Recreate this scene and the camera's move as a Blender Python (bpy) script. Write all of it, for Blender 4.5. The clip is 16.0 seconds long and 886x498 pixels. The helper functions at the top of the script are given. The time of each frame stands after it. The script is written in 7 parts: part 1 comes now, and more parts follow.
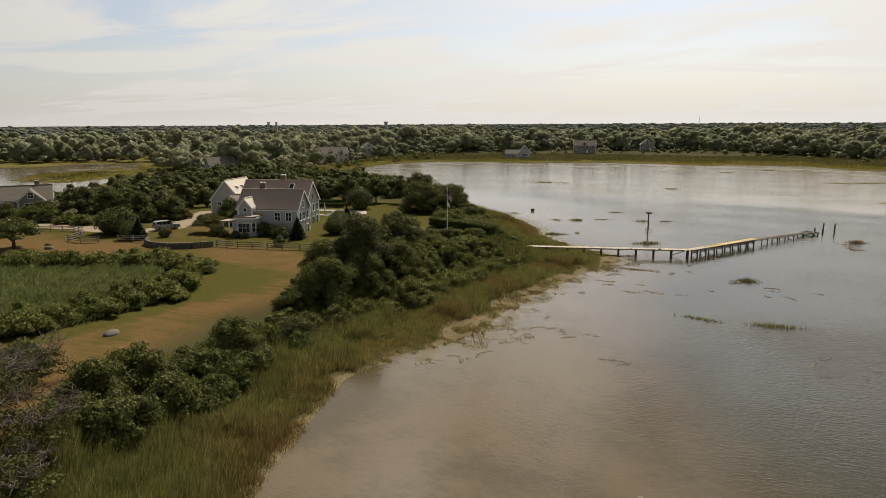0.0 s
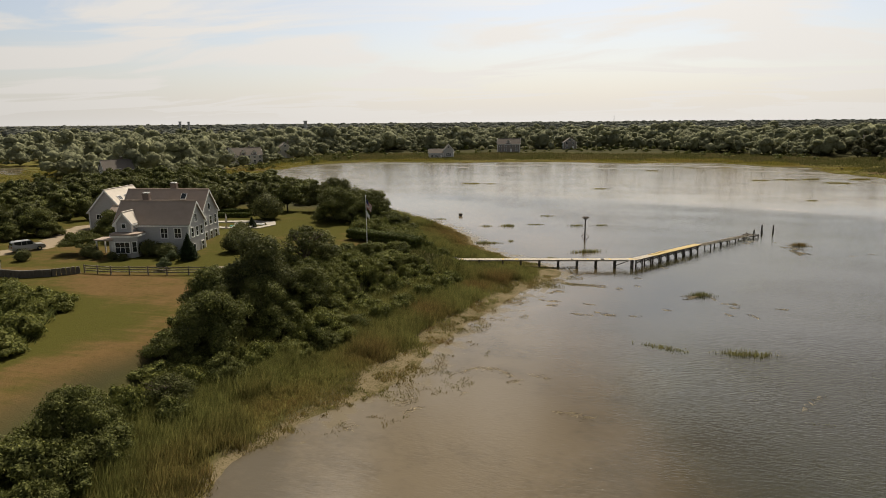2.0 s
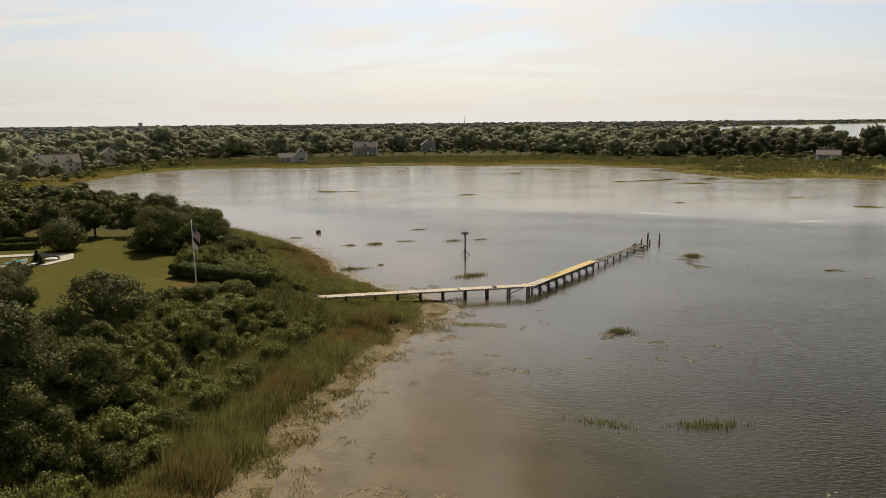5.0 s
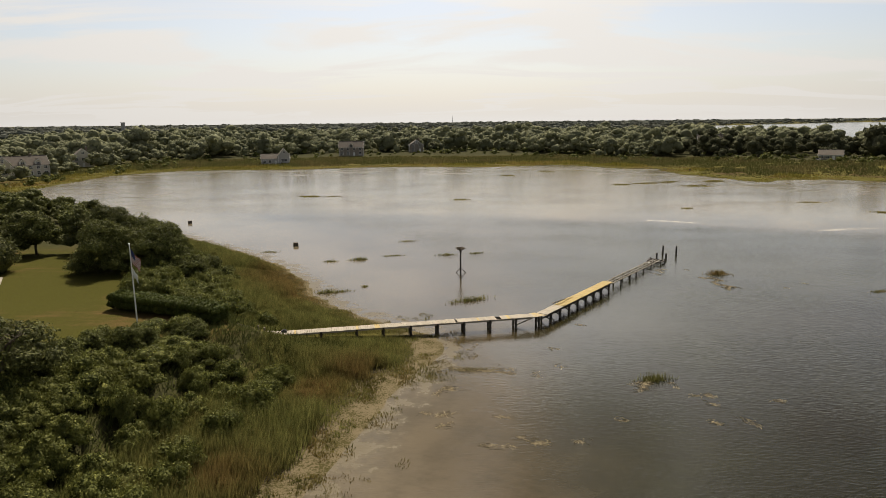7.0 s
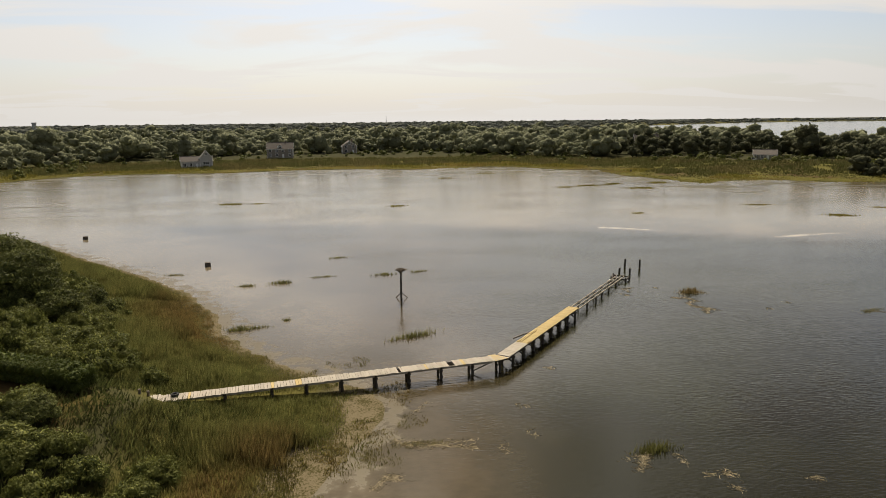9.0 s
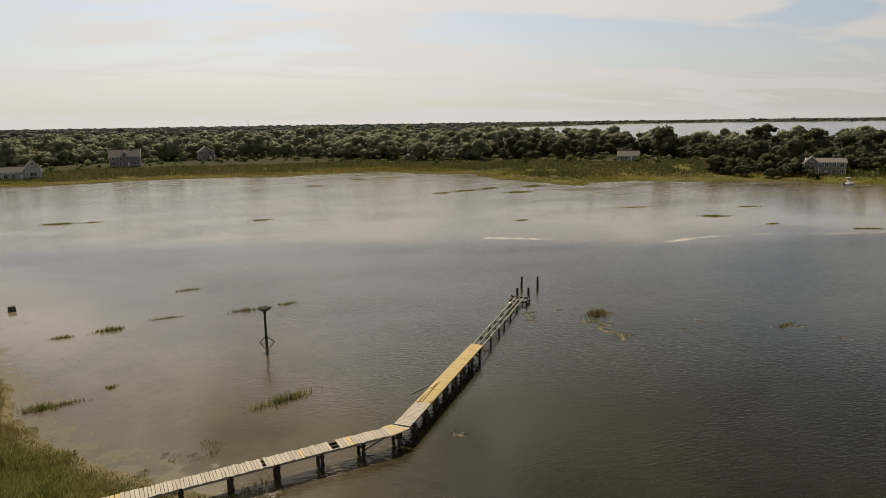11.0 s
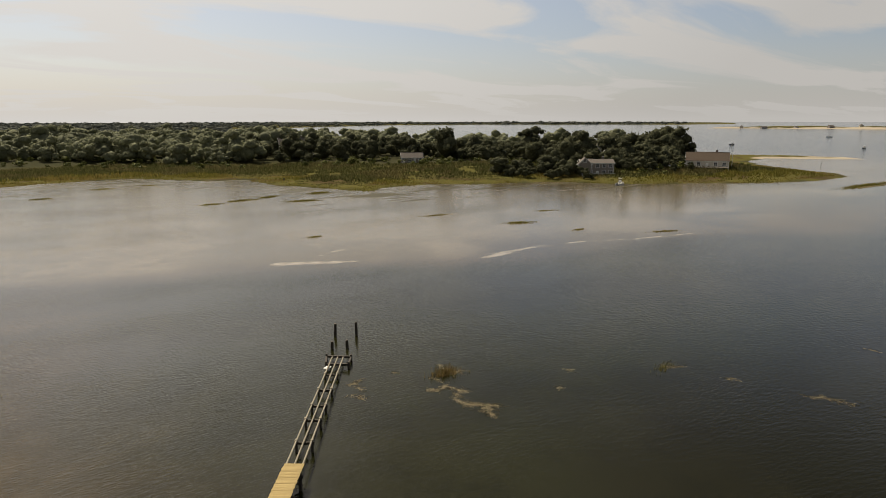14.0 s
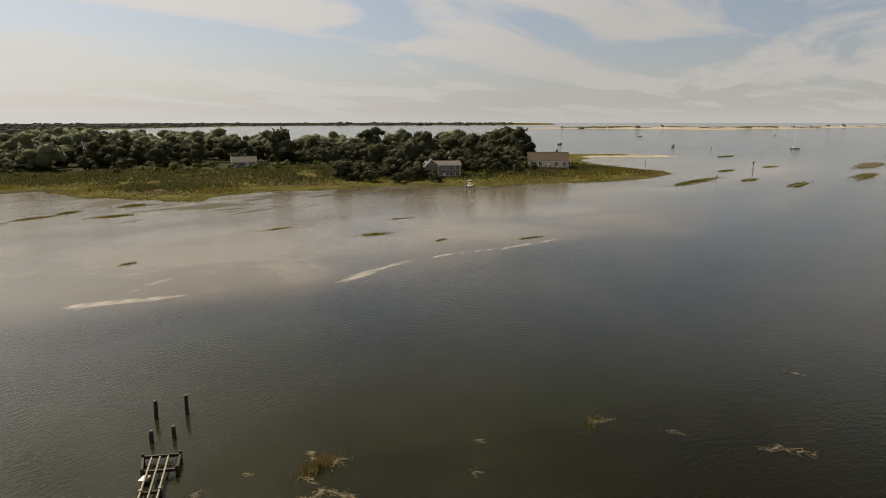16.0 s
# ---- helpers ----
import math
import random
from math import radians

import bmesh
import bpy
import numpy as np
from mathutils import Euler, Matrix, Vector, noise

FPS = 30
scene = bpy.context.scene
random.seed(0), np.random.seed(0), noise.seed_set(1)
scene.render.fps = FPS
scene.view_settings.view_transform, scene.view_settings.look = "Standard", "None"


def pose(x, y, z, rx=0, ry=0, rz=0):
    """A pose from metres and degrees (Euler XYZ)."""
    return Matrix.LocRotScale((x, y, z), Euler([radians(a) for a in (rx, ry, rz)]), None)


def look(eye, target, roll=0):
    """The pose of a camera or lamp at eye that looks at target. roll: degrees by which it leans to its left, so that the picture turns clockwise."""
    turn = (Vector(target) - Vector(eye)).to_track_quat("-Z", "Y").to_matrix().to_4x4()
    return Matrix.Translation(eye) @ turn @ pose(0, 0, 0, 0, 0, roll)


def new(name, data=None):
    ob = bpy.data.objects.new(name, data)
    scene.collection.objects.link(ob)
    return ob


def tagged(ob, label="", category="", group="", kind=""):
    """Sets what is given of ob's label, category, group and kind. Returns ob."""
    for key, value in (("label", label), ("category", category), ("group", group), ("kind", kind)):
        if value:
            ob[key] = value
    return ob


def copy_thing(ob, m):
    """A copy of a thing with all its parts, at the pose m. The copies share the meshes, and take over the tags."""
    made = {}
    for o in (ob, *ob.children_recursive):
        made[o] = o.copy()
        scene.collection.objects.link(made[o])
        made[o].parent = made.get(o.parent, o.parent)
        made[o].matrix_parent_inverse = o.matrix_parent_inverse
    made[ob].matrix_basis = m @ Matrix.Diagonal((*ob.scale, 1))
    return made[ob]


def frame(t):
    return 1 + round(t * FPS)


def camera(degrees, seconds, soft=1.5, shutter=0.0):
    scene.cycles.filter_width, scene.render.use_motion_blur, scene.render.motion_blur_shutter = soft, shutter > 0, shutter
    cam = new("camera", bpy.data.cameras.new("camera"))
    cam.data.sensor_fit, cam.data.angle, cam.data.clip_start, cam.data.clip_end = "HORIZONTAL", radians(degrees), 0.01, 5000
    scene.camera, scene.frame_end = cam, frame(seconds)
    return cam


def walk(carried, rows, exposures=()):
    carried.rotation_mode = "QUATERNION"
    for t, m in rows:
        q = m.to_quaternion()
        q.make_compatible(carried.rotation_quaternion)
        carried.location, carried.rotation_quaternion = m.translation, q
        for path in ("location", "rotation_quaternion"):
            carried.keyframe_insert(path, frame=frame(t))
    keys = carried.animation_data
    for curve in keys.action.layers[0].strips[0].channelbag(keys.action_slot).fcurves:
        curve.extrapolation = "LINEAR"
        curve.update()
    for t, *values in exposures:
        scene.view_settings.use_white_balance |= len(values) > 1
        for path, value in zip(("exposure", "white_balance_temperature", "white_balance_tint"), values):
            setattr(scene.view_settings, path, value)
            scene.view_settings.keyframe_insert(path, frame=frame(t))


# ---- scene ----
cam = camera(67.9, 16.0, 0.6)
PATH = [
    (0, (0.361, -122.703, 24.065), (-0.335, -120.867, 23.685), -0.3),
    (0.5, (-0.752, -119.35, 23.97), (-1.448, -117.513, 23.591), -0.3),
    (1, (-1.845, -115.864, 23.917), (-2.5, -114.012, 23.537), -0.4),
    (1.5, (-2.924, -112.288, 23.929), (-3.488, -110.407, 23.547), -0.4),
    (2, (-3.96, -108.717, 23.971), (-4.439, -106.814, 23.586), -0.5),
    (2.5, (-4.963, -105.266, 23.97), (-5.36, -103.344, 23.584), -0.5),
    (3, (-6.013, -101.788, 23.955), (-6.327, -99.851, 23.569), -0.5),
    (3.5, (-6.951, -98.294, 23.892), (-7.189, -96.346, 23.507), -0.4),
    (4, (-7.805, -94.761, 23.823), (-7.967, -92.805, 23.439), -0.5),
    (4.5, (-8.444, -91.216, 23.828), (-8.532, -89.255, 23.445), -0.5),
    (7, (-9.969, -73.351, 23.968), (-9.988, -71.389, 23.582), -0.6),
    (7.5, (-9.974, -69.495, 23.935), (-9.994, -67.533, 23.549), -0.8),
    (8, (-10.058, -65.689, 23.92), (-10.048, -63.727, 23.533), -0.7),
    (8.5, (-10.164, -61.915, 23.897), (-10.083, -59.955, 23.508), -0.6),
    (9, (-10.163, -58.22, 23.911), (-9.989, -56.266, 23.523), -0.6),
    (11.5, (-8.449, -39.879, 23.883), (-7.796, -38.028, 23.499), -0.7),
    (12, (-7.811, -36.033, 23.846), (-7.058, -34.22, 23.461), -0.5),
    (12.5, (-6.92, -32.137, 23.755), (-6.07, -30.369, 23.369), -0.4),
    (13, (-5.756, -28.268, 23.705), (-4.81, -26.549, 23.318), -0.3),
    (13.5, (-4.533, -24.556, 23.667), (-3.481, -22.9, 23.28), -0.3),
    (14, (-3.1, -20.857, 23.588), (-1.945, -19.271, 23.201), -0.1),
    (14.5, (-1.409, -17.116, 23.502), (-0.153, -15.609, 23.116), -0.2),
    (15, (0.565, -13.504, 23.434), (1.916, -12.08, 23.05), -0.1),
    (15.5, (2.756, -9.995, 23.419), (4.197, -8.662, 23.034), -0.1),
    (16, (5.168, -6.576, 23.379), (6.677, -5.322, 22.994), -0.1),
]
walk(cam, [(t, look(eye, target, roll)) for t, eye, target, roll in PATH], ((0, 0.37), (8.5, 0.37), (12.0, 0.10), (16, 0.08)))

# ---- sky, sun ----
SUN_AZ, SUN_EL = radians(91), radians(50)
world = bpy.data.worlds.new("sky")
scene.world = world
world.use_nodes = True
wn, wl = world.node_tree.nodes, world.node_tree.links
wn.clear()
w_out = wn.new("ShaderNodeOutputWorld")
w_bg = wn.new("ShaderNodeBackground")
w_bg.inputs["Strength"].default_value = 0.1
sky = wn.new("ShaderNodeTexSky")
sky.sky_type = "NISHITA"
sky.sun_disc = False
sky.sun_elevation, sky.sun_rotation = SUN_EL, radians(90) - SUN_AZ
sky.air_density, sky.dust_density, sky.ozone_density = 0.8, 2.0, 0.6
w_co = wn.new("ShaderNodeTexCoord")
w_sep = wn.new("ShaderNodeSeparateXYZ")
wl.new(w_co.outputs["Generated"], w_sep.inputs[0])


def w_math(op, a, b=0.0):
    n = wn.new("ShaderNodeMath")
    n.operation = op
    for i, v in enumerate((a, b)):
        if isinstance(v, (int, float)):
            n.inputs[i].default_value = v
        else:
            wl.new(v, n.inputs[i])
    return n.outputs[0]


def w_step(v, lo, hi):
    n = wn.new("ShaderNodeMapRange")
    n.interpolation_type = "SMOOTHSTEP"
    n.inputs["From Min"].default_value, n.inputs["From Max"].default_value = lo, hi
    wl.new(v, n.inputs["Value"])
    return n.outputs[0]


w_up = w_math("MAXIMUM", w_sep.outputs["Z"], 0.0)
w_den = w_math("ADD", w_up, 0.11)
w_px = w_math("DIVIDE", w_sep.outputs["X"], w_den)
w_py = w_math("DIVIDE", w_sep.outputs["Y"], w_den)
w_comb = wn.new("ShaderNodeCombineXYZ")
wl.new(w_px, w_comb.inputs[0])
wl.new(w_py, w_comb.inputs[1])
w_map = wn.new("ShaderNodeMapping")
w_map.inputs["Rotation"].default_value = (0, 0, radians(-12))
w_map.inputs["Scale"].default_value = (0.5, 1.0, 1)
w_map.inputs["Location"].default_value = (0.35, 0.1, 0)
wl.new(w_comb.outputs[0], w_map.inputs[0])
w_no = wn.new("ShaderNodeTexNoise")
w_no.inputs["Scale"].default_value = 1.0
w_no.inputs["Detail"].default_value = 6
w_no.inputs["Roughness"].default_value = 0.55
w_no.inputs["Distortion"].default_value = 0.7
wl.new(w_map.outputs[0], w_no.inputs["Vector"])
w_ramp = wn.new("ShaderNodeValToRGB")
w_ramp.color_ramp.elements[0].position = 0.43
w_ramp.color_ramp.elements[1].position = 0.55
wl.new(w_no.outputs["Fac"], w_ramp.inputs[0])
w_haze = w_math("POWER", w_math("SUBTRACT", 1.0, w_up), 11.0)
w_mix = wn.new("ShaderNodeMix")
w_mix.data_type = "RGBA"
w_tint = wn.new("ShaderNodeVectorMath")
w_tint.operation = "MULTIPLY"
w_tone = wn.new("ShaderNodeMix")  # high haze greys the blue overhead
w_tone.data_type = "RGBA"
w_tone.inputs["A"].default_value, w_tone.inputs["B"].default_value = (0.86, 0.86, 0.85, 1), (0.54, 0.44, 0.31, 1)
wl.new(w_step(w_up, 0.26, 0.42), w_tone.inputs["Factor"])
wl.new(w_tone.outputs["Result"], w_tint.inputs[1])
wl.new(sky.outputs[0], w_tint.inputs[0])
wl.new(w_tint.outputs[0], w_mix.inputs["A"])
w_dot = wn.new("ShaderNodeVectorMath")
w_dot.operation = "DOT_PRODUCT"
wl.new(w_co.outputs["Generated"], w_dot.inputs[0])
w_dot.inputs[1].default_value = (math.cos(SUN_AZ) * math.cos(SUN_EL), math.sin(SUN_AZ) * math.cos(SUN_EL), math.sin(SUN_EL))


# the cloud sheet thins out high up, away from the sun
w_thin = w_math("MULTIPLY", w_step(w_up, 0.22, 0.40), w_math("SUBTRACT", 1.0, w_step(w_dot.outputs["Value"], 0.62, 0.88)))
w_tuft = wn.new("ShaderNodeTexNoise")  # broken cloud overhead
w_tuft.inputs["Scale"].default_value, w_tuft.inputs["Detail"].default_value = 3.2, 4
w_tuft.inputs["Roughness"].default_value, w_tuft.inputs["Distortion"].default_value = 0.5, 0.5
wl.new(w_comb.outputs[0], w_tuft.inputs["Vector"])
w_gap = w_math("MULTIPLY", w_step(w_up, 0.32, 0.46), w_math("SUBTRACT", 1.0, w_step(w_tuft.outputs["Fac"], 0.40, 0.60)))
w_sheet = w_math("MULTIPLY", w_math("ADD", w_math("MULTIPLY", w_ramp.outputs[0], 0.72), 0.24), w_math("SUBTRACT", 1.0, w_math("MULTIPLY", w_thin, 0.82)))
w_sheet = w_math("MULTIPLY", w_sheet, w_math("SUBTRACT", 1.0, w_math("MULTIPLY", w_gap, 0.88)))
w_cov = w_math("MAXIMUM", w_sheet, w_math("MULTIPLY", w_haze, 0.97))
wl.new(w_cov, w_mix.inputs["Factor"])
w_glow = wn.new("ShaderNodeMapRange")  # thin cloud glows round the sun
w_glow.interpolation_type = "SMOOTHSTEP"
w_glow.inputs["From Min"].default_value, w_glow.inputs["From Max"].default_value = math.cos(radians(44)), math.cos(radians(12))
wl.new(w_dot.outputs["Value"], w_glow.inputs["Value"])
w_lit = w_math("MAXIMUM", w_math("ADD", w_math("MULTIPLY", w_dot.outputs["Value"], 0.76), 0.44), 0.72)
w_lit = w_math("ADD", w_lit, w_math("MULTIPLY", w_math("MULTIPLY", w_glow.outputs[0], w_step(w_up, 0.10, 0.30)), 3.2))
w_cloud = wn.new("ShaderNodeVectorMath")
w_cloud.operation = "SCALE"
w_cloud.inputs[0].default_value = (6.75, 6.45, 6.05)
wl.new(w_lit, w_cloud.inputs["Scale"])
wl.new(w_cloud.outputs[0], w_mix.inputs["B"])
wl.new(w_mix.outputs["Result"], w_bg.inputs["Color"])
wl.new(w_bg.outputs[0], w_out.inputs["Surface"])

sun = new("sun", bpy.data.lights.new("sun", "SUN"))
sun.data.energy, sun.data.angle, sun.data.color = 4.8, radians(1.0), (1.0, 0.90, 0.73)
SUN_DIR = Vector((math.cos(SUN_AZ) * math.cos(SUN_EL), math.sin(SUN_AZ) * math.cos(SUN_EL), math.sin(SUN_EL)))
sun.matrix_basis = look(SUN_DIR * 100, (0, 0, 0))


# ---- materials ----
class Mat:
    """A small builder for node materials."""

    def __init__(self, name, rough=0.8, metal=0.0, spec=0.3):
        self.m = bpy.data.materials.new(name)
        self.m.use_nodes = True
        self.n, self.l = self.m.node_tree.nodes, self.m.node_tree.links
        self.b = self.n["Principled BSDF"]
        self.b.inputs["Roughness"].default_value = rough
        self.b.inputs["Metallic"].default_value = metal
        self.b.inputs["Specular IOR Level"].default_value = spec
        self.co = self.n.new("ShaderNodeTexCoord").outputs["Object"]
        self.geo = self.n.new("ShaderNodeNewGeometry")

    def put(self, v, socket):
        if isinstance(v, (int, float)):
            socket.default_value = v
        elif isinstance(v, tuple):
            socket.default_value = (*v, 1) if len(v) == 3 else v
        else:
            self.l.new(v, socket)

    def noise(self, scale, detail=4, rough=0.6, stretch=None, where=None, distort=0.0):
        t = self.n.new("ShaderNodeTexNoise")
        t.inputs["Scale"].default_value, t.inputs["Detail"].default_value = scale, detail
        t.inputs["Roughness"].default_value, t.inputs["Distortion"].default_value = rough, distort
        src = where or self.co
        if stretch:
            p = self.n.new("ShaderNodeMapping")
            p.inputs["Scale"].default_value = stretch[:3]
            if len(stretch) > 3:
                p.inputs["Rotation"].default_value = (0, 0, radians(stretch[3]))
            self.l.new(src, p.inputs[0])
            src = p.outputs[0]
        self.l.new(src, t.inputs["Vector"])
        return t.outputs["Fac"]

    def wave(self, scale, axis="Z", distort=0.0):
        t = self.n.new("ShaderNodeTexWave")
        t.bands_direction = axis
        t.wave_profile = "SAW"
        t.inputs["Scale"].default_value, t.inputs["Distortion"].default_value = scale, distort
        self.l.new(self.co, t.inputs["Vector"])
        return t.outputs["Fac"]

    def world(self):
        return self.geo.outputs["Position"]

    def attr(self, name):
        a = self.n.new("ShaderNodeAttribute")
        a.attribute_name = name
        return a.outputs["Fac"]

    def rnd(self):
        return self.n.new("ShaderNodeObjectInfo").outputs["Random"]

    def island(self):
        return self.geo.outputs["Random Per Island"]

    def step(self, v, lo, hi):
        r = self.n.new("ShaderNodeMapRange")
        r.interpolation_type = "SMOOTHSTEP"
        r.inputs["From Min"].default_value, r.inputs["From Max"].default_value = lo, hi
        self.l.new(v, r.inputs["Value"])
        return r.outputs[0]

    def math(self, op, a, b=0.0):
        n = self.n.new("ShaderNodeMath")
        n.operation = op
        self.put(a, n.inputs[0])
        self.put(b, n.inputs[1])
        return n.outputs[0]

    def mix(self, f, a, b, kind="MIX"):
        x = self.n.new("ShaderNodeMix")
        x.data_type, x.blend_type = "RGBA", kind
        self.put(f, x.inputs["Factor"])
        self.put(a, x.inputs["A"])
        self.put(b, x.inputs["B"])
        return x.outputs["Result"]

    def color(self, v):
        self.put(v, self.b.inputs["Base Color"])
        return self

    def rough(self, v):
        self.put(v, self.b.inputs["Roughness"])
        return self

    def bump(self, h, strength=0.4, dist=0.02):
        b = self.n.new("ShaderNodeBump")
        b.inputs["Strength"].default_value, b.inputs["Distance"].default_value = strength, dist
        self.put(h, b.inputs["Height"])
        self.l.new(b.outputs[0], self.b.inputs["Normal"])
        return self


def plain(name, col, rough=0.7, metal=0.0, var=0.25, scale=3.0, bump=0.15, spec=0.3):
    k = Mat(name, rough, metal, spec)
    n1, n2 = k.noise(scale), k.noise(scale * 9, 3)
    c = k.mix(n1, tuple(v * (1 - var) for v in col), tuple(min(1, v * (1 + var)) for v in col))
    k.color(k.mix(k.math("MULTIPLY", n2, 0.25), c, tuple(v * 0.6 for v in col)))
    k.bump(n2, bump, 0.02)
    return k.m


def leafy(name, lo, hi, dry=(0.14, 0.11, 0.04), dryness=0.08, gloss=0.12, fine=3.0, thin=0.24):
    """Leaves: colour varies leaf by leaf and plant by plant, shaded gaps are darkened in, some light passes through."""
    k = Mat(name, 0.6, 0, gloss * 0.5)
    c = k.mix(k.math("POWER", k.island(), 1.7), lo, hi)
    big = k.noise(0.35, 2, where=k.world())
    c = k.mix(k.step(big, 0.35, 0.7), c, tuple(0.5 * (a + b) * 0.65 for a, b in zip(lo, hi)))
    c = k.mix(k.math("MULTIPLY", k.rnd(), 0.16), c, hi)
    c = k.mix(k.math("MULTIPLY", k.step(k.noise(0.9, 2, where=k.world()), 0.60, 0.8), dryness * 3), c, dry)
    # dark specks in the colour stand in for shade between leaves
    gap_noise = k.noise(fine, 3, 0.65, where=k.world())
    c = k.mix(k.math("MULTIPLY", k.step(gap_noise, 0.45, 0.68), 0.5), c, tuple(v * 0.7 for v in lo))
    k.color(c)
    k.bump(gap_noise, 0.9, 0.5 / fine)
    tr = k.n.new("ShaderNodeBsdfTranslucent")
    k.l.new(c, tr.inputs["Color"])
    ms = k.n.new("ShaderNodeMixShader")
    ms.inputs[0].default_value = thin
    k.l.new(k.b.outputs[0], ms.inputs[1])
    k.l.new(tr.outputs[0], ms.inputs[2])
    k.l.new(ms.outputs[0], k.n["Material Output"].inputs["Surface"])
    return k.m


def grassy(name, green, green2, brown, brown2):
    k = Mat(name, 0.8, 0, 0.04)
    g = k.mix(k.island(), green, green2)
    b = k.mix(k.island(), brown, brown2)
    c = k.mix(k.attr("tint"), g, b)
    P = k.world()
    c = k.mix(k.math("MULTIPLY", k.step(k.noise(0.8, 3, where=P), 0.46, 0.66), 0.55), c, tuple(v * 0.45 for v in green))
    c = k.mix(k.math("MULTIPLY", k.step(k.noise(0.16, 3, where=P), 0.45, 0.7), 0.35), c, tuple(v * 0.8 for v in green))
    k.color(c)
    tr = k.n.new("ShaderNodeBsdfTranslucent")
    k.l.new(c, tr.inputs["Color"])
    ms = k.n.new("ShaderNodeMixShader")
    ms.inputs[0].default_value = 0.42
    k.l.new(k.b.outputs[0], ms.inputs[1])
    k.l.new(tr.outputs[0], ms.inputs[2])
    k.l.new(ms.outputs[0], k.n["Material Output"].inputs["Surface"])
    return k.m


def wood(name, col, col2, grain=(1, 14, 14), scale=2.0, rough=0.8):
    k = Mat(name, rough)
    g = k.noise(scale, 5, 0.6, stretch=grain)
    c = k.mix(g, col, col2)
    c = k.mix(k.math("MULTIPLY", k.rnd(), 0.55), c, tuple(v * 0.55 for v in col))
    k.color(k.mix(k.step(k.noise(0.8, 3), 0.55, 0.75), c, tuple(v * 0.7 for v in col)))
    k.bump(g, 0.4, 0.01)
    return k.m


def m_water():
    k = Mat("pond water", 0.10, 0, 0.5)
    k.b.inputs["IOR"].default_value = 1.33
    P = k.world()
    deep = k.attr("deep")
    patch = k.noise(0.035, 4, 0.55, where=P, distort=0.6)
    fine = k.noise(0.25, 4, 0.6, where=P)
    deep2 = k.math("ADD", deep, k.math("MULTIPLY", k.math("SUBTRACT", patch, 0.5), 0.3))
    mott = k.noise(1.1, 5, 0.65, stretch=(1, 1.6, 1, 35), where=P)
    weed = k.step(k.math("ADD", k.math("MULTIPLY", patch, 0.7), k.math("ADD", k.math("MULTIPLY", fine, 0.3), k.math("MULTIPLY", mott, 0.22))), 0.52, 0.70)
    shallow = k.mix(weed, (0.098, 0.077, 0.047), (0.062, 0.049, 0.028))
    middle = k.mix(weed, (0.062, 0.047, 0.026), (0.041, 0.032, 0.016))
    dark = k.mix(weed, (0.0125, 0.0115, 0.0042), (0.0085, 0.0080, 0.0027))
    olive = k.mix(weed, (0.0165, 0.0170, 0.0056), (0.0105, 0.0110, 0.0034))
    # far flats: pale mud, with the sky's reflection also painted into the colour
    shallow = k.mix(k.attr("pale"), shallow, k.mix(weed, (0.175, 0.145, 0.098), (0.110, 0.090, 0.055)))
    c = k.mix(k.step(deep2, 0.0, 0.45), shallow, middle)
    c = k.mix(k.step(deep2, 0.45, 0.72), c, olive)
    c = k.mix(k.step(deep2, 0.72, 1.05), c, dark)
    c = k.mix(k.step(k.math("ADD", k.attr("bar"), k.math("MULTIPLY", k.math("SUBTRACT", k.noise(0.5, 5, 0.65, stretch=(0.3, 1.3, 1, 4), where=P), 0.5), 1.0)), 0.22, 0.74), c, (0.31, 0.265, 0.20))
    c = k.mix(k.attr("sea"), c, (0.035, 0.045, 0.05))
    # weed mats and wet mud that just break the surface on the flats
    mats = k.noise(0.09, 5, 0.62, stretch=(0.30, 1.7, 1, 6), where=P, distort=0.5)
    mats = k.math("MULTIPLY", k.step(k.math("ADD", mats, k.math("MULTIPLY", k.attr("flat"), 0.16)), 0.66, 0.72), k.step(k.attr("flat"), 0.02, 0.25))
    ooze = k.math("ADD", k.math("MULTIPLY", k.noise(0.55, 5, 0.65, where=P), 1.0), k.math("MULTIPLY", k.attr("edge"), 0.42))
    ooze = k.math("MULTIPLY", k.math("MULTIPLY", k.step(ooze, 0.72, 0.90), 0.8), k.step(k.attr("edge"), 0.02, 0.2))
    c = k.mix(k.math("MULTIPLY", mats, 0.85), c, k.mix(fine, (0.040, 0.038, 0.014), (0.085, 0.072, 0.032)))
    c = k.mix(ooze, c, k.mix(fine, (0.125, 0.100, 0.060), (0.088, 0.070, 0.036)))
    k.color(c)
    wet = k.math("MAXIMUM", mats, ooze)
    k.rough(k.math("ADD", 0.09, k.math("MULTIPLY", wet, 0.3)))
    k.put(k.math("MULTIPLY", k.math("SUBTRACT", 1.0, k.math("MULTIPLY", wet, 0.8)), 0.44), k.b.inputs["Specular IOR Level"])
    calm = k.step(k.noise(0.012, 3, 0.5, where=P, distort=1.0), 0.42, 0.62)
    calm = k.math("MAXIMUM", k.math("MULTIPLY", calm, 0.35), k.attr("wind"))
    gust = k.step(k.noise(0.045, 3, 0.5, stretch=(0.6, 1.5, 1, 15), where=P), 0.36, 0.60)
    calm = k.math("MULTIPLY", calm, k.math("ADD", 0.55, k.math("MULTIPLY", gust, 0.55)))
    w1 = k.noise(1.15, 3, 0.55, stretch=(1, 2.6, 1, 25), where=P)
    w2 = k.noise(2.3, 3, 0.5, stretch=(0.7, 2.2, 1, -28), where=P)
    h = k.math("ADD", k.math("MULTIPLY", w1, 0.45), k.math("MULTIPLY", w2, 0.42))
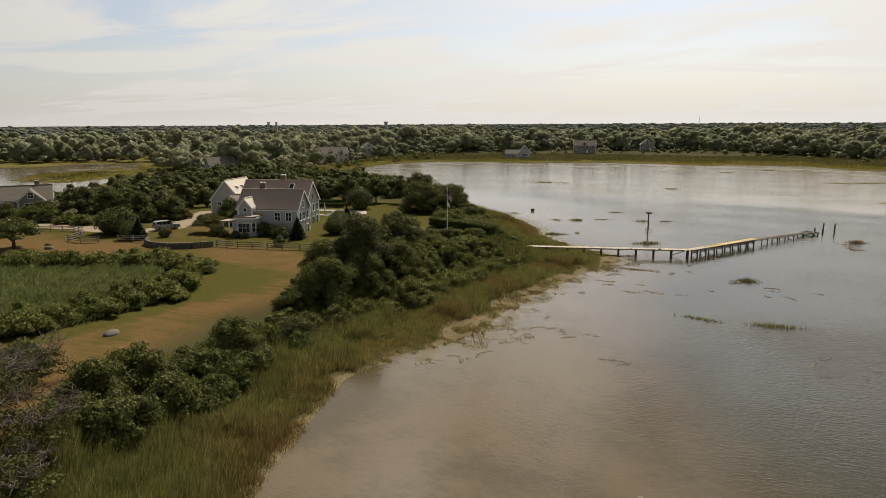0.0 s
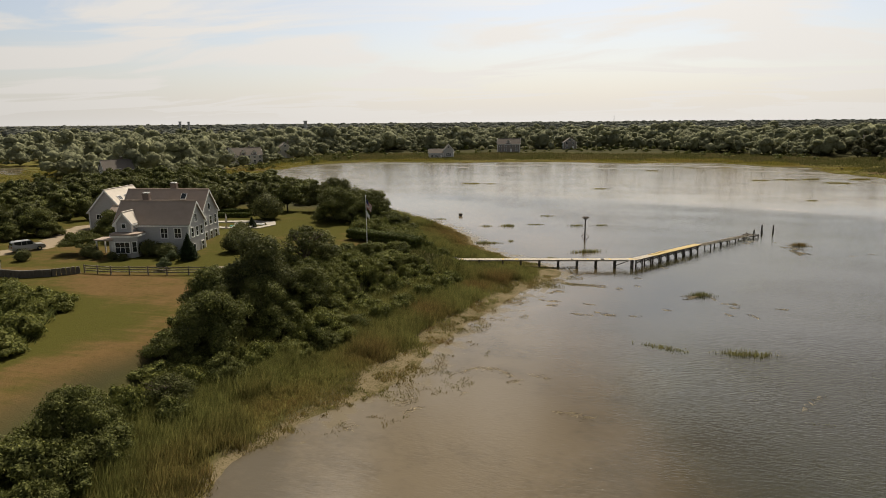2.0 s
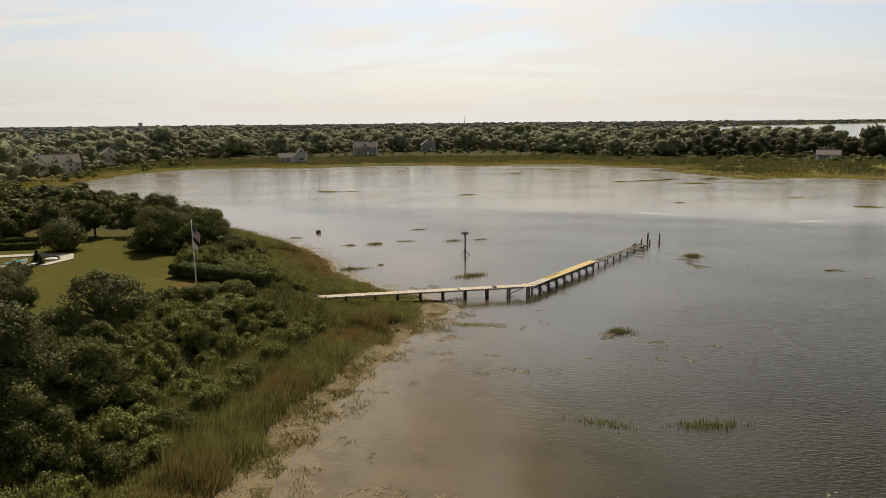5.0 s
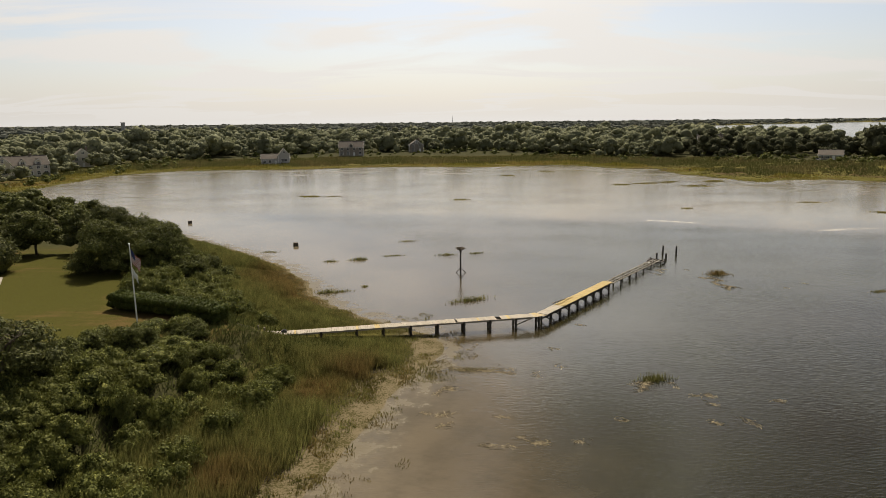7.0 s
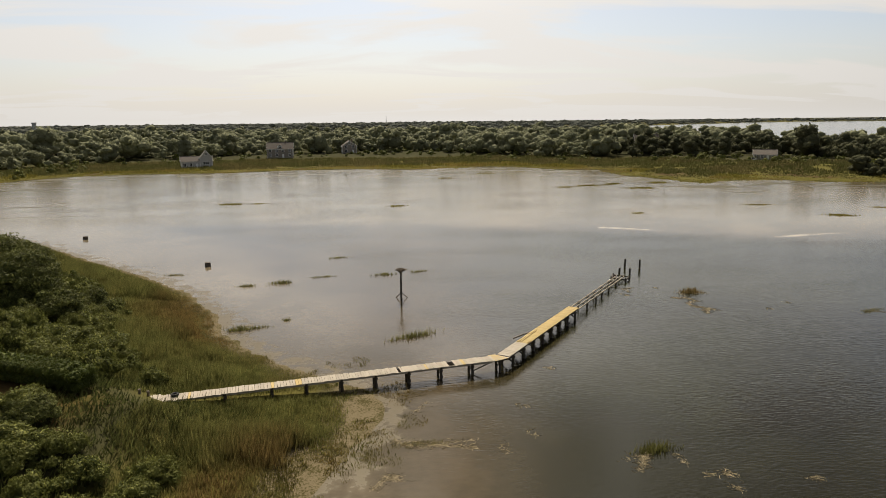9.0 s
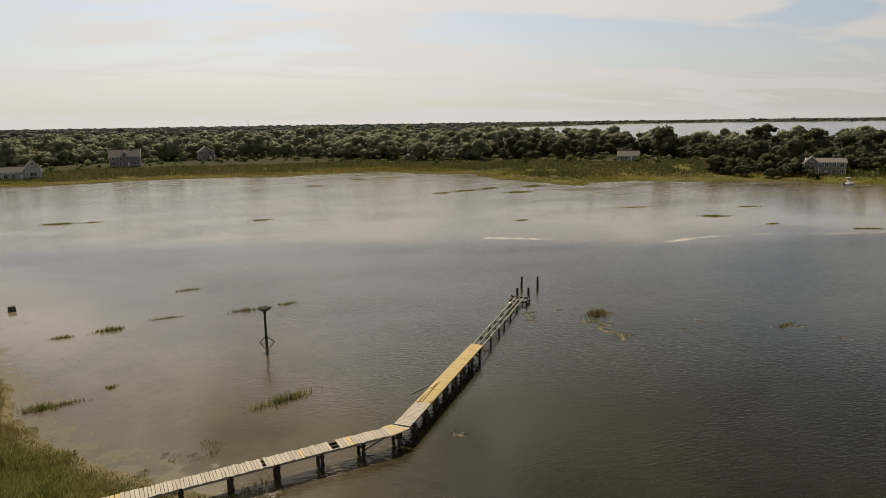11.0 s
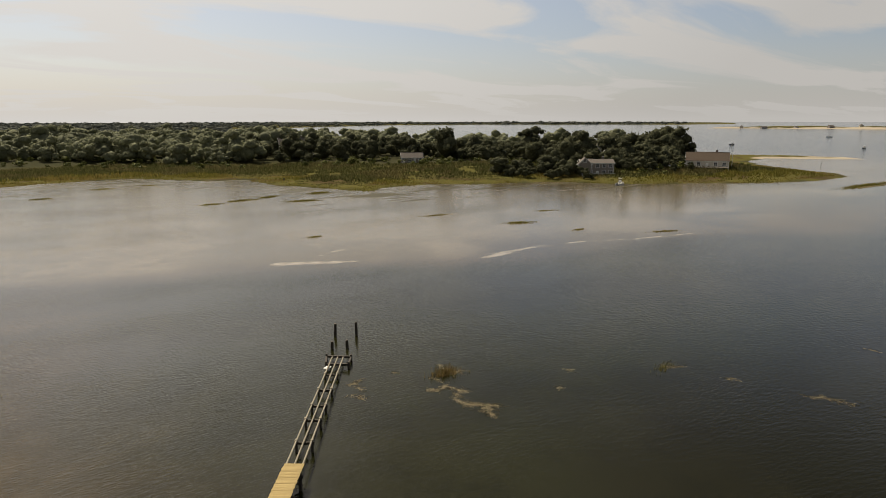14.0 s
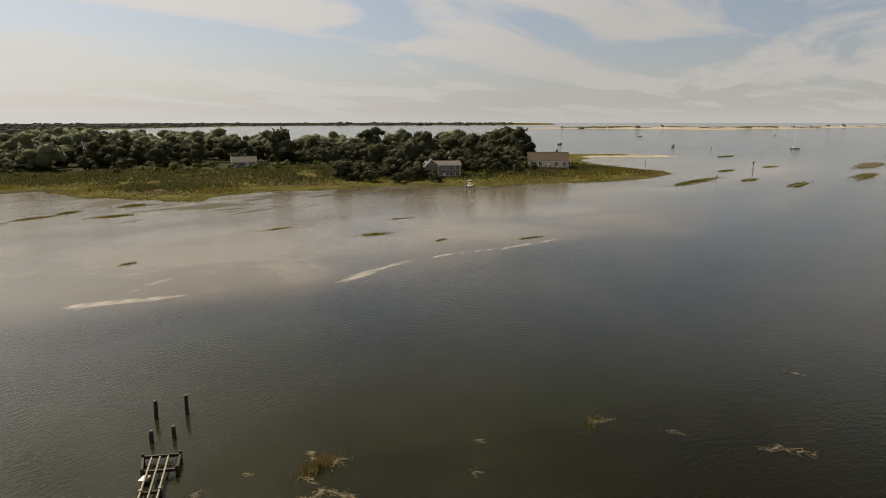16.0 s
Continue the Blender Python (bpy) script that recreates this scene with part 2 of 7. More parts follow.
    h = k.math("MULTIPLY", h, k.math("ADD", k.math("MULTIPLY", calm, 1.05), 0.13))
    k.bump(h, 0.7, 0.12)
    return k.m


def m_ground():
    k = Mat("ground", 1.0, 0, 0.02)
    P = k.world()
    n1, n2, n3 = k.noise(0.06, 4, where=P), k.noise(0.5, 4, where=P), k.noise(6.0, 3, where=P)
    floor_ = k.mix(n2, (0.035, 0.038, 0.018), (0.06, 0.055, 0.028))
    green = k.mix(n3, (0.042, 0.043, 0.009), (0.074, 0.068, 0.017))
    dry = k.mix(n2, (0.132, 0.082, 0.036), (0.084, 0.056, 0.023))
    dryf = k.math("ADD", k.attr("dry"), k.math("MULTIPLY", k.math("SUBTRACT", n1, 0.5), 1.6))
    mow = k.noise(1.2, 3, 0.5, stretch=(0.12, 1.4, 1, -62), where=P)
    dryf = k.math("ADD", dryf, k.math("MULTIPLY", k.math("SUBTRACT", mow, 0.5), 0.7))
    dryf = k.math("ADD", dryf, k.math("MULTIPLY", k.math("SUBTRACT", k.noise(0.22, 4, 0.65, where=P), 0.5), 1.1))
    lawn = k.mix(k.step(dryf, 0.2, 0.8), green, dry)
    lawn = k.mix(k.math("MULTIPLY", k.step(k.noise(2.2, 4, 0.7, where=P), 0.45, 0.75), 0.4), lawn, (0.045, 0.038, 0.014))
    marsh = k.mix(n2, (0.080, 0.078, 0.020), (0.125, 0.105, 0.032))
    marsh = k.mix(k.step(n1, 0.5, 0.65), marsh, (0.075, 0.053, 0.024))
    mud = k.mix(n2, (0.165, 0.134, 0.084), (0.118, 0.094, 0.056))
    mud = k.mix(k.step(k.math("ADD", k.math("MULTIPLY", n3, 0.6), k.math("MULTIPLY", n2, 0.5)), 0.50, 0.64), mud, (0.060, 0.052, 0.020))
    sand = k.mix(n2, (0.42, 0.36, 0.27), (0.32, 0.27, 0.20))
    gravel = k.mix(n3, (0.27, 0.22, 0.16), (0.20, 0.165, 0.12))
    c = k.mix(k.attr("lawn"), floor_, lawn)
    c = k.mix(k.attr("marsh"), c, marsh)
    c = k.mix(k.step(k.math("ADD", k.attr("mud"), k.math("MULTIPLY", k.math("SUBTRACT", n2, 0.5), 0.8)), 0.35, 0.75), c, mud)
    c = k.mix(k.step(k.attr("sand"), 0.3, 0.7), c, sand)
    c = k.mix(k.step(k.attr("gravel"), 0.35, 0.65), c, gravel)
    k.color(c)
    k.bump(k.math("ADD", n2, n3), 0.5, 0.12)
    return k.m


M = dict(
    ground=m_ground(), water=m_water(),
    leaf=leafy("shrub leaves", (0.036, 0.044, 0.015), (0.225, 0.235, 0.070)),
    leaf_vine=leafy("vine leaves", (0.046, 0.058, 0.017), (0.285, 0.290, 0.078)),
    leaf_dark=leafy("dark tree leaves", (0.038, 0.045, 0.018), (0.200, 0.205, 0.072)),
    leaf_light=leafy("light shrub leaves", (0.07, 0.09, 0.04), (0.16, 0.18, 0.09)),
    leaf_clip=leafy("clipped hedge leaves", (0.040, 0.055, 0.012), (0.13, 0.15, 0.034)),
    # tones lifted: the haze of distance is put into these leaf colours
    leaf_far_hazed=leafy("hazed far woodland leaves", (0.175, 0.185, 0.122), (0.360, 0.365, 0.215), dryness=0.03, gloss=0.03, fine=0.9, thin=0.36),
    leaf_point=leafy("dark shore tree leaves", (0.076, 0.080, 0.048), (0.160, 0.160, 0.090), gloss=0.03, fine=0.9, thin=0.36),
    # paler and greyer still, with more haze painted into the colour
    leaf_hill_hazed=leafy("hazed distant woodland leaves", (0.190, 0.200, 0.175), (0.280, 0.290, 0.245), dryness=0.0, gloss=0.0, fine=0.3, thin=0.4),
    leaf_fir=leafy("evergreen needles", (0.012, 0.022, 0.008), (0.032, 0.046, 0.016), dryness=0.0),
    grass=grassy("marsh grass", (0.084, 0.092, 0.027), (0.265, 0.262, 0.086), (0.115, 0.076, 0.027), (0.25, 0.175, 0.068)),
    grass_y=grassy("golden marsh grass", (0.125, 0.118, 0.022), (0.215, 0.195, 0.044), (0.20, 0.15, 0.045), (0.30, 0.22, 0.08)),
    reeds=grassy("far reeds", (0.056, 0.062, 0.020), (0.130, 0.130, 0.046), (0.10, 0.085, 0.035), (0.19, 0.155, 0.07)),
    under=grassy("undergrowth leaves", (0.036, 0.046, 0.014), (0.13, 0.14, 0.045), (0.07, 0.06, 0.025), (0.14, 0.12, 0.05)),
    weeds=grassy("field weeds", (0.075, 0.095, 0.030), (0.24, 0.26, 0.095), (0.14, 0.12, 0.05), (0.28, 0.24, 0.11)),
    bark=plain("bark", (0.085, 0.068, 0.052), 0.95, var=0.4, scale=2),
    bark_dead=plain("dead twigs", (0.115, 0.094, 0.076), 0.95, var=0.35, scale=2),
    siding=None, white=plain("white painted trim", (0.78, 0.77, 0.74), 0.5, var=0.05),
    brick=plain("chimney brick", (0.175, 0.14, 0.12), 0.9, var=0.35, scale=6),
    stone=plain("field stone", (0.105, 0.092, 0.075), 0.9, var=0.35, scale=2.5, bump=0.5),
    glass=plain("window glass", (0.025, 0.03, 0.034), 0.06, var=0.1, spec=0.6, bump=0.0),
    deckgrey=wood("weathered grey planks", (0.42, 0.37, 0.30), (0.30, 0.26, 0.205)),
    decknew=wood("fresh yellow planks", (0.50, 0.37, 0.155), (0.40, 0.295, 0.115)),
    pile=wood("dark wet timber", (0.075, 0.06, 0.045), (0.045, 0.036, 0.028), grain=(14, 14, 1)),
    railpale=wood("pale weathered pier timber", (0.36, 0.31, 0.235), (0.25, 0.21, 0.155)),
    rail=wood("grey fence timber", (0.22, 0.185, 0.145), (0.15, 0.125, 0.10)),
    nest=plain("nest sticks", (0.13, 0.10, 0.07), 0.95, var=0.4, scale=8),
)


def m_siding(name, col):
    k = Mat(name, 0.75)
    w = k.wave(2.6, "Z")
    n = k.noise(1.2, 4, stretch=(1, 1, 5))
    c = k.mix(n, tuple(v * 0.82 for v in col), tuple(v * 1.12 for v in col))
    k.color(c)
    k.bump(w, 0.5, 0.02)
    return k.m


def m_shingle(name, col):
    k = Mat(name, 0.9, 0, 0.08)
    n, n2, w = k.noise(1.0, 4), k.noise(9, 2, stretch=(1, 3, 3)), k.wave(2.4, "Z")
    c = k.mix(n, tuple(v * 0.8 for v in col), tuple(v * 1.15 for v in col))
    k.color(k.mix(k.math("MULTIPLY", n2, 0.5), c, tuple(v * 0.55 for v in col)))
    k.bump(k.math("ADD", w, n2), 0.5, 0.02)
    return k.m


M["siding"] = m_siding("grey clapboard", (0.42, 0.41, 0.40))
M["shingle_wall"] = m_siding("brown shingle wall", (0.24, 0.21, 0.18))
M["siding_pale"] = m_siding("pale siding", (0.55, 0.51, 0.45))
M["roof"] = m_shingle("grey brown shingles", (0.37, 0.30, 0.25))
# same cedar as the other roofs, its sunlit brightness put into the albedo
M["roof_sunlit"] = m_shingle("sunlit cedar shingles", (0.58, 0.53, 0.47))
M["roof_brown"] = m_shingle("brown shingles", (0.105, 0.08, 0.06))
M["roof_far"] = m_shingle("far grey roof", (0.17, 0.150, 0.132))


# ---- mesh helpers ----
def poly_mesh(name, V, F, smooth=False):
    """A mesh from an array of points and an array of faces with one count of corners."""
    V, F = np.asarray(V, np.float32), np.asarray(F, np.int32)
    me = bpy.data.meshes.new(name)
    me.vertices.add(len(V))
    me.vertices.foreach_set("co", V.ravel())
    k = F.shape[1]
    me.loops.add(F.size)
    me.loops.foreach_set("vertex_index", F.ravel())
    me.polygons.add(len(F))
    me.polygons.foreach_set("loop_start", np.arange(0, F.size, k, dtype=np.int32))
    me.polygons.foreach_set("loop_total", np.full(len(F), k, np.int32))
    me.update(calc_edges=True)
    me.validate()
    if smooth:
        me.shade_smooth()
    return me


def attribute(me, name, values):
    me.attributes.new(name, "FLOAT", "POINT").data.foreach_set("value", np.asarray(values, np.float32))


class Bag:
    """Collects boxes, tubes and prisms into one mesh."""

    def __init__(self):
        self.v, self.f = [], []

    def add(self, vs, fs):
        o = len(self.v)
        self.v += [tuple(p) for p in vs]
        self.f += [tuple(o + i for i in f) for f in fs]
        return self

    def box(self, c, s, rz=0.0, tilt=None, taper=1.0):
        x, y, z = (v / 2 for v in s)
        m = pose(*c, 0, 0, rz) if tilt is None else Matrix.Translation(c) @ tilt
        p = [(-x, -y, -z), (x, -y, -z), (x, y, -z), (-x, y, -z), (-x * taper, -y * taper, z), (x * taper, -y * taper, z), (x * taper, y * taper, z), (-x * taper, y * taper, z)]
        return self.add([m @ Vector(q) for q in p], [(0, 3, 2, 1), (4, 5, 6, 7), (0, 1, 5, 4), (1, 2, 6, 5), (2, 3, 7, 6), (3, 0, 4, 7)])

    def beam(self, a, b, w, h):
        """A squared timber from a to b."""
        a, b = Vector(a), Vector(b)
        d = (b - a)
        t = d.to_track_quat("X", "Z").to_matrix().to_4x4()
        return self.box((a + b) / 2, (d.length, w, h), tilt=t)

    def tube(self, pts, radii, n=6, cap=True):
        pts = [Vector(p) for p in pts]
        o = len(self.v)
        for i, p in enumerate(pts):
            d = (pts[min(i + 1, len(pts) - 1)] - pts[max(i - 1, 0)]).normalized()
            a = d.orthogonal().normalized()
            b = d.cross(a)
            for k in range(n):
                t = 2 * math.pi * k / n
                self.v.append(tuple(p + (a * math.cos(t) + b * math.sin(t)) * radii[i]))
        for i in range(len(pts) - 1):
            for k in range(n):
                q = o + i * n
                self.f.append((q + k, q + (k + 1) % n, q + n + (k + 1) % n, q + n + k))
        if cap:
            self.f.append(tuple(o + k for k in range(n))[::-1])
            self.f.append(tuple(o + (len(pts) - 1) * n + k for k in range(n)))
        return self

    def prism(self, outline, z0, z1):
        """An upright prism over a plan outline (anticlockwise)."""
        n, o = len(outline), len(self.v)
        self.v += [(x, y, z0) for x, y in outline] + [(x, y, z1) for x, y in outline]
        self.f += [tuple(o + i for i in range(n))[::-1], tuple(o + n + i for i in range(n))]
        self.f += [(o + i, o + (i + 1) % n, o + n + (i + 1) % n, o + n + i) for i in range(n)]
        return self

    def mesh(self, name, smooth=False):
        me = bpy.data.meshes.new(name)
        me.from_pydata(self.v, [], self.f)
        me.update()
        if smooth:
            me.shade_smooth()
        return me


def part(name, data, material, parent, label="", m=None):
    """One mesh object under a thing or a part."""
    me = data.mesh(name) if isinstance(data, Bag) else data
    if not me.materials:
        me.materials.append(material)
    ob = new(name, me)
    ob.parent = parent
    if m is not None:
        ob.matrix_basis = m
    if label:
        tagged(ob, label)
    return ob


def thing(name, label, category, m=None, group="", kind="", data=None, material=None):
    if isinstance(data, Bag):
        data = data.mesh(name)
    if data is not None and material is not None and not data.materials:
        data.materials.append(material)
    ob = new(name, data)
    if m is not None:
        ob.matrix_basis = m
    return tagged(ob, label, category, group, kind)


# ---- plan: shores and heights ----
def hash2(i, j, seed):
    h = np.sin(i * 127.1 + j * 311.7 + seed * 74.7) * 43758.5453
    return h - np.floor(h)


def vnoise(x, y, size, seed=0):
    """Smooth noise, 0 to 1."""
    x, y = np.asarray(x) / size, np.asarray(y) / size
    i, j = np.floor(x), np.floor(y)
    u, v = x - i, y - j
    u, v = u * u * (3 - 2 * u), v * v * (3 - 2 * v)
    a, b = hash2(i, j, seed), hash2(i + 1, j, seed)
    c, d = hash2(i, j + 1, seed), hash2(i + 1, j + 1, seed)
    return (a * (1 - u) + b * u) * (1 - v) + (c * (1 - u) + d * u) * v


def fnoise(x, y, size, seed=0):
    return 0.55 * vnoise(x, y, size, seed) + 0.3 * vnoise(x, y, size / 2.3, seed + 5) + 0.15 * vnoise(x, y, size / 5.1, seed + 9)


def ss(v, lo, hi):
    t = np.clip((np.asarray(v, float) - lo) / (np.asarray(hi, float) - lo), 0, 1)
    return t * t * (3 - 2 * t)


def inside(poly, x, y):
    r = np.zeros(np.shape(x), bool)
    for (x0, y0), (x1, y1) in zip(poly, poly[1:] + poly[:1]):
        if y0 != y1:
            c = ((y0 > y) != (y1 > y)) & (x < (x1 - x0) * (y - y0) / (y1 - y0) + x0)
            r ^= c
    return r


def along(line, x, y, closed=False):
    """Distance to a line of points."""
    best = np.full(np.shape(x), 1e9)
    pts = line + line[:1] if closed else line
    for (x0, y0), (x1, y1) in zip(pts, pts[1:]):
        dx, dy = x1 - x0, y1 - y0
        t = np.clip(((x - x0) * dx + (y - y0) * dy) / (dx * dx + dy * dy), 0, 1)
        best = np.minimum(best, np.hypot(x - x0 - t * dx, y - y0 - t * dy))
    return best


def depth_in(poly, x, y):
    """Distance to the outline, positive inside."""
    d = along(poly, x, y, True)
    return np.where(inside(poly, x, y), d, -d)


NEAR_SHORE = [(-2, -4850), (-16, -400), (-21, -130), (-25.5, -92), (-27.3, -84), (-28.3, -79), (-29, -75), (-29.6, -69), (-27.5, -62.5), (-23.8, -56), (-22, -50),
              (-21.3, -40.6), (-20, -33), (-17.2, -23.5), (-14.8, -16), (-11.3, -8), (-12, -3.6), (-18.8, 2.7), (-25, 8.5), (-28.6, 14.5), (-31.7, 23), (-37.5, 33), (-48.6, 47), (-69, 67)]
NORTH_SHORE = [(-95, 92), (-125, 118), (-152, 136), (-161, 150), (-164, 183), (-165, 230), (-148, 252), (-121, 256), (-80, 261), (-38, 271), (6, 259), (50, 268), (72, 246),
               (88, 236), (90, 213), (100, 186), (106, 170), (116, 180), (136, 179), (152, 168), (182, 157), (190, 138), (212, 124), (240, 106), (262, 99)]
POINT_SHORE = [(290, 100), (306, 111), (312, 128), (324, 150), (350, 180), (392, 186), (410, 160), (428, 146), (444, 166), (432, 200), (398, 235), (350, 330), (318, 470), (345, 700), (400, 1150),
               (478, 1564), (640, 1710), (1519, 2385), (1821, 2340), (2457, 1654), (2620, 1540), (3900, 2300), (4700, 4850), (-4850, 4850), (-4850, -4850)]
MAIN = NEAR_SHORE + NORTH_SHORE + POINT_SHORE
POND = [(-420, 105), (-345, 143), (-346, 173), (-317, 188), (-276, 148), (-221, 76), (-203, 43), (-229, 38), (-300, 20), (-420, 20)]
ISLET = [(-278, 79), (-296, 107), (-294, 152), (-262, 140), (-243, 108), (-241, 78), (-262, 72)]
SPIT = [(1540, 960), (1660, 756), (1631, 596), (1698, 483), (1868, 396), (2250, 300), (2650, 240), (2700, 285), (2250, 350), (1950, 440), (1790, 530), (1740, 620), (1770, 790), (1640, 1000)]
BARS = [(272, 47, 12, 2.0), (262, 80, 24, 3.0), (330, 34, 22, 3.2), (324, 88, 9, 1.8), (407, 42, 30, 5.0), (281, 66, 8, 1.6), (365, 79, 8, 2.0), (450, 126, 12, 2.5)]
BRAMBLE = [(-125, -52), (-96.5, -55.6), (-88, -53), (-78, -48.5), (-69, -46), (-62, -48.5), (-59, -54), (-55, -61), (-56, -72), (-57, -78), (-60, -83), (-75, -96), (-125, -100)]
DRIVE = [(-103, -2), (-100.5, -8), (-97, -15), (-94, -23), (-96.5, -28), (-104, -29.5), (-118, -29), (-140, -33)]
POOLSIDE = [(-83, 8.6), (-74.6, 11.2), (-69, 10.8), (-66.8, 7), (-68, 2.6), (-74.6, 1.2), (-82, 2.2)]


def land_depth(x, y):
    d = depth_in(MAIN, x, y) + (fnoise(x, y, 6, 3) - 0.5) * 2.0 * ss(np.hypot(x, y), 900, 300)
    d = d + 16 * (fnoise(x * 0.45, y, 24, 77) - 0.5) * ss(y, 120, 190) * ss(x, -170, -120) * ss(np.hypot(x, y), 700, 450)
    p = np.minimum(-depth_in(POND, x, y), 400)
    p = np.maximum(p, depth_in(ISLET, x, y))
    return np.maximum(np.minimum(d, p), depth_in(SPIT, x, y))


def home(x, y):
    """1 on the near point of land, 0 on the far shores."""
    return ss(y, 125, 85) * ss(x, -190, -150)


def height(x, y):
    x, y = np.asarray(x, float), np.asarray(y, float)
    d = land_depth(x, y)
    low = np.maximum(-0.9, 0.05 + 0.09 * d)
    near = 0.05 + 0.5 * ss(d, 0, 9) + 3.1 * ss(d, 10, 19) + 0.35 * ss(d, 20, 40)
    wild = 0.1 + 0.6 * ss(d, 2, 60) + 2.4 * ss(d, 55, 120) + 7.0 * ss(d, 300, 1300) + 1.5 * (fnoise(x, y, 260, 8) - 0.5) * ss(d, 100, 300)
    pen = ss(x, 110, 180) * ss(y, 420, 330)
    wild = wild * (1 - pen) + pen * (0.1 + 1.2 * ss(d, 4, 24) + 1.6 * ss(d, 22, 45))
    sp = ss(x, 1300, 1400) * ss(y, 1200, 1100)
    wild = wild * (1 - sp) + sp * (0.3 + 8.0 * ss(d, 4, 40) * fnoise(x, y, 70, 4))
    h = home(x, y)
    z = near * h + wild * (1 - h)
    z = np.where(d > 0, z + 0.14 * (fnoise(x, y, 5, 21) - 0.5) * ss(d, 0, 6), low)
    for bx, by, bl, bw in BARS:
        q = ((x - bx) / bl) ** 2 + ((y - by) / bw) ** 2 + 2.6 * (fnoise(x * 0.5, y, 6, 31) - 0.45)
        z = np.maximum(z, 0.22 * ss(q, 1.2, 0.2) - 0.9 * ss(q, 1.0, 1.5))
    return z


def zat(x, y):
    return float(height(np.array([x]), np.array([y]))[0])


def lines(lo, hi, a, b, fine, mid, m0, m1):
    """Grid lines: fine between a and b, mid between m0 and m1, then widening to lo and hi."""
    v = list(np.arange(a, b, fine)) + list(np.arange(b, m1, mid)) + list(np.arange(a - mid, m0, -mid))
    for s, e in ((m1, hi), (m0, lo)):
        g, k = mid, s
        while abs(k) < abs(e):
            v.append(k)
            g *= 1.16
            k += g if e > s else -g
        v.append(e)
    return np.array(sorted(v))


GX = lines(-4880, 4880, -126, 0, 1.6, 6.0, -360, 460)
GY = lines(-4880, 4880, -128, 72, 1.6, 6.0, -180, 420)


WX = lines(-4880, 4880, -80, 160, 2.8, 9.0, -360, 460)
WY = lines(-4880, 4880, -128, 130, 2.8, 9.0, -180, 420)
WY = np.unique(np.concatenate([WY, np.arange(55.0, 90.0, 0.7)]))  # finer over the sand bars


def sheet(name, zf, gx, gy):
    X, Y = np.meshgrid(gx, gy)
    x, y = X.ravel(), Y.ravel()
    nx = len(gx)
    i, j = np.meshgrid(np.arange(nx - 1), np.arange(len(gy) - 1))
    a = (j * nx + i).ravel()
    F = np.stack([a, a + 1, a + nx + 1, a + nx], 1)
    return poly_mesh(name, np.stack([x, y, zf(x, y)], 1), F, True), x, y


g_me, gx, gy = sheet("ground", height, GX, GY)
gd = land_depth(gx, gy)
gh = home(gx, gy)
near_yard = ss(gd, 15, 19) * gh * ss(gx, -128, -118) * ss(gy, 40, 25)
attribute(g_me, "lawn", near_yard)
rim = -depth_in(BRAMBLE, gx, gy)
dryness = 0.28 + 0.50 * ss(gy, -33, -37) - 0.55 * ss(rim, 3.4, 0.8) + 0.5 * (fnoise(gx, gy, 14, 15) - 0.5)
for qx, qy, qr, qa in ((-54, -54, 7, -0.5), (-74, -42, 9, -0.4), (-106, -34, 10, -0.4), (-93, -22, 8, 0.3), (-80, -31, 6, 0.25), (-53, -9, 6, 0.15), (-54, -22, 8, -0.6), (-58, 2, 8, -0.5), (-100, -36, 6, -0.3)):
    dryness += qa * np.exp(-((gx - qx) ** 2 + (gy - qy) ** 2) / qr ** 2)
attribute(g_me, "dry", dryness)
attribute(g_me, "marsh", np.where((gx > 240) & (gx < 460) & (gy < 95) & (gy > 0), 1.0, ss(gd, 0.5, 3)) * (1 - ss(gd, 11, 16) * gh - (1 - gh) * ss(gd, 55, 90)))
attribute(g_me, "mud", np.maximum(ss(gd, 3.0, -0.5), ss(gd, 6.5, 1.5) * ss(gy, -66, -52) * ss(gy, 0, -6)) * gh)
attribute(g_me, "sand", np.maximum(ss(gx, 372, 392) * ss(gy, 125, 140) * ss(gd, 16, 5) * (gx < 500), 0.75 * ss(gx, 1300, 1400) * ss(gy, 1200, 1000) * ss(gd, 70, 20) + 0.0 * gx))
attribute(g_me, "gravel", ss(along(DRIVE, gx, gy), 3.2, 1.6))
g_me.materials.append(M["ground"])
tagged(new("ground", g_me), "grassy point of land with mown lawn, marsh and muddy shore", "ground", kind="structure")

BAR_EDGE = [(29.8, 83.8), (42.8, 79.5), (72.7, 65.8), (89, 66), (118.5, 62.8), (139, 54), (153, 40.5), (144, 21.5), (123, 9)]


def water_z(x, y):
    return np.zeros(np.shape(x))


w_me, wx, wy = sheet("water", water_z, WX, WY)
wd = land_depth(wx, wy)
BASIN = [(-70, 100), *BAR_EDGE[:7], (300, 40), (900, -60), (900, -600), (40, -600), (14, -140), (0, -75), (-5, -56), (-8, -38), (-9, -20), (-7, -8), (-6, 2), (-10, 14), (-14, 40), (-34, 75)]
basin = depth_in(BASIN, wx, wy) + 9 * (fnoise(wx, wy, 22, 71) - 0.5)
mid = 0.45 * ss(wd, -4, -26 - 14 * ss(wy, -45, -65)) * ss(wy, 90, 45)
edge = np.where(wy > 25, 5.0, 13.0)
deep = np.maximum(mid, 0.45 * ss(basin, -edge, 6) + 0.27 * ss(basin, -edge, 16) * ss(wx - 0.15 * wy, -20, 14))
HOLE = [(4, -34), (12, -8), (27, 14), (46, 21), (95, 12), (170, -20), (300, -160), (30, -160), (14, -75)]
deep = deep + 0.30 * ss(depth_in(HOLE, wx, wy) + 8 * (fnoise(wx, wy, 16, 73) - 0.5), -4, 14)
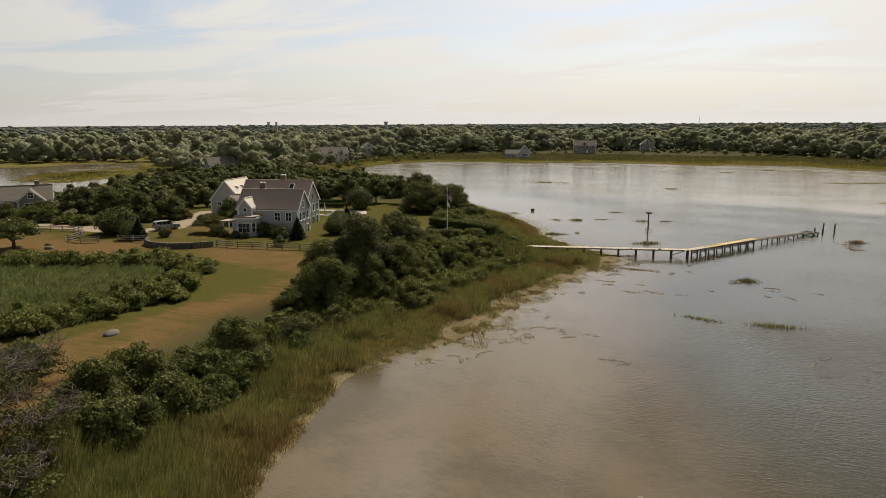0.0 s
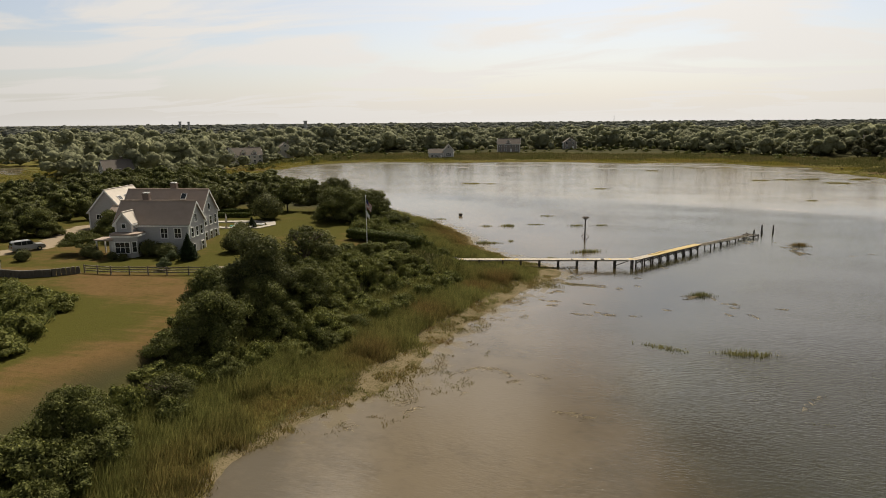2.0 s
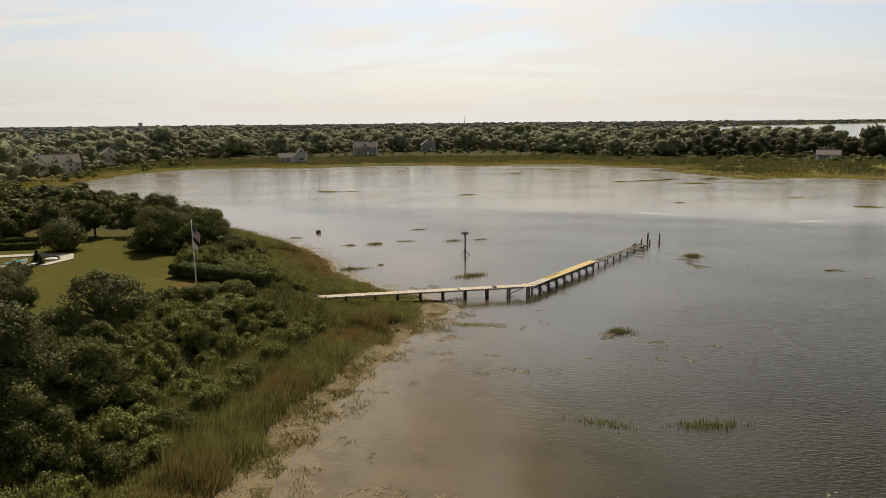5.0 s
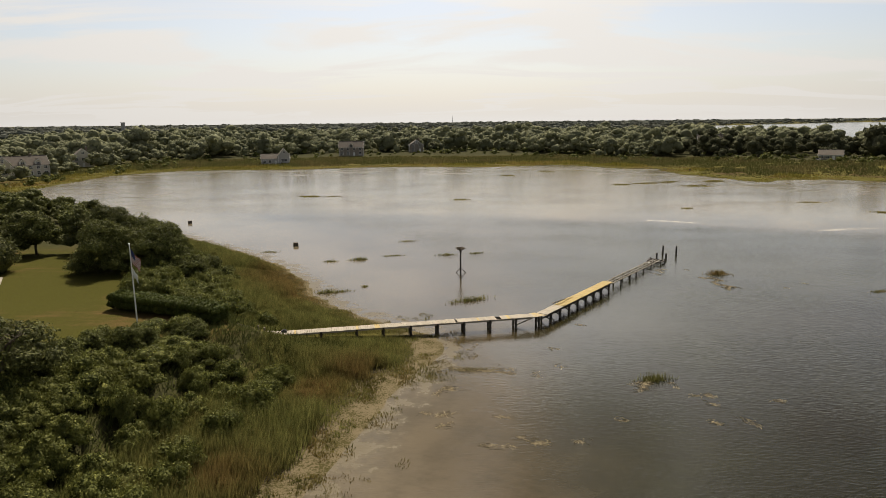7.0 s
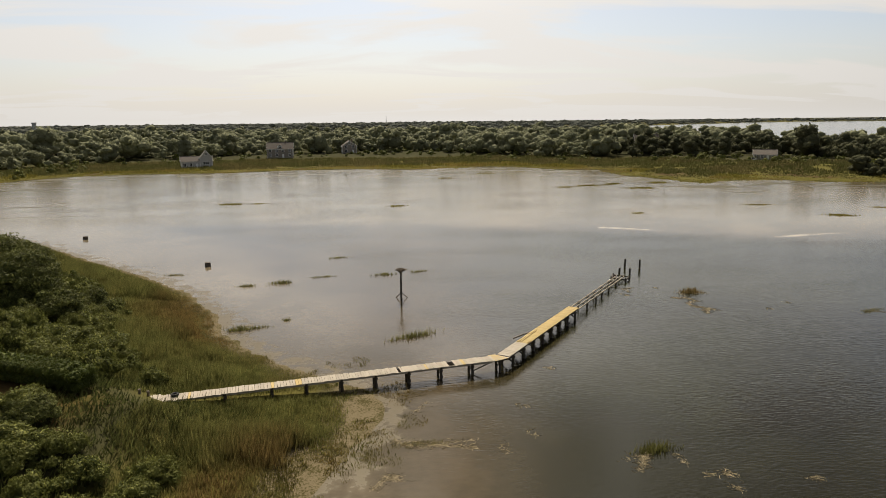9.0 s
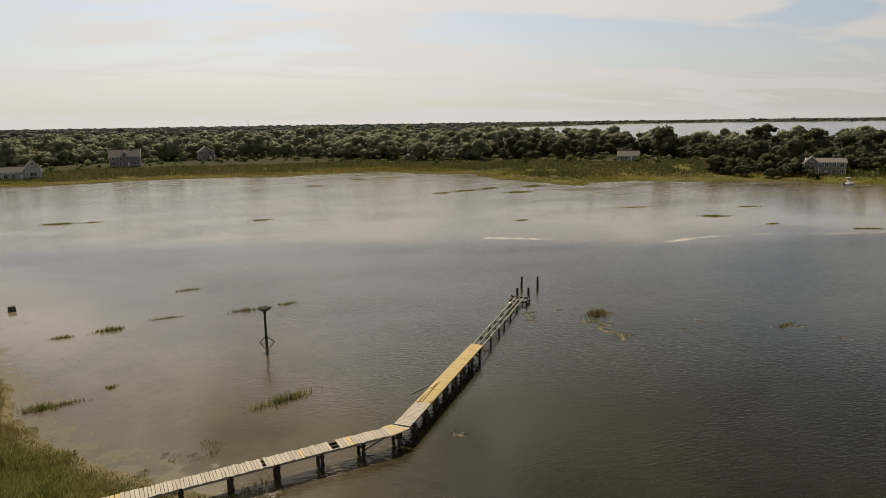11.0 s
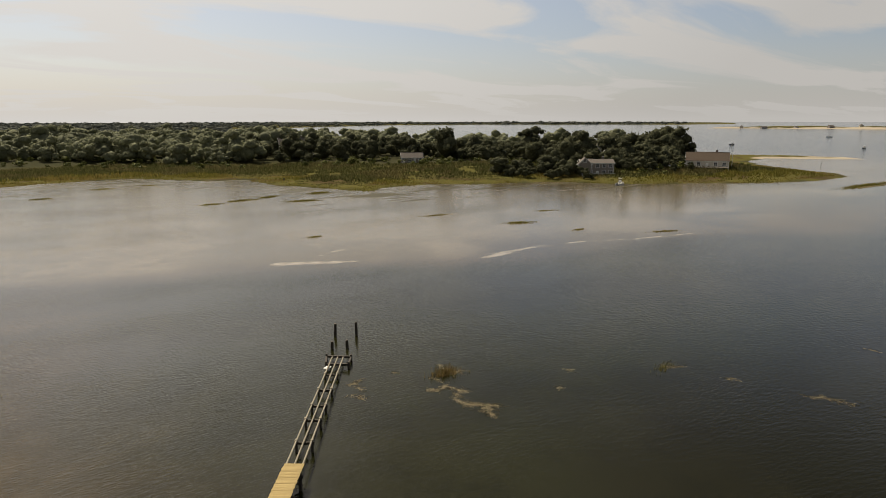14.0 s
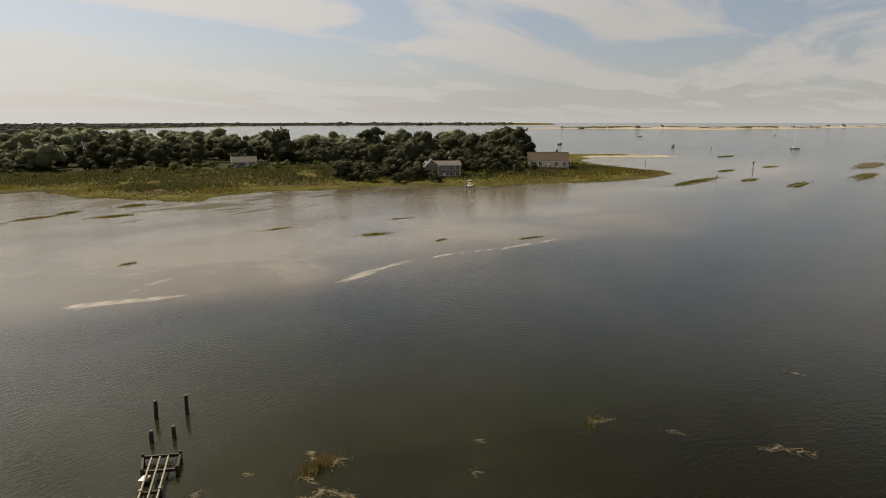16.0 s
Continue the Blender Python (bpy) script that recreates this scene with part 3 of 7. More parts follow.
attribute(w_me, "deep", np.clip(deep, 0, 1.1))
bar = np.zeros(len(wx))
for line, wide, most in (
    ([(37, 81.8), (43, 79), (46, 77.4)], 1.5, 1.0),
    ([(46, 77.4), (51, 75.2)], 0.9, 0.75),
    ([(69.5, 65.3), (74, 66.2)], 1.5, 1.0),
    ([(74, 66.2), (79, 67), (85, 67)], 1.3, 0.7),
    ([(89, 66.2), (93, 66), (105, 61.2), (121, 58)], 0.9, 0.78),
    ([(46, 84), (56, 88)], 1.3, 0.5),
    ([(-76, 121), (-60, 127)], 1.6, 0.8),
    ([(92, 170), (108, 174)], 3.0, 0.8),
):
    bar = np.maximum(bar, most * np.exp(-(along(line, wx, wy) / wide) ** 2))
attribute(w_me, "bar", 0.7 * bar)
attribute(w_me, "flat", ss(wd, -62, -6) * ss(wy, 95, 150) * ss(np.hypot(wx, wy), 420, 330))
# mask of the far flats' painted mud tone and sky shine
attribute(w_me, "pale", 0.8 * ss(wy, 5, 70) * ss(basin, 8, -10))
attribute(w_me, "edge", ss(wd, -8, 0.5) * home(wx, wy) * (0.3 + 0.7 * ss(wy, -72, -62)))
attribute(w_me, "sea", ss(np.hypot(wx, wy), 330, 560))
breeze = 0.62 * ss(basin, -6, 12) * (0.22 + 0.78 * np.maximum(ss(wy - 0.2 * wx, 0, 22), ss(wx - 0.35 * wy, 10, 22)))
breeze = np.maximum(breeze, 1.15 * ss(wx + 0.1 * wy, -4, 6) * ss(wy, -28, -42) * ss(wy, -86, -72))
breeze = np.maximum(breeze, 0.55 * ss(wy, 70, 120))
breeze = np.maximum(breeze, 0.5 * ss(along([(-20, -3), (0, 1.2), (12.4, 17), (25, 35.5)], wx, wy), 4.5, 1.5))
attribute(w_me, "wind", np.maximum(breeze, 1.3 * ss(np.hypot(wx, wy), 300, 560)))
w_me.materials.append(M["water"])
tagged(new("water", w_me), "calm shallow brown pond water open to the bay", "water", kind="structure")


# ---- the dock ----
rng = random.Random(11)
DECK_Z = 1.27
LEG1_A, LEG1_B = Vector((-29.4, -4.97, DECK_Z)), Vector((-0.4, 1.08, DECK_Z))
LEG2_A, LEG2_B = Vector((0.83, 1.60, DECK_Z)), Vector((12.4, 17.15, DECK_Z))
plank_meshes = {}


def plank_mesh(w, l, kind):
    key = (w, l, kind)
    if key not in plank_meshes:
        b = Bag()
        x, y, z, c = w / 2, l / 2, 0.022, 0.008
        o = [(-x, -z), (x, -z), (x, z - c), (x - c, z), (-x + c, z), (-x, z - c)]
        vs = [(px, -y, pz) for px, pz in o] + [(px, y, pz) for px, pz in o]
        n = len(o)
        b.add(vs, [tuple(range(n)), tuple(range(2 * n - 1, n - 1, -1))] + [(i + 1 if i + 1 < n else 0, i, n + i, n + (i + 1) % n) for i in range(n)])
        me = b.mesh("plank")
        me.materials.append(M[kind])
        plank_meshes[key] = me
    return plank_meshes[key]


def bent(parent, c, along_dir, tall=True, width=1.3):
    """A pair of piles with a cap and cross braces, standing in the water."""
    d = Vector((along_dir[0], along_dir[1], 0)).normalized()
    s = Vector((-d.y, d.x, 0))
    c = Vector((c[0], c[1], 0))
    g = min(zat(c.x, c.y), 0.0) - 0.6
    for k in (-0.5, 0.5):
        p = c + s * k * (width - 0.25)
        part("post", Bag().tube([(p.x, p.y, g), (p.x, p.y, DECK_Z - 0.05)], [0.13, 0.12], 8), M["pile"], parent)
    part("cap_beam", Bag().beam(c + s * width * 0.55 + Vector((0, 0, DECK_Z - 0.3)), c - s * width * 0.55 + Vector((0, 0, DECK_Z - 0.3)), 0.16, 0.2), M["pile"], parent)
    for k in (-1, 1):
        a = c + s * k * 0.5 * width + d * 0.12 + Vector((0, 0, 0.25))
        b = c - s * k * 0.5 * width + d * 0.12 + Vector((0, 0, DECK_Z - 0.3))
        part("brace", Bag().beam(a, b, 0.05, 0.16), M["pile"], parent)


dock = thing("dock", "long bent timber dock with grey and fresh yellow planks", "dock", pose(0, 0, 0))
d1 = (LEG1_B - LEG1_A).normalized()
n1 = Vector((-d1.y, d1.x, 0))
d2 = (LEG2_B - LEG2_A).normalized()
n2 = Vector((-d2.y, d2.x, 0))
L1, L2 = (LEG1_B - LEG1_A).length, (LEG2_B - LEG2_A).length
for s in (-0.5, 0, 0.5):
    part("stringer", Bag().beam(LEG1_A + n1 * s - Vector((0, 0, 0.13)), LEG1_B + n1 * s - Vector((0, 0, 0.13)), 0.07, 0.2), M["deckgrey"] if s == -0.5 else M["pile"], dock)
    part("stringer", Bag().beam(LEG2_A + n2 * s * 1.1 - Vector((0, 0, 0.13)), LEG2_B + n2 * s * 1.1 - Vector((0, 0, 0.13)), 0.07, 0.2), M["pile"], dock)
ang1, ang2 = math.degrees(math.atan2(d1.y, d1.x)), math.degrees(math.atan2(d2.y, d2.x))
for k in range(7):
    x = -17.5 + 3.02 * k if k < 6 else 0.35
    t = (x - LEG1_A.x) / d1.x
    bent(dock, (LEG1_A + d1 * t), d1)
for x in (-20.4, -24.2):
    bent(dock, LEG1_A + d1 * ((x - LEG1_A.x) / d1.x), d1)
for k in range(8):
    bent(dock, LEG2_A + d2 * (1.2 + k * 2.45), d2, width=1.45)
x = 0.1
while x < L1:
    w = rng.choice((0.19, 0.19, 0.24, 0.28))
    if not (20.2 < x < 20.5 or 25.3 < x < 25.6):
        p = LEG1_A + d1 * (x + w / 2) + n1 * rng.uniform(-0.05, 0.05) + Vector((0, 0, rng.uniform(-0.008, 0.012)))
        fresh = rng.random() < 0.04
        part("plank", plank_mesh(w, rng.choice((1.32, 1.36, 1.42)), "decknew" if fresh else "deckgrey"), None, dock, m=pose(*p, rng.uniform(-0.6, 0.6), 0, ang1 + rng.uniform(-1.2, 1.2)))
    x += w + 0.022
for k in range(9):  # fanned boards of the bend
    t = (k + 0.5) / 9
    p = LEG1_B.lerp(LEG2_A, t) + n1 * 0.02 + Vector((0.0, 0.0, 0.006 * (k % 2)))
    part("plank", plank_mesh(0.19, 1.6, "decknew" if k % 2 else "deckgrey"), None, dock, m=pose(*p, 0, 0, ang1 + (ang2 - ang1) * t))
x = 0.25
while x < L2:
    grey = x < 4.4
    w = 0.2 if grey else 0.14
    p = LEG2_A + d2 * (x + w / 2) + n2 * rng.uniform(-0.025, 0.025) + Vector((0, 0, rng.uniform(-0.006, 0.008)))
    part("plank", plank_mesh(w, 1.36 if grey else 1.34, "deckgrey" if grey else "decknew"), None, dock, m=pose(*p, 0, 0, ang2 + rng.uniform(-0.5, 0.5)))
    x += w + (0.05 if (not grey and abs((x - 4.4) % 2.62) < 0.14) else 0.012)
part("side_brace", Bag().beam((-2.2, 0.85, 0.2), (-0.2, 1.05, 1.0), 0.06, 0.12), M["rail"], dock)
part("side_brace", Bag().beam((3.3, 8.75, 0.55), (5.0, 8.85, 1.12), 0.09, 0.12), M["rail"], dock)

# landing at the shore end of the dock
landing = thing("landing", "weathered grey plank landing at the shore", "landing", pose(-30.2, -5.42, DECK_Z + 0.03, 0, 0, ang1))
part("frame", Bag().box((0, 0, -0.14), (2.3, 2.0, 0.18)), M["pile"], landing)
for k in range(10):
    part("plank", plank_mesh(0.19, 2.3, "deckgrey"), None, landing, m=pose(-1.05 + k * 0.225, rng.uniform(-0.12, 0.12), 0, 0, 0, rng.uniform(-3, 3)))
for px, py in ((-0.9, -0.9), (0.95, -0.9), (-0.9, 0.9), (0.95, 0.9)):
    part("post", Bag().tube([(px, py, -2.2), (px, py, -0.05)], [0.11, 0.1], 8), M["pile"], landing)
for px, py, h in ((0.1, 1.02, 0.5), (-0.55, 1.05, 0.75)):
    part("bollard", Bag().tube([(px, py, -0.5), (px, py, h)], [0.12, 0.11], 8), M["rail"], landing)
tyre = Bag()
for k in range(14):
    a, b = 2 * math.pi * k / 14, 2 * math.pi * (k + 1) / 14
    tyre.tube([(0.26 * math.cos(a), 0.26 * math.sin(a), 0), (0.26 * math.cos(b), 0.26 * math.sin(b), 0)], [0.1, 0.1], 7, False)
thing("old_tyre", "old black rubber tyre lying on the dock boards", "tyre", pose(-28.15, -4.42, DECK_Z + 0.13, 0, 0, 0), data=tyre, material=plain("black rubber", (0.02, 0.02, 0.02), 0.8))

# loose timber on the new deck
for k, (t, s, l, h) in enumerate(((6.0, 0.42, 3.2, 0.0), (6.1, 0.24, 3.2, 0.0), (8.0, 0.50, 1.3, 0.0), (8.2, 0.27, 1.2, 0.0), (7.9, 0.36, 1.2, 0.07), (4.9, -0.52, 0.5, 0.0))):
    p = LEG2_A + d2 * t + n2 * s + Vector((0, 0, 0.065 + h))
    thing("loose_board", "spare yellow timber board lying on the dock", "board", pose(*p, 0, 0, ang2 + (2 if k % 2 else -1.5)), group="spare boards", data=Bag().box((0, 0, 0), (l, 0.14, 0.07)), material=M["decknew"])

# bare rails beyond the deck
rails = thing("bare_pier", "unfinished bare pier of three timber rails over water", "pier", pose(0, 0, 0))
RA, RB = Vector((13.1, 18.3, 0.95)), Vector((25.1, 35.7, 0.36))
dr = (RB - RA).normalized()
nr = Vector((-dr.y, dr.x, 0)).normalized()
for s in (-0.55, 0.0, 0.55):
    part("rail", Bag().beam(RA + nr * s - dr * 0.9, RB + nr * s, 0.10, 0.14), M["railpale"], rails)
for t in (2.6, 6.4, 9.2, 12.6, 16.4):
    c = RA + dr * t
    part("cross_beam", Bag().beam(c + nr * 0.72 - Vector((0, 0, 0.16)), c - nr * 0.72 - Vector((0, 0, 0.16)), 0.14, 0.18), M["pile"], rails)
    for s in (-0.57, 0.57):
        q = c + nr * s
        part("post", Bag().tube([(q.x, q.y, -1.6), (q.x, q.y, c.z - 0.05)], [0.11, 0.1], 8), M["pile"], rails)
        part("bolt_block", Bag().box((q.x, q.y, c.z + 0.03), (0.24, 0.2, 0.18), ang2), M["railpale"], rails)
corner = [Vector(p) for p in ((24.2, 36.4, 0.38), (26.1, 34.8, 0.38), (24.9, 33.1, 0.38), (23.2, 34.5, 0.38))]
for a, b in zip(corner, corner[1:] + corner[:1]):
    part("end_beam", Bag().beam(a, b, 0.16, 0.2), M["pile"], rails)
for c in corner:
    part("post", Bag().tube([(c.x, c.y, -1.6), (c.x, c.y, 0.66)], [0.12, 0.11], 8), M["pile"], rails)
part("end_board", Bag().box((23.0, 33.8, 0.3), (0.7, 0.5, 0.05), 35), M["white"], rails, "pale broken board")


def piling(x, y, top, lean):
    ob = thing("piling", "dark weathered mooring piling standing in the water", "piling", pose(x, y, 0, lean, lean * 0.5), group="mooring pilings")
    part("shaft", Bag().tube([(0, 0, -1.5), (0, 0, 0.3), (0.02, 0, top)], [0.17, 0.16, 0.14], 10), M["pile"], ob)
    part("cap", Bag().tube([(0.02, 0, top), (0.02, 0, top + 0.06)], [0.15, 0.1], 10), M["rail"], ob)


for x, y, top, lean in ((28.3, 42.6, 1.4, 1.5), (30.3, 41.4, 1.5, -1.5), (26.1, 39.0, 0.8, 1.0), (27.5, 38.3, 0.85, -2.0)):
    piling(x, y, top, lean)


def nest_pole(x, y, h, scale=1.0):
    ob = thing("nest_pole", "dark nesting pole with stick nest and braced foot", "nest pole", pose(x, y, 0))
    part("pole", Bag().tube([(0, 0, -1.2), (0, 0, 0.8), (0.0, 0, h)], [0.15, 0.14, 0.12], 10), M["pile"], ob)
    part("platform", Bag().box((0, 0, h + 0.03), (0.95 * scale, 0.95 * scale, 0.08), 20), M["pile"], ob)
    for a in (20, 140, 265):
        c, s = math.cos(radians(a)), math.sin(radians(a))
        part("brace", Bag().beam((c * 0.95, s * 0.95, -0.05), (0, 0, 0.85), 0.09, 0.09), M["pile"], ob)
        part("strut", Bag().beam((c * 0.38, s * 0.38, h), (0, 0, h - 0.6), 0.05, 0.05), M["pile"], ob)
    nest = Bag()
    r = random.Random(5)
    for k in range(150):
        a, q, z = r.uniform(0, 6.28), r.uniform(0.15, 0.62) * scale, h + r.uniform(0.06, 0.3)
        t = a + r.uniform(1.0, 2.1)
        l = r.uniform(0.2, 0.55) * scale
        nest.beam((q * math.cos(a), q * math.sin(a), z), (q * math.cos(a) + l * math.cos(t), q * math.sin(a) + l * math.sin(t), z + r.uniform(-0.1, 0.1)), 0.03, 0.03)
    nest.tube([(0, 0, h + 0.07), (0, 0, h + 0.22)], [0.42 * scale, 0.5 * scale], 10)
    part("nest", nest, M["nest"], ob, "bulky nest of dry sticks")


nest_pole(-8.2, 28.5, 3.85)
nest_pole(341.5, 81.0, 3.2, 0.8)

# floating crates, channel posts
for x, y in ((-40.0, 53.0), (-72.5, 83.3)):
    ob = thing("floating_crate", "dark square floating crate moored in the pond", "crate", pose(x, y, 0.25, 0, 0, 20), group="floating crates")
    part("body", Bag().box((0, 0, 0), (0.9, 0.9, 0.75), 0, None, 0.92), M["pile"], ob)
    for k in range(3):
        part("slat", Bag().box((0, -0.46, -0.22 + k * 0.2), (0.92, 0.04, 0.1)), M["rail"], ob)
for x, y, h in ((275.1, 77.0, 1.7), (349.8, 137.7, 1.5), (97.5, 222.0, 1.3)):
    ob = thing("channel_post", "dark channel marker post standing in shallow water", "marker post", pose(x, y, 0), group="channel posts")
    part("post", Bag().tube([(0, 0, -1), (0, 0, h)], [0.12, 0.1], 8), M["pile"], ob)
    part("board", Bag().box((0, -0.13, h - 0.35), (0.75, 0.05, 0.65)), M["pile"], ob)


# ---- houses ----
def slab(p, q, r, s, th):
    """A roof slab with thickness under its four corners."""
    n = (Vector(q) - Vector(p)).cross(Vector(s) - Vector(p)).normalized()
    if n.z < 0:
        n = -n
    top = [Vector(c) for c in (p, q, r, s)]
    low = [c - n * th for c in top]
    return Bag().add(top + low, [(0, 1, 2, 3), (7, 6, 5, 4), (0, 4, 5, 1), (1, 5, 6, 2), (2, 6, 7, 3), (3, 7, 4, 0)])


def window(parent, x, y, z, w, h, face, mullions=(1, 1), trim=0.1):
    """A window on a wall. face: the turn of its outward side from -y, in degrees."""
    ob = new("window")
    ob.parent = parent
    ob.matrix_basis = pose(x, y, z, 0, 0, face)
    f = Bag()
    for sx in (-1, 1):
        f.box((sx * (w / 2 + trim / 2), -0.05, 0), (trim, 0.12, h + 2 * trim))
    f.box((0, -0.05, h / 2 + trim / 2), (w, 0.12, trim))
    tagged(part("frame", f, M["white"], ob), "white window frame")
    part("sill", Bag().box((0, -0.09, -h / 2 - trim / 2), (w + 0.06, 0.2, trim * 0.9)), M["white"], ob)
    part("pane", Bag().box((0, 0.0, 0), (w, 0.05, h)), M["glass"], ob)
    if mullions:
        g = Bag()
        for i in range(1, mullions[0] + 1):
            g.box((-w / 2 + w * i / (mullions[0] + 1), -0.035, 0), (0.06, 0.03, h))
        for j in range(1, mullions[1] + 1):
            g.box((0, -0.04, -h / 2 + h * j / (mullions[1] + 1)), (w, 0.03, 0.06))
        part("muntin", g, M["white"], ob)
    return ob


def gable(parent, x0, x1, y0, y1, eave, ridge, wall, roof, base=-1.4, along_x=True, over=0.3, trim=True, th=0.16):
    """A block with a gabled roof; the ridge runs along x or along y."""
    b = Bag()
    if along_x:
        ym = (y0 + y1) / 2
        o = [(y0, base), (y1, base), (y1, eave), (ym, ridge), (y0, eave)]
        vs = [(x0, a, c) for a, c in o] + [(x1, a, c) for a, c in o]
    else:
        xm = (x0 + x1) / 2
        o = [(x0, base), (x1, base), (x1, eave), (xm, ridge), (x0, eave)]
        vs = [(a, y1, c) for a, c in o] + [(a, y0, c) for a, c in o]
    b.add(vs, [(4, 3, 2, 1, 0), (5, 6, 7, 8, 9), (0, 1, 6, 5), (1, 2, 7, 6), (2, 3, 8, 7), (3, 4, 9, 8), (4, 0, 5, 9)])
    part("wall", b, wall, parent)
    half = (y1 - y0) / 2 if along_x else (x1 - x0) / 2
    sl = (ridge - eave) / half
    lift = th * math.hypot(1, sl) * 0.98
    e = eave - over * sl + lift
    r = ridge + lift
    if along_x:
        part("roof", slab((x0 - over, y0 - over, e), (x1 + over, y0 - over, e), (x1 + over, ym, r), (x0 - over, ym, r), th), roof, parent)
        part("roof", slab((x0 - over, ym, r), (x1 + over, ym, r), (x1 + over, y1 + over, e), (x0 - over, y1 + over, e), th), roof, parent)
        part("ridge_cap", Bag().box(((x0 + x1) / 2, ym, r + 0.02), (x1 - x0 + 2 * over, 0.3, 0.07)), roof, parent)
    else:
        part("roof", slab((x0 - over, y0 - over, e), (xm, y0 - over, r), (xm, y1 + over, r), (x0 - over, y1 + over, e), th), roof, parent)
        part("roof", slab((xm, y0 - over, r), (x1 + over, y0 - over, e), (x1 + over, y1 + over, e), (xm, y1 + over, r), th), roof, parent)
        part("ridge_cap", Bag().box((xm, (y0 + y1) / 2, r + 0.02), (0.3, y1 - y0 + 2 * over, 0.07)), roof, parent)
    if trim:
        for cx, cy in ((x0, y0), (x1, y0), (x1, y1), (x0, y1)):
            part("corner_board", Bag().box((cx, cy, (base + eave) / 2), (0.2, 0.2, eave - base - 0.02)), M["white"], parent)
        dz = th * 1.35
        if along_x:
            for xe in (x0 - over - 0.03, x1 + over + 0.03):
                for ya, yb in ((y0 - over, ym), (y1 + over, ym)):
                    part("rake_board", Bag().beam((xe, ya, e - dz), (xe, yb, r - dz), 0.06, 0.24), M["white"], parent)
            for ye in (y0 - over - 0.03, y1 + over + 0.03):
                part("fascia", Bag().box(((x0 + x1) / 2, ye, e - dz), (x1 - x0 + 2 * over, 0.06, 0.2)), M["white"], parent)
        else:
            for ye in (y0 - over - 0.03, y1 + over + 0.03):
                for xa, xb in ((x0 - over, xm), (x1 + over, xm)):
                    part("rake_board", Bag().beam((xa, ye, e - dz), (xb, ye, r - dz), 0.06, 0.24), M["white"], parent)
            for xe in (x0 - over - 0.03, x1 + over + 0.03):
                part("fascia", Bag().box((xe, (y0 + y1) / 2, e - dz), (0.06, y1 - y0 + 2 * over, 0.2)), M["white"], parent)


def chimney(parent, x, y, z0, z1, w=0.9, d=0.7):
    c = part("chimney", Bag().box((x, y, (z0 + z1) / 2), (w, d, z1 - z0)).box((x, y, z1 - 0.12), (w + 0.14, d + 0.14, 0.16)), M["brick"], parent, "brick chimney with pale cap")
    part("cap", Bag().box((x, y, z1 + 0.14), (w * 0.9, d * 0.9, 0.06)).box((x - w * 0.35, y, z1 + 0.05), (0.08, d * 0.8, 0.14)).box((x + w * 0.35, y, z1 + 0.05), (0.08, d * 0.8, 0.14)), M["white"], c)


house = thing("house", "grey clapboard house with white trim and dark shingle roofs", "house", pose(-66.0, -21.7, 4.0, 0, 0, 10))
S, R = M["siding"], M["roof"]
gable(house, -11.6, 0, 0, 5.5, 4.7, 7.75, S, R)
gable(house, -16.5, -2.7, 10.4, 17.2, 4.7, 8.45, S, R)
gable(house, -9.5, -4.5, 5.5, 10.4, 3.8, 5.8, S, R, along_x=False, trim=False)
gable(house, -29.3, -22.3, 21.5, 31.0, 3.6, 7.5, S, M["roof_sunlit"], along_x=False)
gable(house, -22.3, -15.0, 15.2, 21.2, 3.2, 5.0, S, R)
chimney(house, -8.1, 3.6, 6.5, 9.0, 1.0, 0.8)
chimney(house, -8.7, 14.2, 7.6, 9.6, 1.0, 0.8)
for x, z in ((-3.9, 3.25), (-1.75, 3.25)):
    window(house, x, 0, z, 1.0, 1.45, 0, (1, 1))
window(house, -4.9, 0, 1.3, 0.95, 0.95, 0, (1, 0))
for y, z, w, h, mu in ((2.5, 5.35, 0.8, 1.15, (1, 1)), (1.15, 3.2, 0.8, 1.4, (0, 1)), (2.75, 3.2, 0.8, 1.4, (0, 1)), (4.35, 3.2, 0.8, 1.4, (0, 1)), (4.5, 0.6, 0.8, 1.4, (0, 1)), (1.5, 0.6, 0.8, 1.4, (0, 1))):
    window(house, 0, y, z, w, h, 90, mu)
for y, z in ((12.0, 3.2), (14.1, 3.2), (16.1, 3.2), (12.0, 0.6), (14.1, 0.6), (16.1, 0.6)):
    window(house, -2.7, y, z, 0.9, 1.4, 90, (0, 1))
ov = new("window")
ov.parent = house
ov.matrix_basis = pose(-2.7, 13.8, 5.6, 0, 0, 90)
ring = Bag()
for k in range(20):
    a, b = 2 * math.pi * k / 20, 2 * math.pi * (k + 1) / 20
    ring.beam((0.45 * math.cos(a), -0.05, 0.75 * math.sin(a)), (0.45 * math.cos(b), -0.05, 0.75 * math.sin(b)), 0.12, 0.12)
part("frame", ring, M["white"], ov)
pane = Bag()
pane.add([(0.45 * math.cos(2 * math.pi * k / 20), -0.03, 0.75 * math.sin(2 * math.pi * k / 20)) for k in range(20)] + [(0.45 * math.cos(2 * math.pi * k / 20), 0.03, 0.75 * math.sin(2 * math.pi * k / 20)) for k in range(20)],
         [tuple(range(20)), tuple(range(39, 19, -1))] + [(k, 20 + k, 20 + (k + 1) % 20, (k + 1) % 20) for k in range(20)])
part("pane", pane, M["glass"], ov)
window(house, -27.4, 21.5, 2.6, 0.9, 0.8, 0, (1, 0))
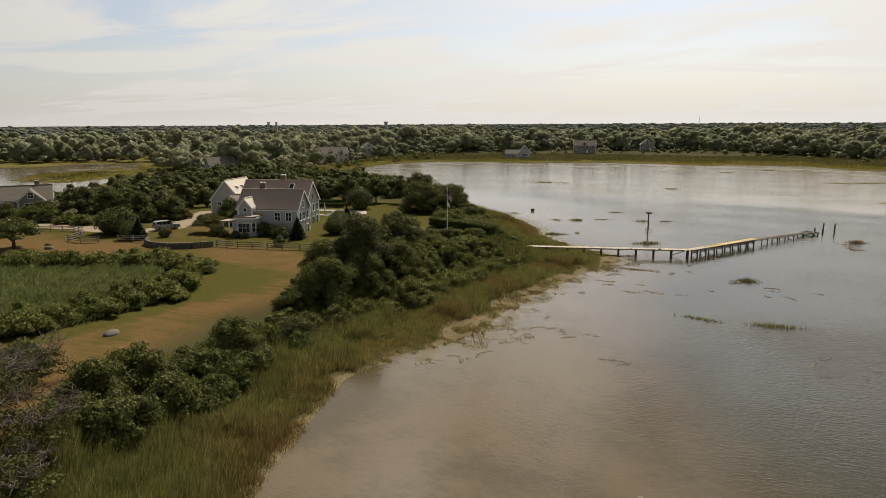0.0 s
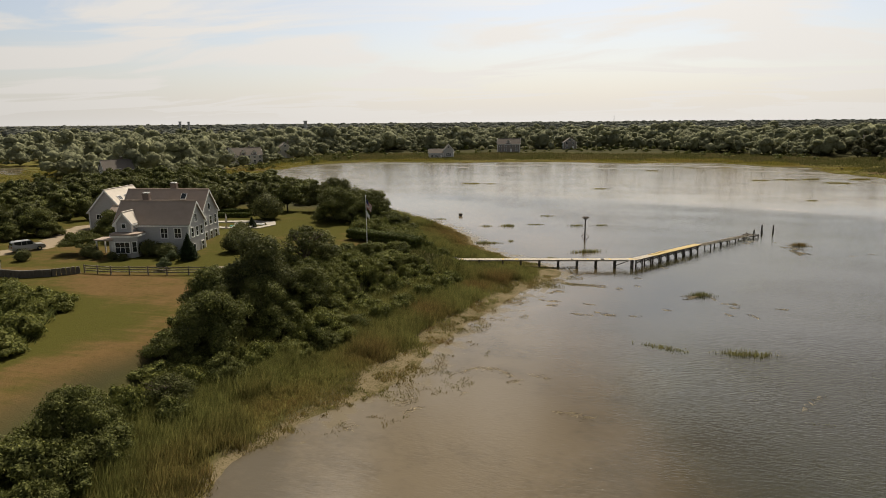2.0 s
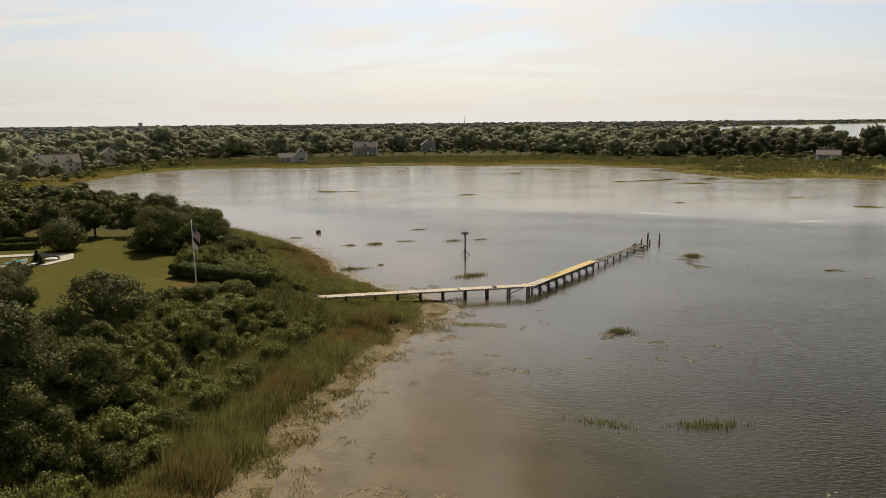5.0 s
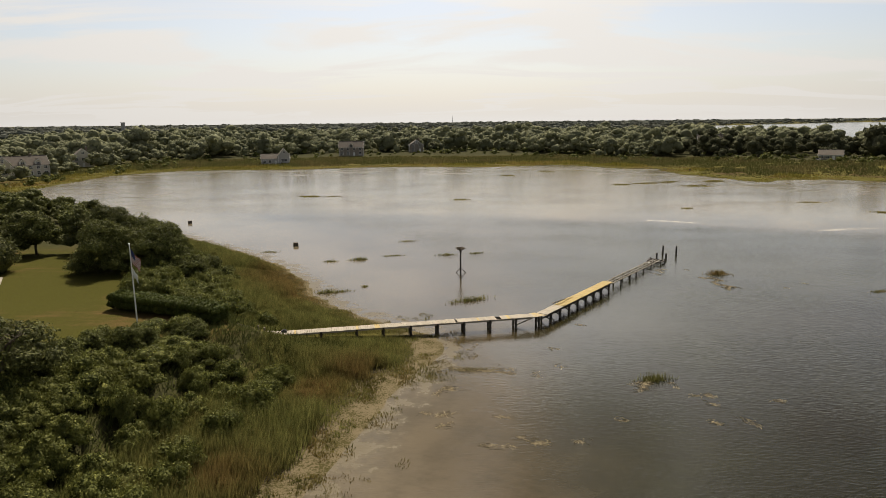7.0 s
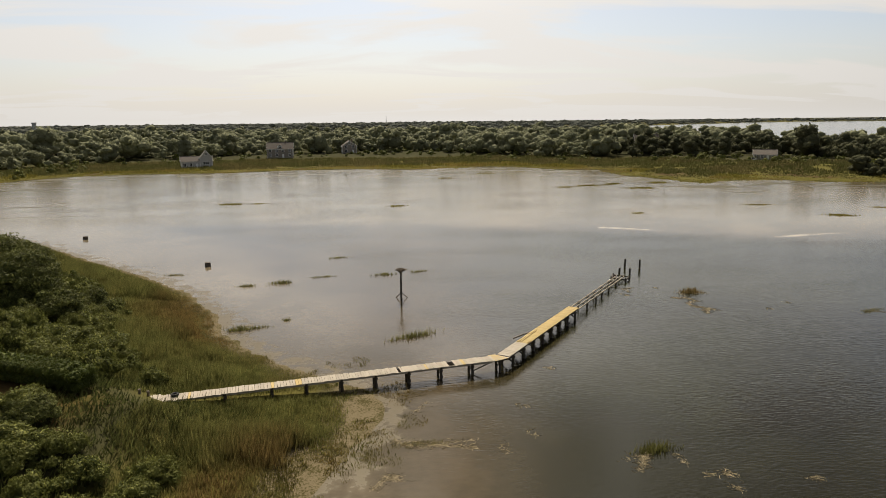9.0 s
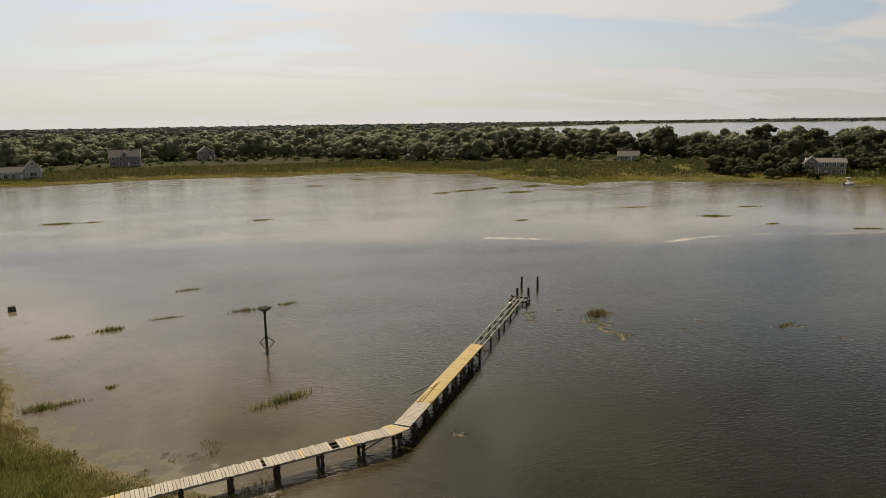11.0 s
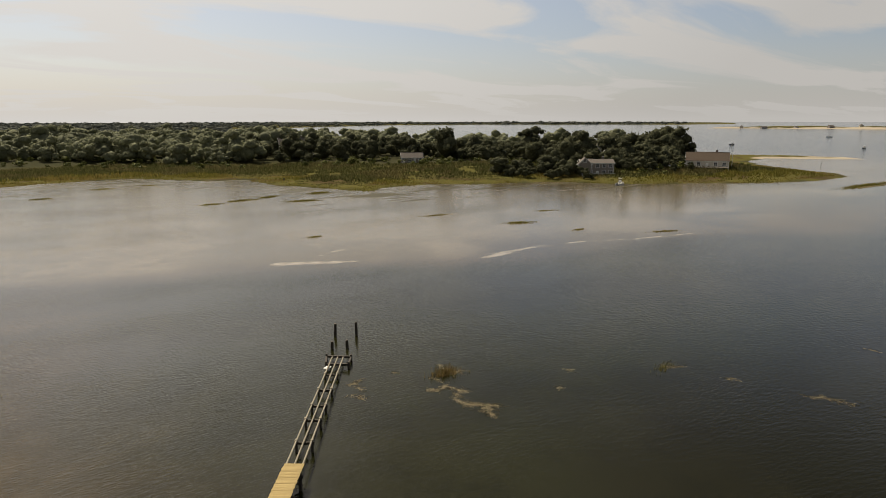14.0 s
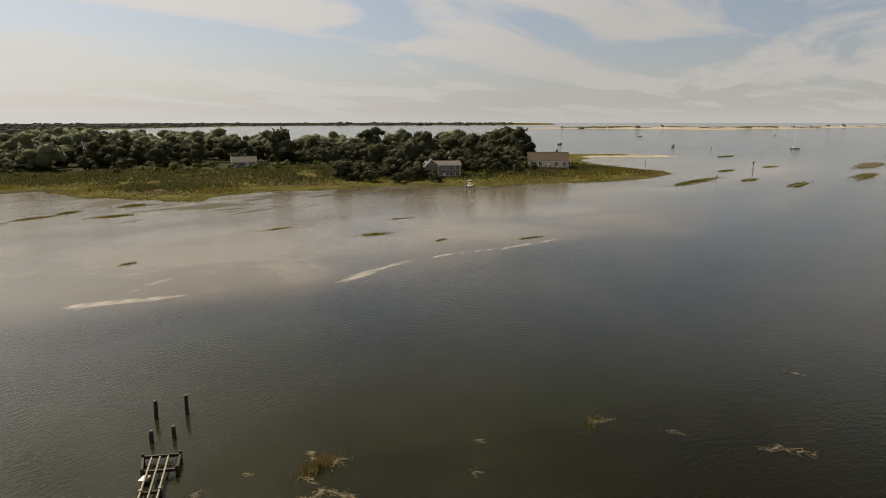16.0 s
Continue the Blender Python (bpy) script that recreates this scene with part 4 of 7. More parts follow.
for xs, ys, zs in ((-6.4, 12.6, 7.2),):
    sk = part("skylight", Bag().box((0, 0, 0), (1.0, 1.3, 0.12)), M["white"], house, m=pose(xs, ys, zs + 0.3, 47.8, 0, 0))
    part("pane", Bag().box((0, 0, 0.08), (0.8, 1.1, 0.03)), M["glass"], sk)
for ys in (23.6, 26.0):
    sk = part("skylight", Bag().box((0, 0, 0), (1.0, 1.2, 0.14)), M["white"], house, m=pose(-24.2, ys, 6.0, 0, 48.1, 0))
    part("pane", Bag().box((0, 0, 0.09), (0.8, 1.0, 0.03)), M["glass"], sk)
# bay and the small gabled tower over it
bay = [(-10.9, 0.0), (-10.9, -2.3), (-10.2, -3.1), (-7.7, -3.1), (-7.0, -2.3), (-7.0, 0.0)]
part("bay", Bag().prism(bay, -1.4, 3.35), S, house)
part("bay_roof", Bag().prism([(x - 0.25 if x < -9 else x + 0.25, y - 0.25) for x, y in bay], 3.35, 3.62), M["roof"], house)
part("bay_trim", Bag().prism([(x - 0.28 if x < -9 else x + 0.28, y - 0.28) for x, y in bay], 3.12, 3.34), M["white"], house)
window(house, -8.95, -3.1, 1.55, 2.2, 1.6, 0, (2, 1))
window(house, -7.35, -2.7, 1.6, 0.6, 1.5, 49, (0, 1))
window(house, -10.55, -2.7, 1.6, 0.6, 1.5, -49, (0, 1))
gable(house, -10.7, -8.2, -1.4, 2.6, 5.0, 6.45, S, M["roof_sunlit"], base=3.4, along_x=False, over=0.25)
window(house, -9.45, -1.4, 4.55, 0.6, 0.6, 0, None)
for y in (-0.9, -0.25, 0.4):
    window(house, -8.2, y, 4.5, 0.38, 0.6, 90, None, 0.06)
porch = part("porch", Bag().box((-12.6, -0.7, 2.45), (3.0, 2.6, 0.22)), M["roof"], house, "grey flat porch roof on posts")
for px, py in ((-13.8, -1.8), (-11.4, -1.8), (-13.8, 0.4)):
    part("post", Bag().box((px, py, 0.55), (0.18, 0.18, 3.6)), M["white"], porch)
part("door", Bag().box((-12.4, 0.0, 1.0), (1.0, 0.1, 2.1)), M["white"], porch)


def far_house(m, label, w, d, eave, ridge, wall, roof, along_x=True, cols=4, storeys=2, wing=None, chim=True, dormers=0, deck=False):
    """A house across the water: walls, gabled roofs, windows, door."""
    ob = thing("house", label, "house", m, group="houses on the shore")
    gable(ob, -w / 2, w / 2, -d / 2, d / 2, eave, ridge, wall, roof, along_x=along_x, base=-2.0, over=0.45)
    for s in range(storeys):
        z = 1.5 + s * 2.7
        for k in range(cols):
            x = -w / 2 + w * (k + 0.5) / cols
            if not (s == 0 and k == cols // 2):
                window(ob, x, -d / 2, z, min(1.3, w / cols * 0.5), 1.5, 0, (1, 1), 0.14)
        for y in (-d / 4, d / 4):
            window(ob, w / 2, y, z, 1.0, 1.4, 90, (0, 1), 0.14)
            window(ob, -w / 2, y, z, 1.0, 1.4, -90, (0, 1), 0.14)
    part("door", Bag().box((-w / 2 + w * (cols // 2 + 0.5) / cols, -d / 2 - 0.03, 1.0), (1.1, 0.1, 2.1)), M["white"], ob)
    if not along_x:
        window(ob, 0, -d / 2, (eave + ridge) / 2, 1.2, 1.3, 0, (1, 1), 0.14)
    if wing:
        wx, ww, wd, we, wr = wing
        gable(ob, wx - ww / 2, wx + ww / 2, -d / 2 - wd, -d / 2 + 2.0, we, wr, wall, roof, along_x=False, base=-2.0, over=0.4)
        window(ob, wx, -d / 2 - wd, we * 0.45, ww * 0.5, 1.5, 0, (2, 1), 0.14)
        window(ob, wx, -d / 2 - wd, (we + wr) / 2, 1.0, 1.2, 0, (1, 1), 0.14)
    for k in range(dormers):
        x = -w / 2 + w * (k + 0.7) / (dormers + 0.4)
        gable(ob, x - 1.2, x + 1.2, -d / 2 + 0.3, 0.2, eave + 1.4, eave + 2.5, wall, roof, along_x=False, base=eave - 0.3, over=0.2)
        window(ob, x, -d / 2 + 0.3, eave + 0.8, 1.3, 1.0, 0, (1, 0), 0.12)
    if chim:
        chimney(ob, w * 0.22, 0.6, ridge - 1.5, ridge + 1.1)
    if deck:
        dk = part("deck", Bag().box((0, -d / 2 - 1.6, 0.3), (w, 3.2, 0.2)), M["deckgrey"], ob)
        for k in range(9):
            part("rail_post", Bag().box((-w / 2 + w * k / 8, -d / 2 - 3.1, 0.8), (0.1, 0.1, 1.0)), M["white"], dk)
        part("rail", Bag().box((0, -d / 2 - 3.1, 1.3), (w, 0.08, 0.08)), M["white"], dk)
        for k in range(4):
            part("post", Bag().box((-w / 2 + w * k / 3, -d / 2 - 3.0, -0.9), (0.16, 0.16, 2.3)), M["white"], dk)
    return ob


def face(x, y, turn=0.0, eye=(-8, -70)):
    """A turn that shows the front towards the pond."""
    return math.degrees(math.atan2(y - eye[1], x - eye[0])) - 90 + turn


def at(x, y, turn=0.0, dz=0.0):
    return pose(x, y, zat(x, y) + dz, 0, 0, face(x, y, turn))


FAR = [
    (far_house, at(-204, 225, 12), dict(label="large shingled shore house with dormers and pale roof", w=21, d=9, eave=5.2, ridge=9.0, wall=M["siding_pale"], roof=M["roof_far"], cols=7, dormers=3, wing=(-8.2, 6.0, 2.0, 5.4, 9.4))),
    (far_house, at(-208, 284, 5), dict(label="pale gabled house half hidden among trees", w=10, d=8, eave=5.4, ridge=9.6, wall=M["siding_pale"], roof=M["roof_far"], along_x=False, cols=3)),
    (far_house, at(-107, 297, 4), dict(label="grey shore house with tall white gable and low wing", w=15, d=7, eave=3.3, ridge=5.6, wall=M["siding"], roof=M["roof_far"], cols=5, storeys=1, wing=(4.5, 6.0, 1.2, 5.0, 8.6))),
    (far_house, at(-72, 352, -4), dict(label="brown shingled house among dark trees", w=15, d=9, eave=5.3, ridge=8.8, wall=M["shingle_wall"], roof=M["roof_far"], cols=4, dormers=1)),
    (far_house, at(-32, 378, 6), dict(label="small pale cottage among trees", w=9, d=7, eave=4.6, ridge=7.8, wall=M["shingle_wall"], roof=M["roof_far"], along_x=False, cols=2)),
    (far_house, at(151, 333, 10), dict(label="large shingled house with white half timbered gable", w=18, d=10, eave=6.0, ridge=10.4, wall=M["shingle_wall"], roof=M["roof_far"], cols=5, wing=(-4.5, 7.5, 2.5, 5.4, 9.8), dormers=1)),
    (far_house, at(196, 372, 8), dict(label="low house with brown roof among trees", w=13, d=8, eave=3.6, ridge=6.4, wall=M["shingle_wall"], roof=M["roof_brown"], cols=3, storeys=1, chim=False)),
    (far_house, at(176, 251, 0), dict(label="low grey cottage behind the marsh reeds", w=10, d=7, eave=2.5, ridge=4.6, wall=M["shingle_wall"], roof=M["roof_far"], cols=4, storeys=1, chim=False)),
    (far_house, at(209, 163, 3, -0.8), dict(label="two storey grey shingled house with white balcony deck", w=13, d=9, eave=5.2, ridge=6.5, wall=M["shingle_wall"], roof=M["roof_far"], cols=5, deck=True, wing=(-5.2, 5.0, 1.0, 5.0, 7.4))),
    (far_house, at(262, 146, -6), dict(label="low white house with broad brown roof and chimney", w=17, d=12, eave=3.0, ridge=6.2, wall=M["siding_pale"], roof=M["roof_brown"], cols=5, storeys=1, deck=True)),
    (far_house, at(-147, -12, -18), dict(label="grey gabled neighbour house behind bushes", w=10, d=7, eave=2.8, ridge=5.6, wall=M["shingle_wall"], roof=M["roof_far"], cols=4, storeys=1, wing=(1.0, 5.0, 2.5, 2.8, 5.0))),
    (far_house, at(-200, 122, 10), dict(label="grey roofed house among trees", w=11, d=8, eave=4.8, ridge=8.4, wall=M["siding"], roof=M["roof_far"], cols=3)),
    (far_house, at(-396, 231, 12), dict(label="small pale house across the inlet", w=12, d=8, eave=4.4, ridge=8.0, wall=M["siding_pale"], roof=M["roof_far"], cols=3, wing=(-2, 5, 1.5, 4.4, 7.4))),
]
for make, m, kw in FAR:
    make(m, **kw)
far_house(at(268, 212, 0), "small pale house among dark trees", 9, 7, 4.6, 8.6, M["siding_pale"], M["roof_far"], along_x=False, cols=2)
far_house(at(252, 190, 20), "white walled cottage half hidden in trees", 8, 6, 3.0, 6.0, M["siding_pale"], M["roof_far"], cols=2, storeys=1, chim=False)


# ---- plants ----
def unit_sphere(sub):
    bm = bmesh.new()
    bmesh.ops.create_icosphere(bm, subdivisions=sub, radius=1)
    v = np.array([p.co[:] for p in bm.verts])
    f = np.array([[q.index for q in t.verts] for t in bm.faces])
    bm.free()
    return v, f


ICO1, ICO2 = unit_sphere(1), unit_sphere(2)


def leaf_array(P, N, size, r, slim=0.55, jitter=0.75):
    """Three-cornered leaves at P that look roughly along N."""
    n = len(P)
    N = N / (np.linalg.norm(N, axis=1, keepdims=True) + 1e-9) + r.normal(0, jitter, (n, 3))
    N /= np.linalg.norm(N, axis=1, keepdims=True) + 1e-9
    T = np.cross(N, r.normal(0, 1, (n, 3)))
    T /= np.linalg.norm(T, axis=1, keepdims=True) + 1e-9
    B = np.cross(N, T)
    s = (size * r.uniform(0.55, 1.35, n))[:, None]
    V = np.stack([P - T * s * 0.8 - B * s * slim, P - T * s * 0.5 + B * s * slim, P + T * s - N * s * 0.2], 1).reshape(-1, 3)
    return V, np.arange(3 * n).reshape(n, 3)


def crown_arrays(blobs, count, size, seed, core=0.80, sphere=ICO1, jitter=0.5, loft=1.0):
    """Leaves over a heap of rounded lumps, with a lumpy core that closes the gaps."""
    r = np.random.default_rng(seed)
    C = np.array([b[:3] for b in blobs])
    R = np.array([b[3:6] for b in blobs])
    area = (R[:, 0] * R[:, 2] + R[:, 0] * R[:, 1])
    pick = r.choice(len(blobs), int(count * 1.8), p=area / area.sum())
    D = r.normal(0, 1, (len(pick), 3))
    D[:, 2] = np.abs(D[:, 2]) * 1.1 - 0.35
    D /= np.linalg.norm(D, axis=1, keepdims=True)
    P = C[pick] + D * R[pick] * (0.84 + 0.5 * r.uniform(0, 1, (len(pick), 1)) ** 2 * loft)
    inner = np.zeros(len(P), bool)
    for c, q in zip(C, R):
        inner |= (((P - c) / q) ** 2).sum(1) < 0.68
    keep = ~inner & (P[:, 2] > 0.02)
    P, D = P[keep][:count], D[keep][:count]
    V, F = leaf_array(P, D / R[pick][keep][:count] * R.mean(), size, r, jitter=jitter)
    sv, sf = sphere
    cv, cf = [], []
    for i, (c, q) in enumerate(zip(C, R)):
        w = sv * q * core * (1 + r.uniform(-0.12, 0.12, (len(sv), 1))) + c
        w[:, 2] = np.maximum(w[:, 2], -0.15)
        cv.append(w)
        cf.append(sf + i * len(sv))
    return V, F, np.concatenate(cv), np.concatenate(cf)


def join_mesh(name, V, F, CV, CF):
    """Leaves and core as one mesh."""
    me = bpy.data.meshes.new(name)
    A = np.concatenate([V, CV]).astype(np.float32)
    me.vertices.add(len(A))
    me.vertices.foreach_set("co", A.ravel())
    G = CF + len(V)
    lp = np.concatenate([F.ravel(), G.ravel()]).astype(np.int32)
    me.loops.add(len(lp))
    me.loops.foreach_set("vertex_index", lp)
    me.polygons.add(len(F) + len(G))
    me.polygons.foreach_set("loop_start", np.arange(0, len(lp), 3, dtype=np.int32))
    me.polygons.foreach_set("loop_total", np.full(len(lp) // 3, 3, np.int32))
    me.update(calc_edges=True)
    me.validate()
    me.shade_smooth()
    return me


def heap(w, h, lumps, seed, flat=1.0, base=0.0, rag=1.0):
    """Lumps that fill a dome of width w and height h; rag: how broken its outline is."""
    r = random.Random(seed)
    out = [(0, 0, base + (h - base) * 0.40, w * 0.27, w * 0.27, (h - base) * 0.40)]
    for k in range(lumps):
        a, q = r.uniform(0, 6.28), math.sqrt(r.random()) * w * 0.43
        top = base + (h - base) * (1 - 0.60 * (q / (w * 0.45)) ** 2) * r.uniform(1 - 0.38 * rag, 1 + 0.06 * rag)
        s = w * (r.uniform(0.06, 0.165) + 0.05 * (1 - rag))
        z = r.uniform(base + s * 0.4, max(base + s * 0.5, top - s * 0.7)) if k % 3 == 0 else top - s * 0.75
        out.append((q * math.cos(a), q * math.sin(a), max(z, s * 0.35), s, s * r.uniform(0.75, 1.3), s * r.uniform(0.6, 0.95) * flat))
    return out


def branch_bag(h, spread, seed, limbs=5, thick=0.16, twigs=0):
    r = random.Random(seed)
    b = Bag()
    b.tube([(0, 0, -0.4), (0.05, 0.02, h * 0.25), (r.uniform(-0.2, 0.2), r.uniform(-0.2, 0.2), h * 0.55)], [thick, thick * 0.8, thick * 0.55], 7)
    for k in range(limbs):
        a = 2 * math.pi * (k + r.random() * 0.6) / limbs
        s = spread * r.uniform(0.55, 0.95)
        z0 = h * r.uniform(0.18, 0.45)
        tip = (s * math.cos(a), s * math.sin(a), h * r.uniform(0.6, 0.92))
        mid = (tip[0] * 0.5, tip[1] * 0.5, (z0 + tip[2]) / 2 + 0.1 * h * r.random())
        b.tube([(0, 0, z0), mid, tip], [thick * 0.5, thick * 0.32, thick * 0.1], 5)
        for t in range(twigs):
            f = r.uniform(0.35, 1.0)
            p = Vector(mid).lerp(Vector(tip), f)
            q = p + Vector((r.uniform(-1, 1), r.uniform(-1, 1), r.uniform(-0.2, 0.9))) * spread * 0.3
            b.tube([p, p.lerp(q, 0.5) + Vector((0, 0, 0.1)), q], [0.028, 0.02, 0.008], 4, False)
    return b


def plant(name, label, category, group, crown, leafmat, woodbag, woodmat=None):
    """A plant at the origin with stem and crown, to be copied about."""
    ob = thing(name, label, category, pose(0, 0, -50), group=group)
    if woodbag is not None:
        part("trunk", woodbag.mesh("trunk", True), woodmat or M["bark"], ob)
    me = join_mesh("crown", *crown)
    me.materials.append(leafmat)
    part("crown", me, None, ob)
    return ob


def sow(ob, x, y, s=1.0, turn=None, sz=None, dz=0.0, z=None):
    """A copy of a plant on the ground."""
    turn = rng.uniform(0, 360) if turn is None else turn
    z = zat(x, y) if z is None else z
    m = pose(x, y, z + dz - 0.08, 0, 0, turn) @ Matrix.Diagonal((s, s, sz or s, 1))
    return copy_thing(ob, m)


shrubs = [plant("shrub", "dense dark green shrub on the bluff", "shrub", "bluff shrubs", crown_arrays(heap(6.2, 3.9, 34, 40 + k), 5600, 0.150, 40 + k, 0.76), M["leaf"], branch_bag(2.6, 2.2, k)) for k in range(3)]
bigs = [plant("tall_shrub", "tall broad dark shrub with uneven leafy crown", "shrub", "tall shrubs", crown_arrays(heap(8.6, 6.8, 54, 60 + k), 15000, 0.145, 60 + k, 0.72), M["leaf"], branch_bag(4.8, 3.2, 60 + k, 7, 0.2)) for k in range(2)]
vines = [plant("vine_mound", "low mound of vines and brambles", "vines", "vine mounds", crown_arrays(heap(5.4, 2.4, 22, 80 + k, 0.9), 1500, 0.19, 80 + k, 0.86), M["leaf_vine"], branch_bag(1.2, 1.8, 80 + k, 4, 0.07)) for k in range(3)]
close = [plant("vine_mound", "low mound of vines and brambles", "vines", "vine mounds", crown_arrays(heap(5.4, 2.4, 24, 80 + k, 0.9), 2350, 0.155, 80 + k, 0.86), M["leaf_vine"], branch_bag(1.2, 1.8, 80 + k, 4, 0.07)) for k in range(3)]
scrub = plant("shrub", "thin shrub with grey bare branches and sparse leaves", "shrub", "sparse shrubs", crown_arrays(heap(6.0, 4.2, 18, 95), 2400, 0.11, 95, 0.30), M["leaf_dark"], branch_bag(4.6, 3.2, 95, 16, 0.12, 14), M["bark_dead"])
mids = [plant("tree", "dark leafy tree with spreading rounded crown", "tree", "yard trees", crown_arrays(heap(7.8, 7.4, 30, 110 + k, 1.0, 1.0), 4600, 0.22, 110 + k, 0.80, ICO2), M["leaf_dark" if k % 2 else "leaf"], branch_bag(5.4, 2.8, 110 + k, 6, 0.22)) for k in range(4)]
woods = [plant("tree", "dark leafy woodland tree behind the house", "tree", "woodland trees", crown_arrays(heap(8.2, 7.2, 18, 120 + k, 1.0, 0.0, 0.6), 850, 0.37, 120 + k, 0.90, loft=0.5), M["leaf_dark" if k % 2 else "leaf"], branch_bag(4.4, 2.0, 120 + k, 4, 0.2)) for k in range(4)]
clipped = plant("bush", "neatly rounded clipped garden bush", "bush", "garden bushes", crown_arrays([(0, 0, 1.1, 1.35, 1.35, 1.25), (0.3, 0.2, 1.3, 1.1, 1.1, 1.15), (-0.35, -0.1, 1.0, 1.1, 1.15, 1.1)], 2600, 0.12, 130, 0.9, ICO2), M["leaf_dark"], branch_bag(1.0, 0.6, 130, 4, 0.08))
pale = plant("bush", "pale silvery green garden bush", "bush", "garden bushes", crown_arrays(heap(2.4, 2.0, 9, 131), 1500, 0.13, 131), M["leaf_light"], branch_bag(1.0, 0.6, 131, 4, 0.06))
fir_blobs = [(0, 0, 0.5 + 0.55 * k, 1.5 - 0.2 * k, 1.5 - 0.2 * k, 0.75) for k in range(7)]
fir = plant("conifer", "dark pyramid shaped evergreen bush", "evergreen", "garden evergreens", crown_arrays(fir_blobs, 2600, 0.18, 132, 0.82), M["leaf_fir"], branch_bag(3.0, 0.4, 132, 3, 0.12))
apple = plant("tree", "low spreading tree with open branches on the lawn", "tree", "lawn trees", crown_arrays(heap(8.4, 5.4, 26, 133, 0.8, 1.7), 6000, 0.19, 133, 0.66), M["leaf"], branch_bag(4.6, 3.6, 133, 8, 0.3, 4))
windy = plant("tree", "dark open crowned tree with visible branches", "tree", "bluff trees", crown_arrays(heap(8.8, 6.8, 26, 134, 0.8, 1.8), 5200, 0.17, 134, 0.5), M["leaf_dark"], branch_bag(6.0, 4.0, 134, 10, 0.34, 7))
big_tree = plant("tree", "broad dense tree on the bluff edge", "tree", "bluff trees", crown_arrays(heap(9.6, 8.8, 52, 135, 1.0, 0.6), 17000, 0.155, 135, 0.78), M["leaf_dark"], branch_bag(6.5, 3.6, 135, 8, 0.34))
SEEDPLANTS = [*shrubs, *bigs, *vines, *close, scrub, *mids, *woods, clipped, pale, fir, apple, windy, big_tree]

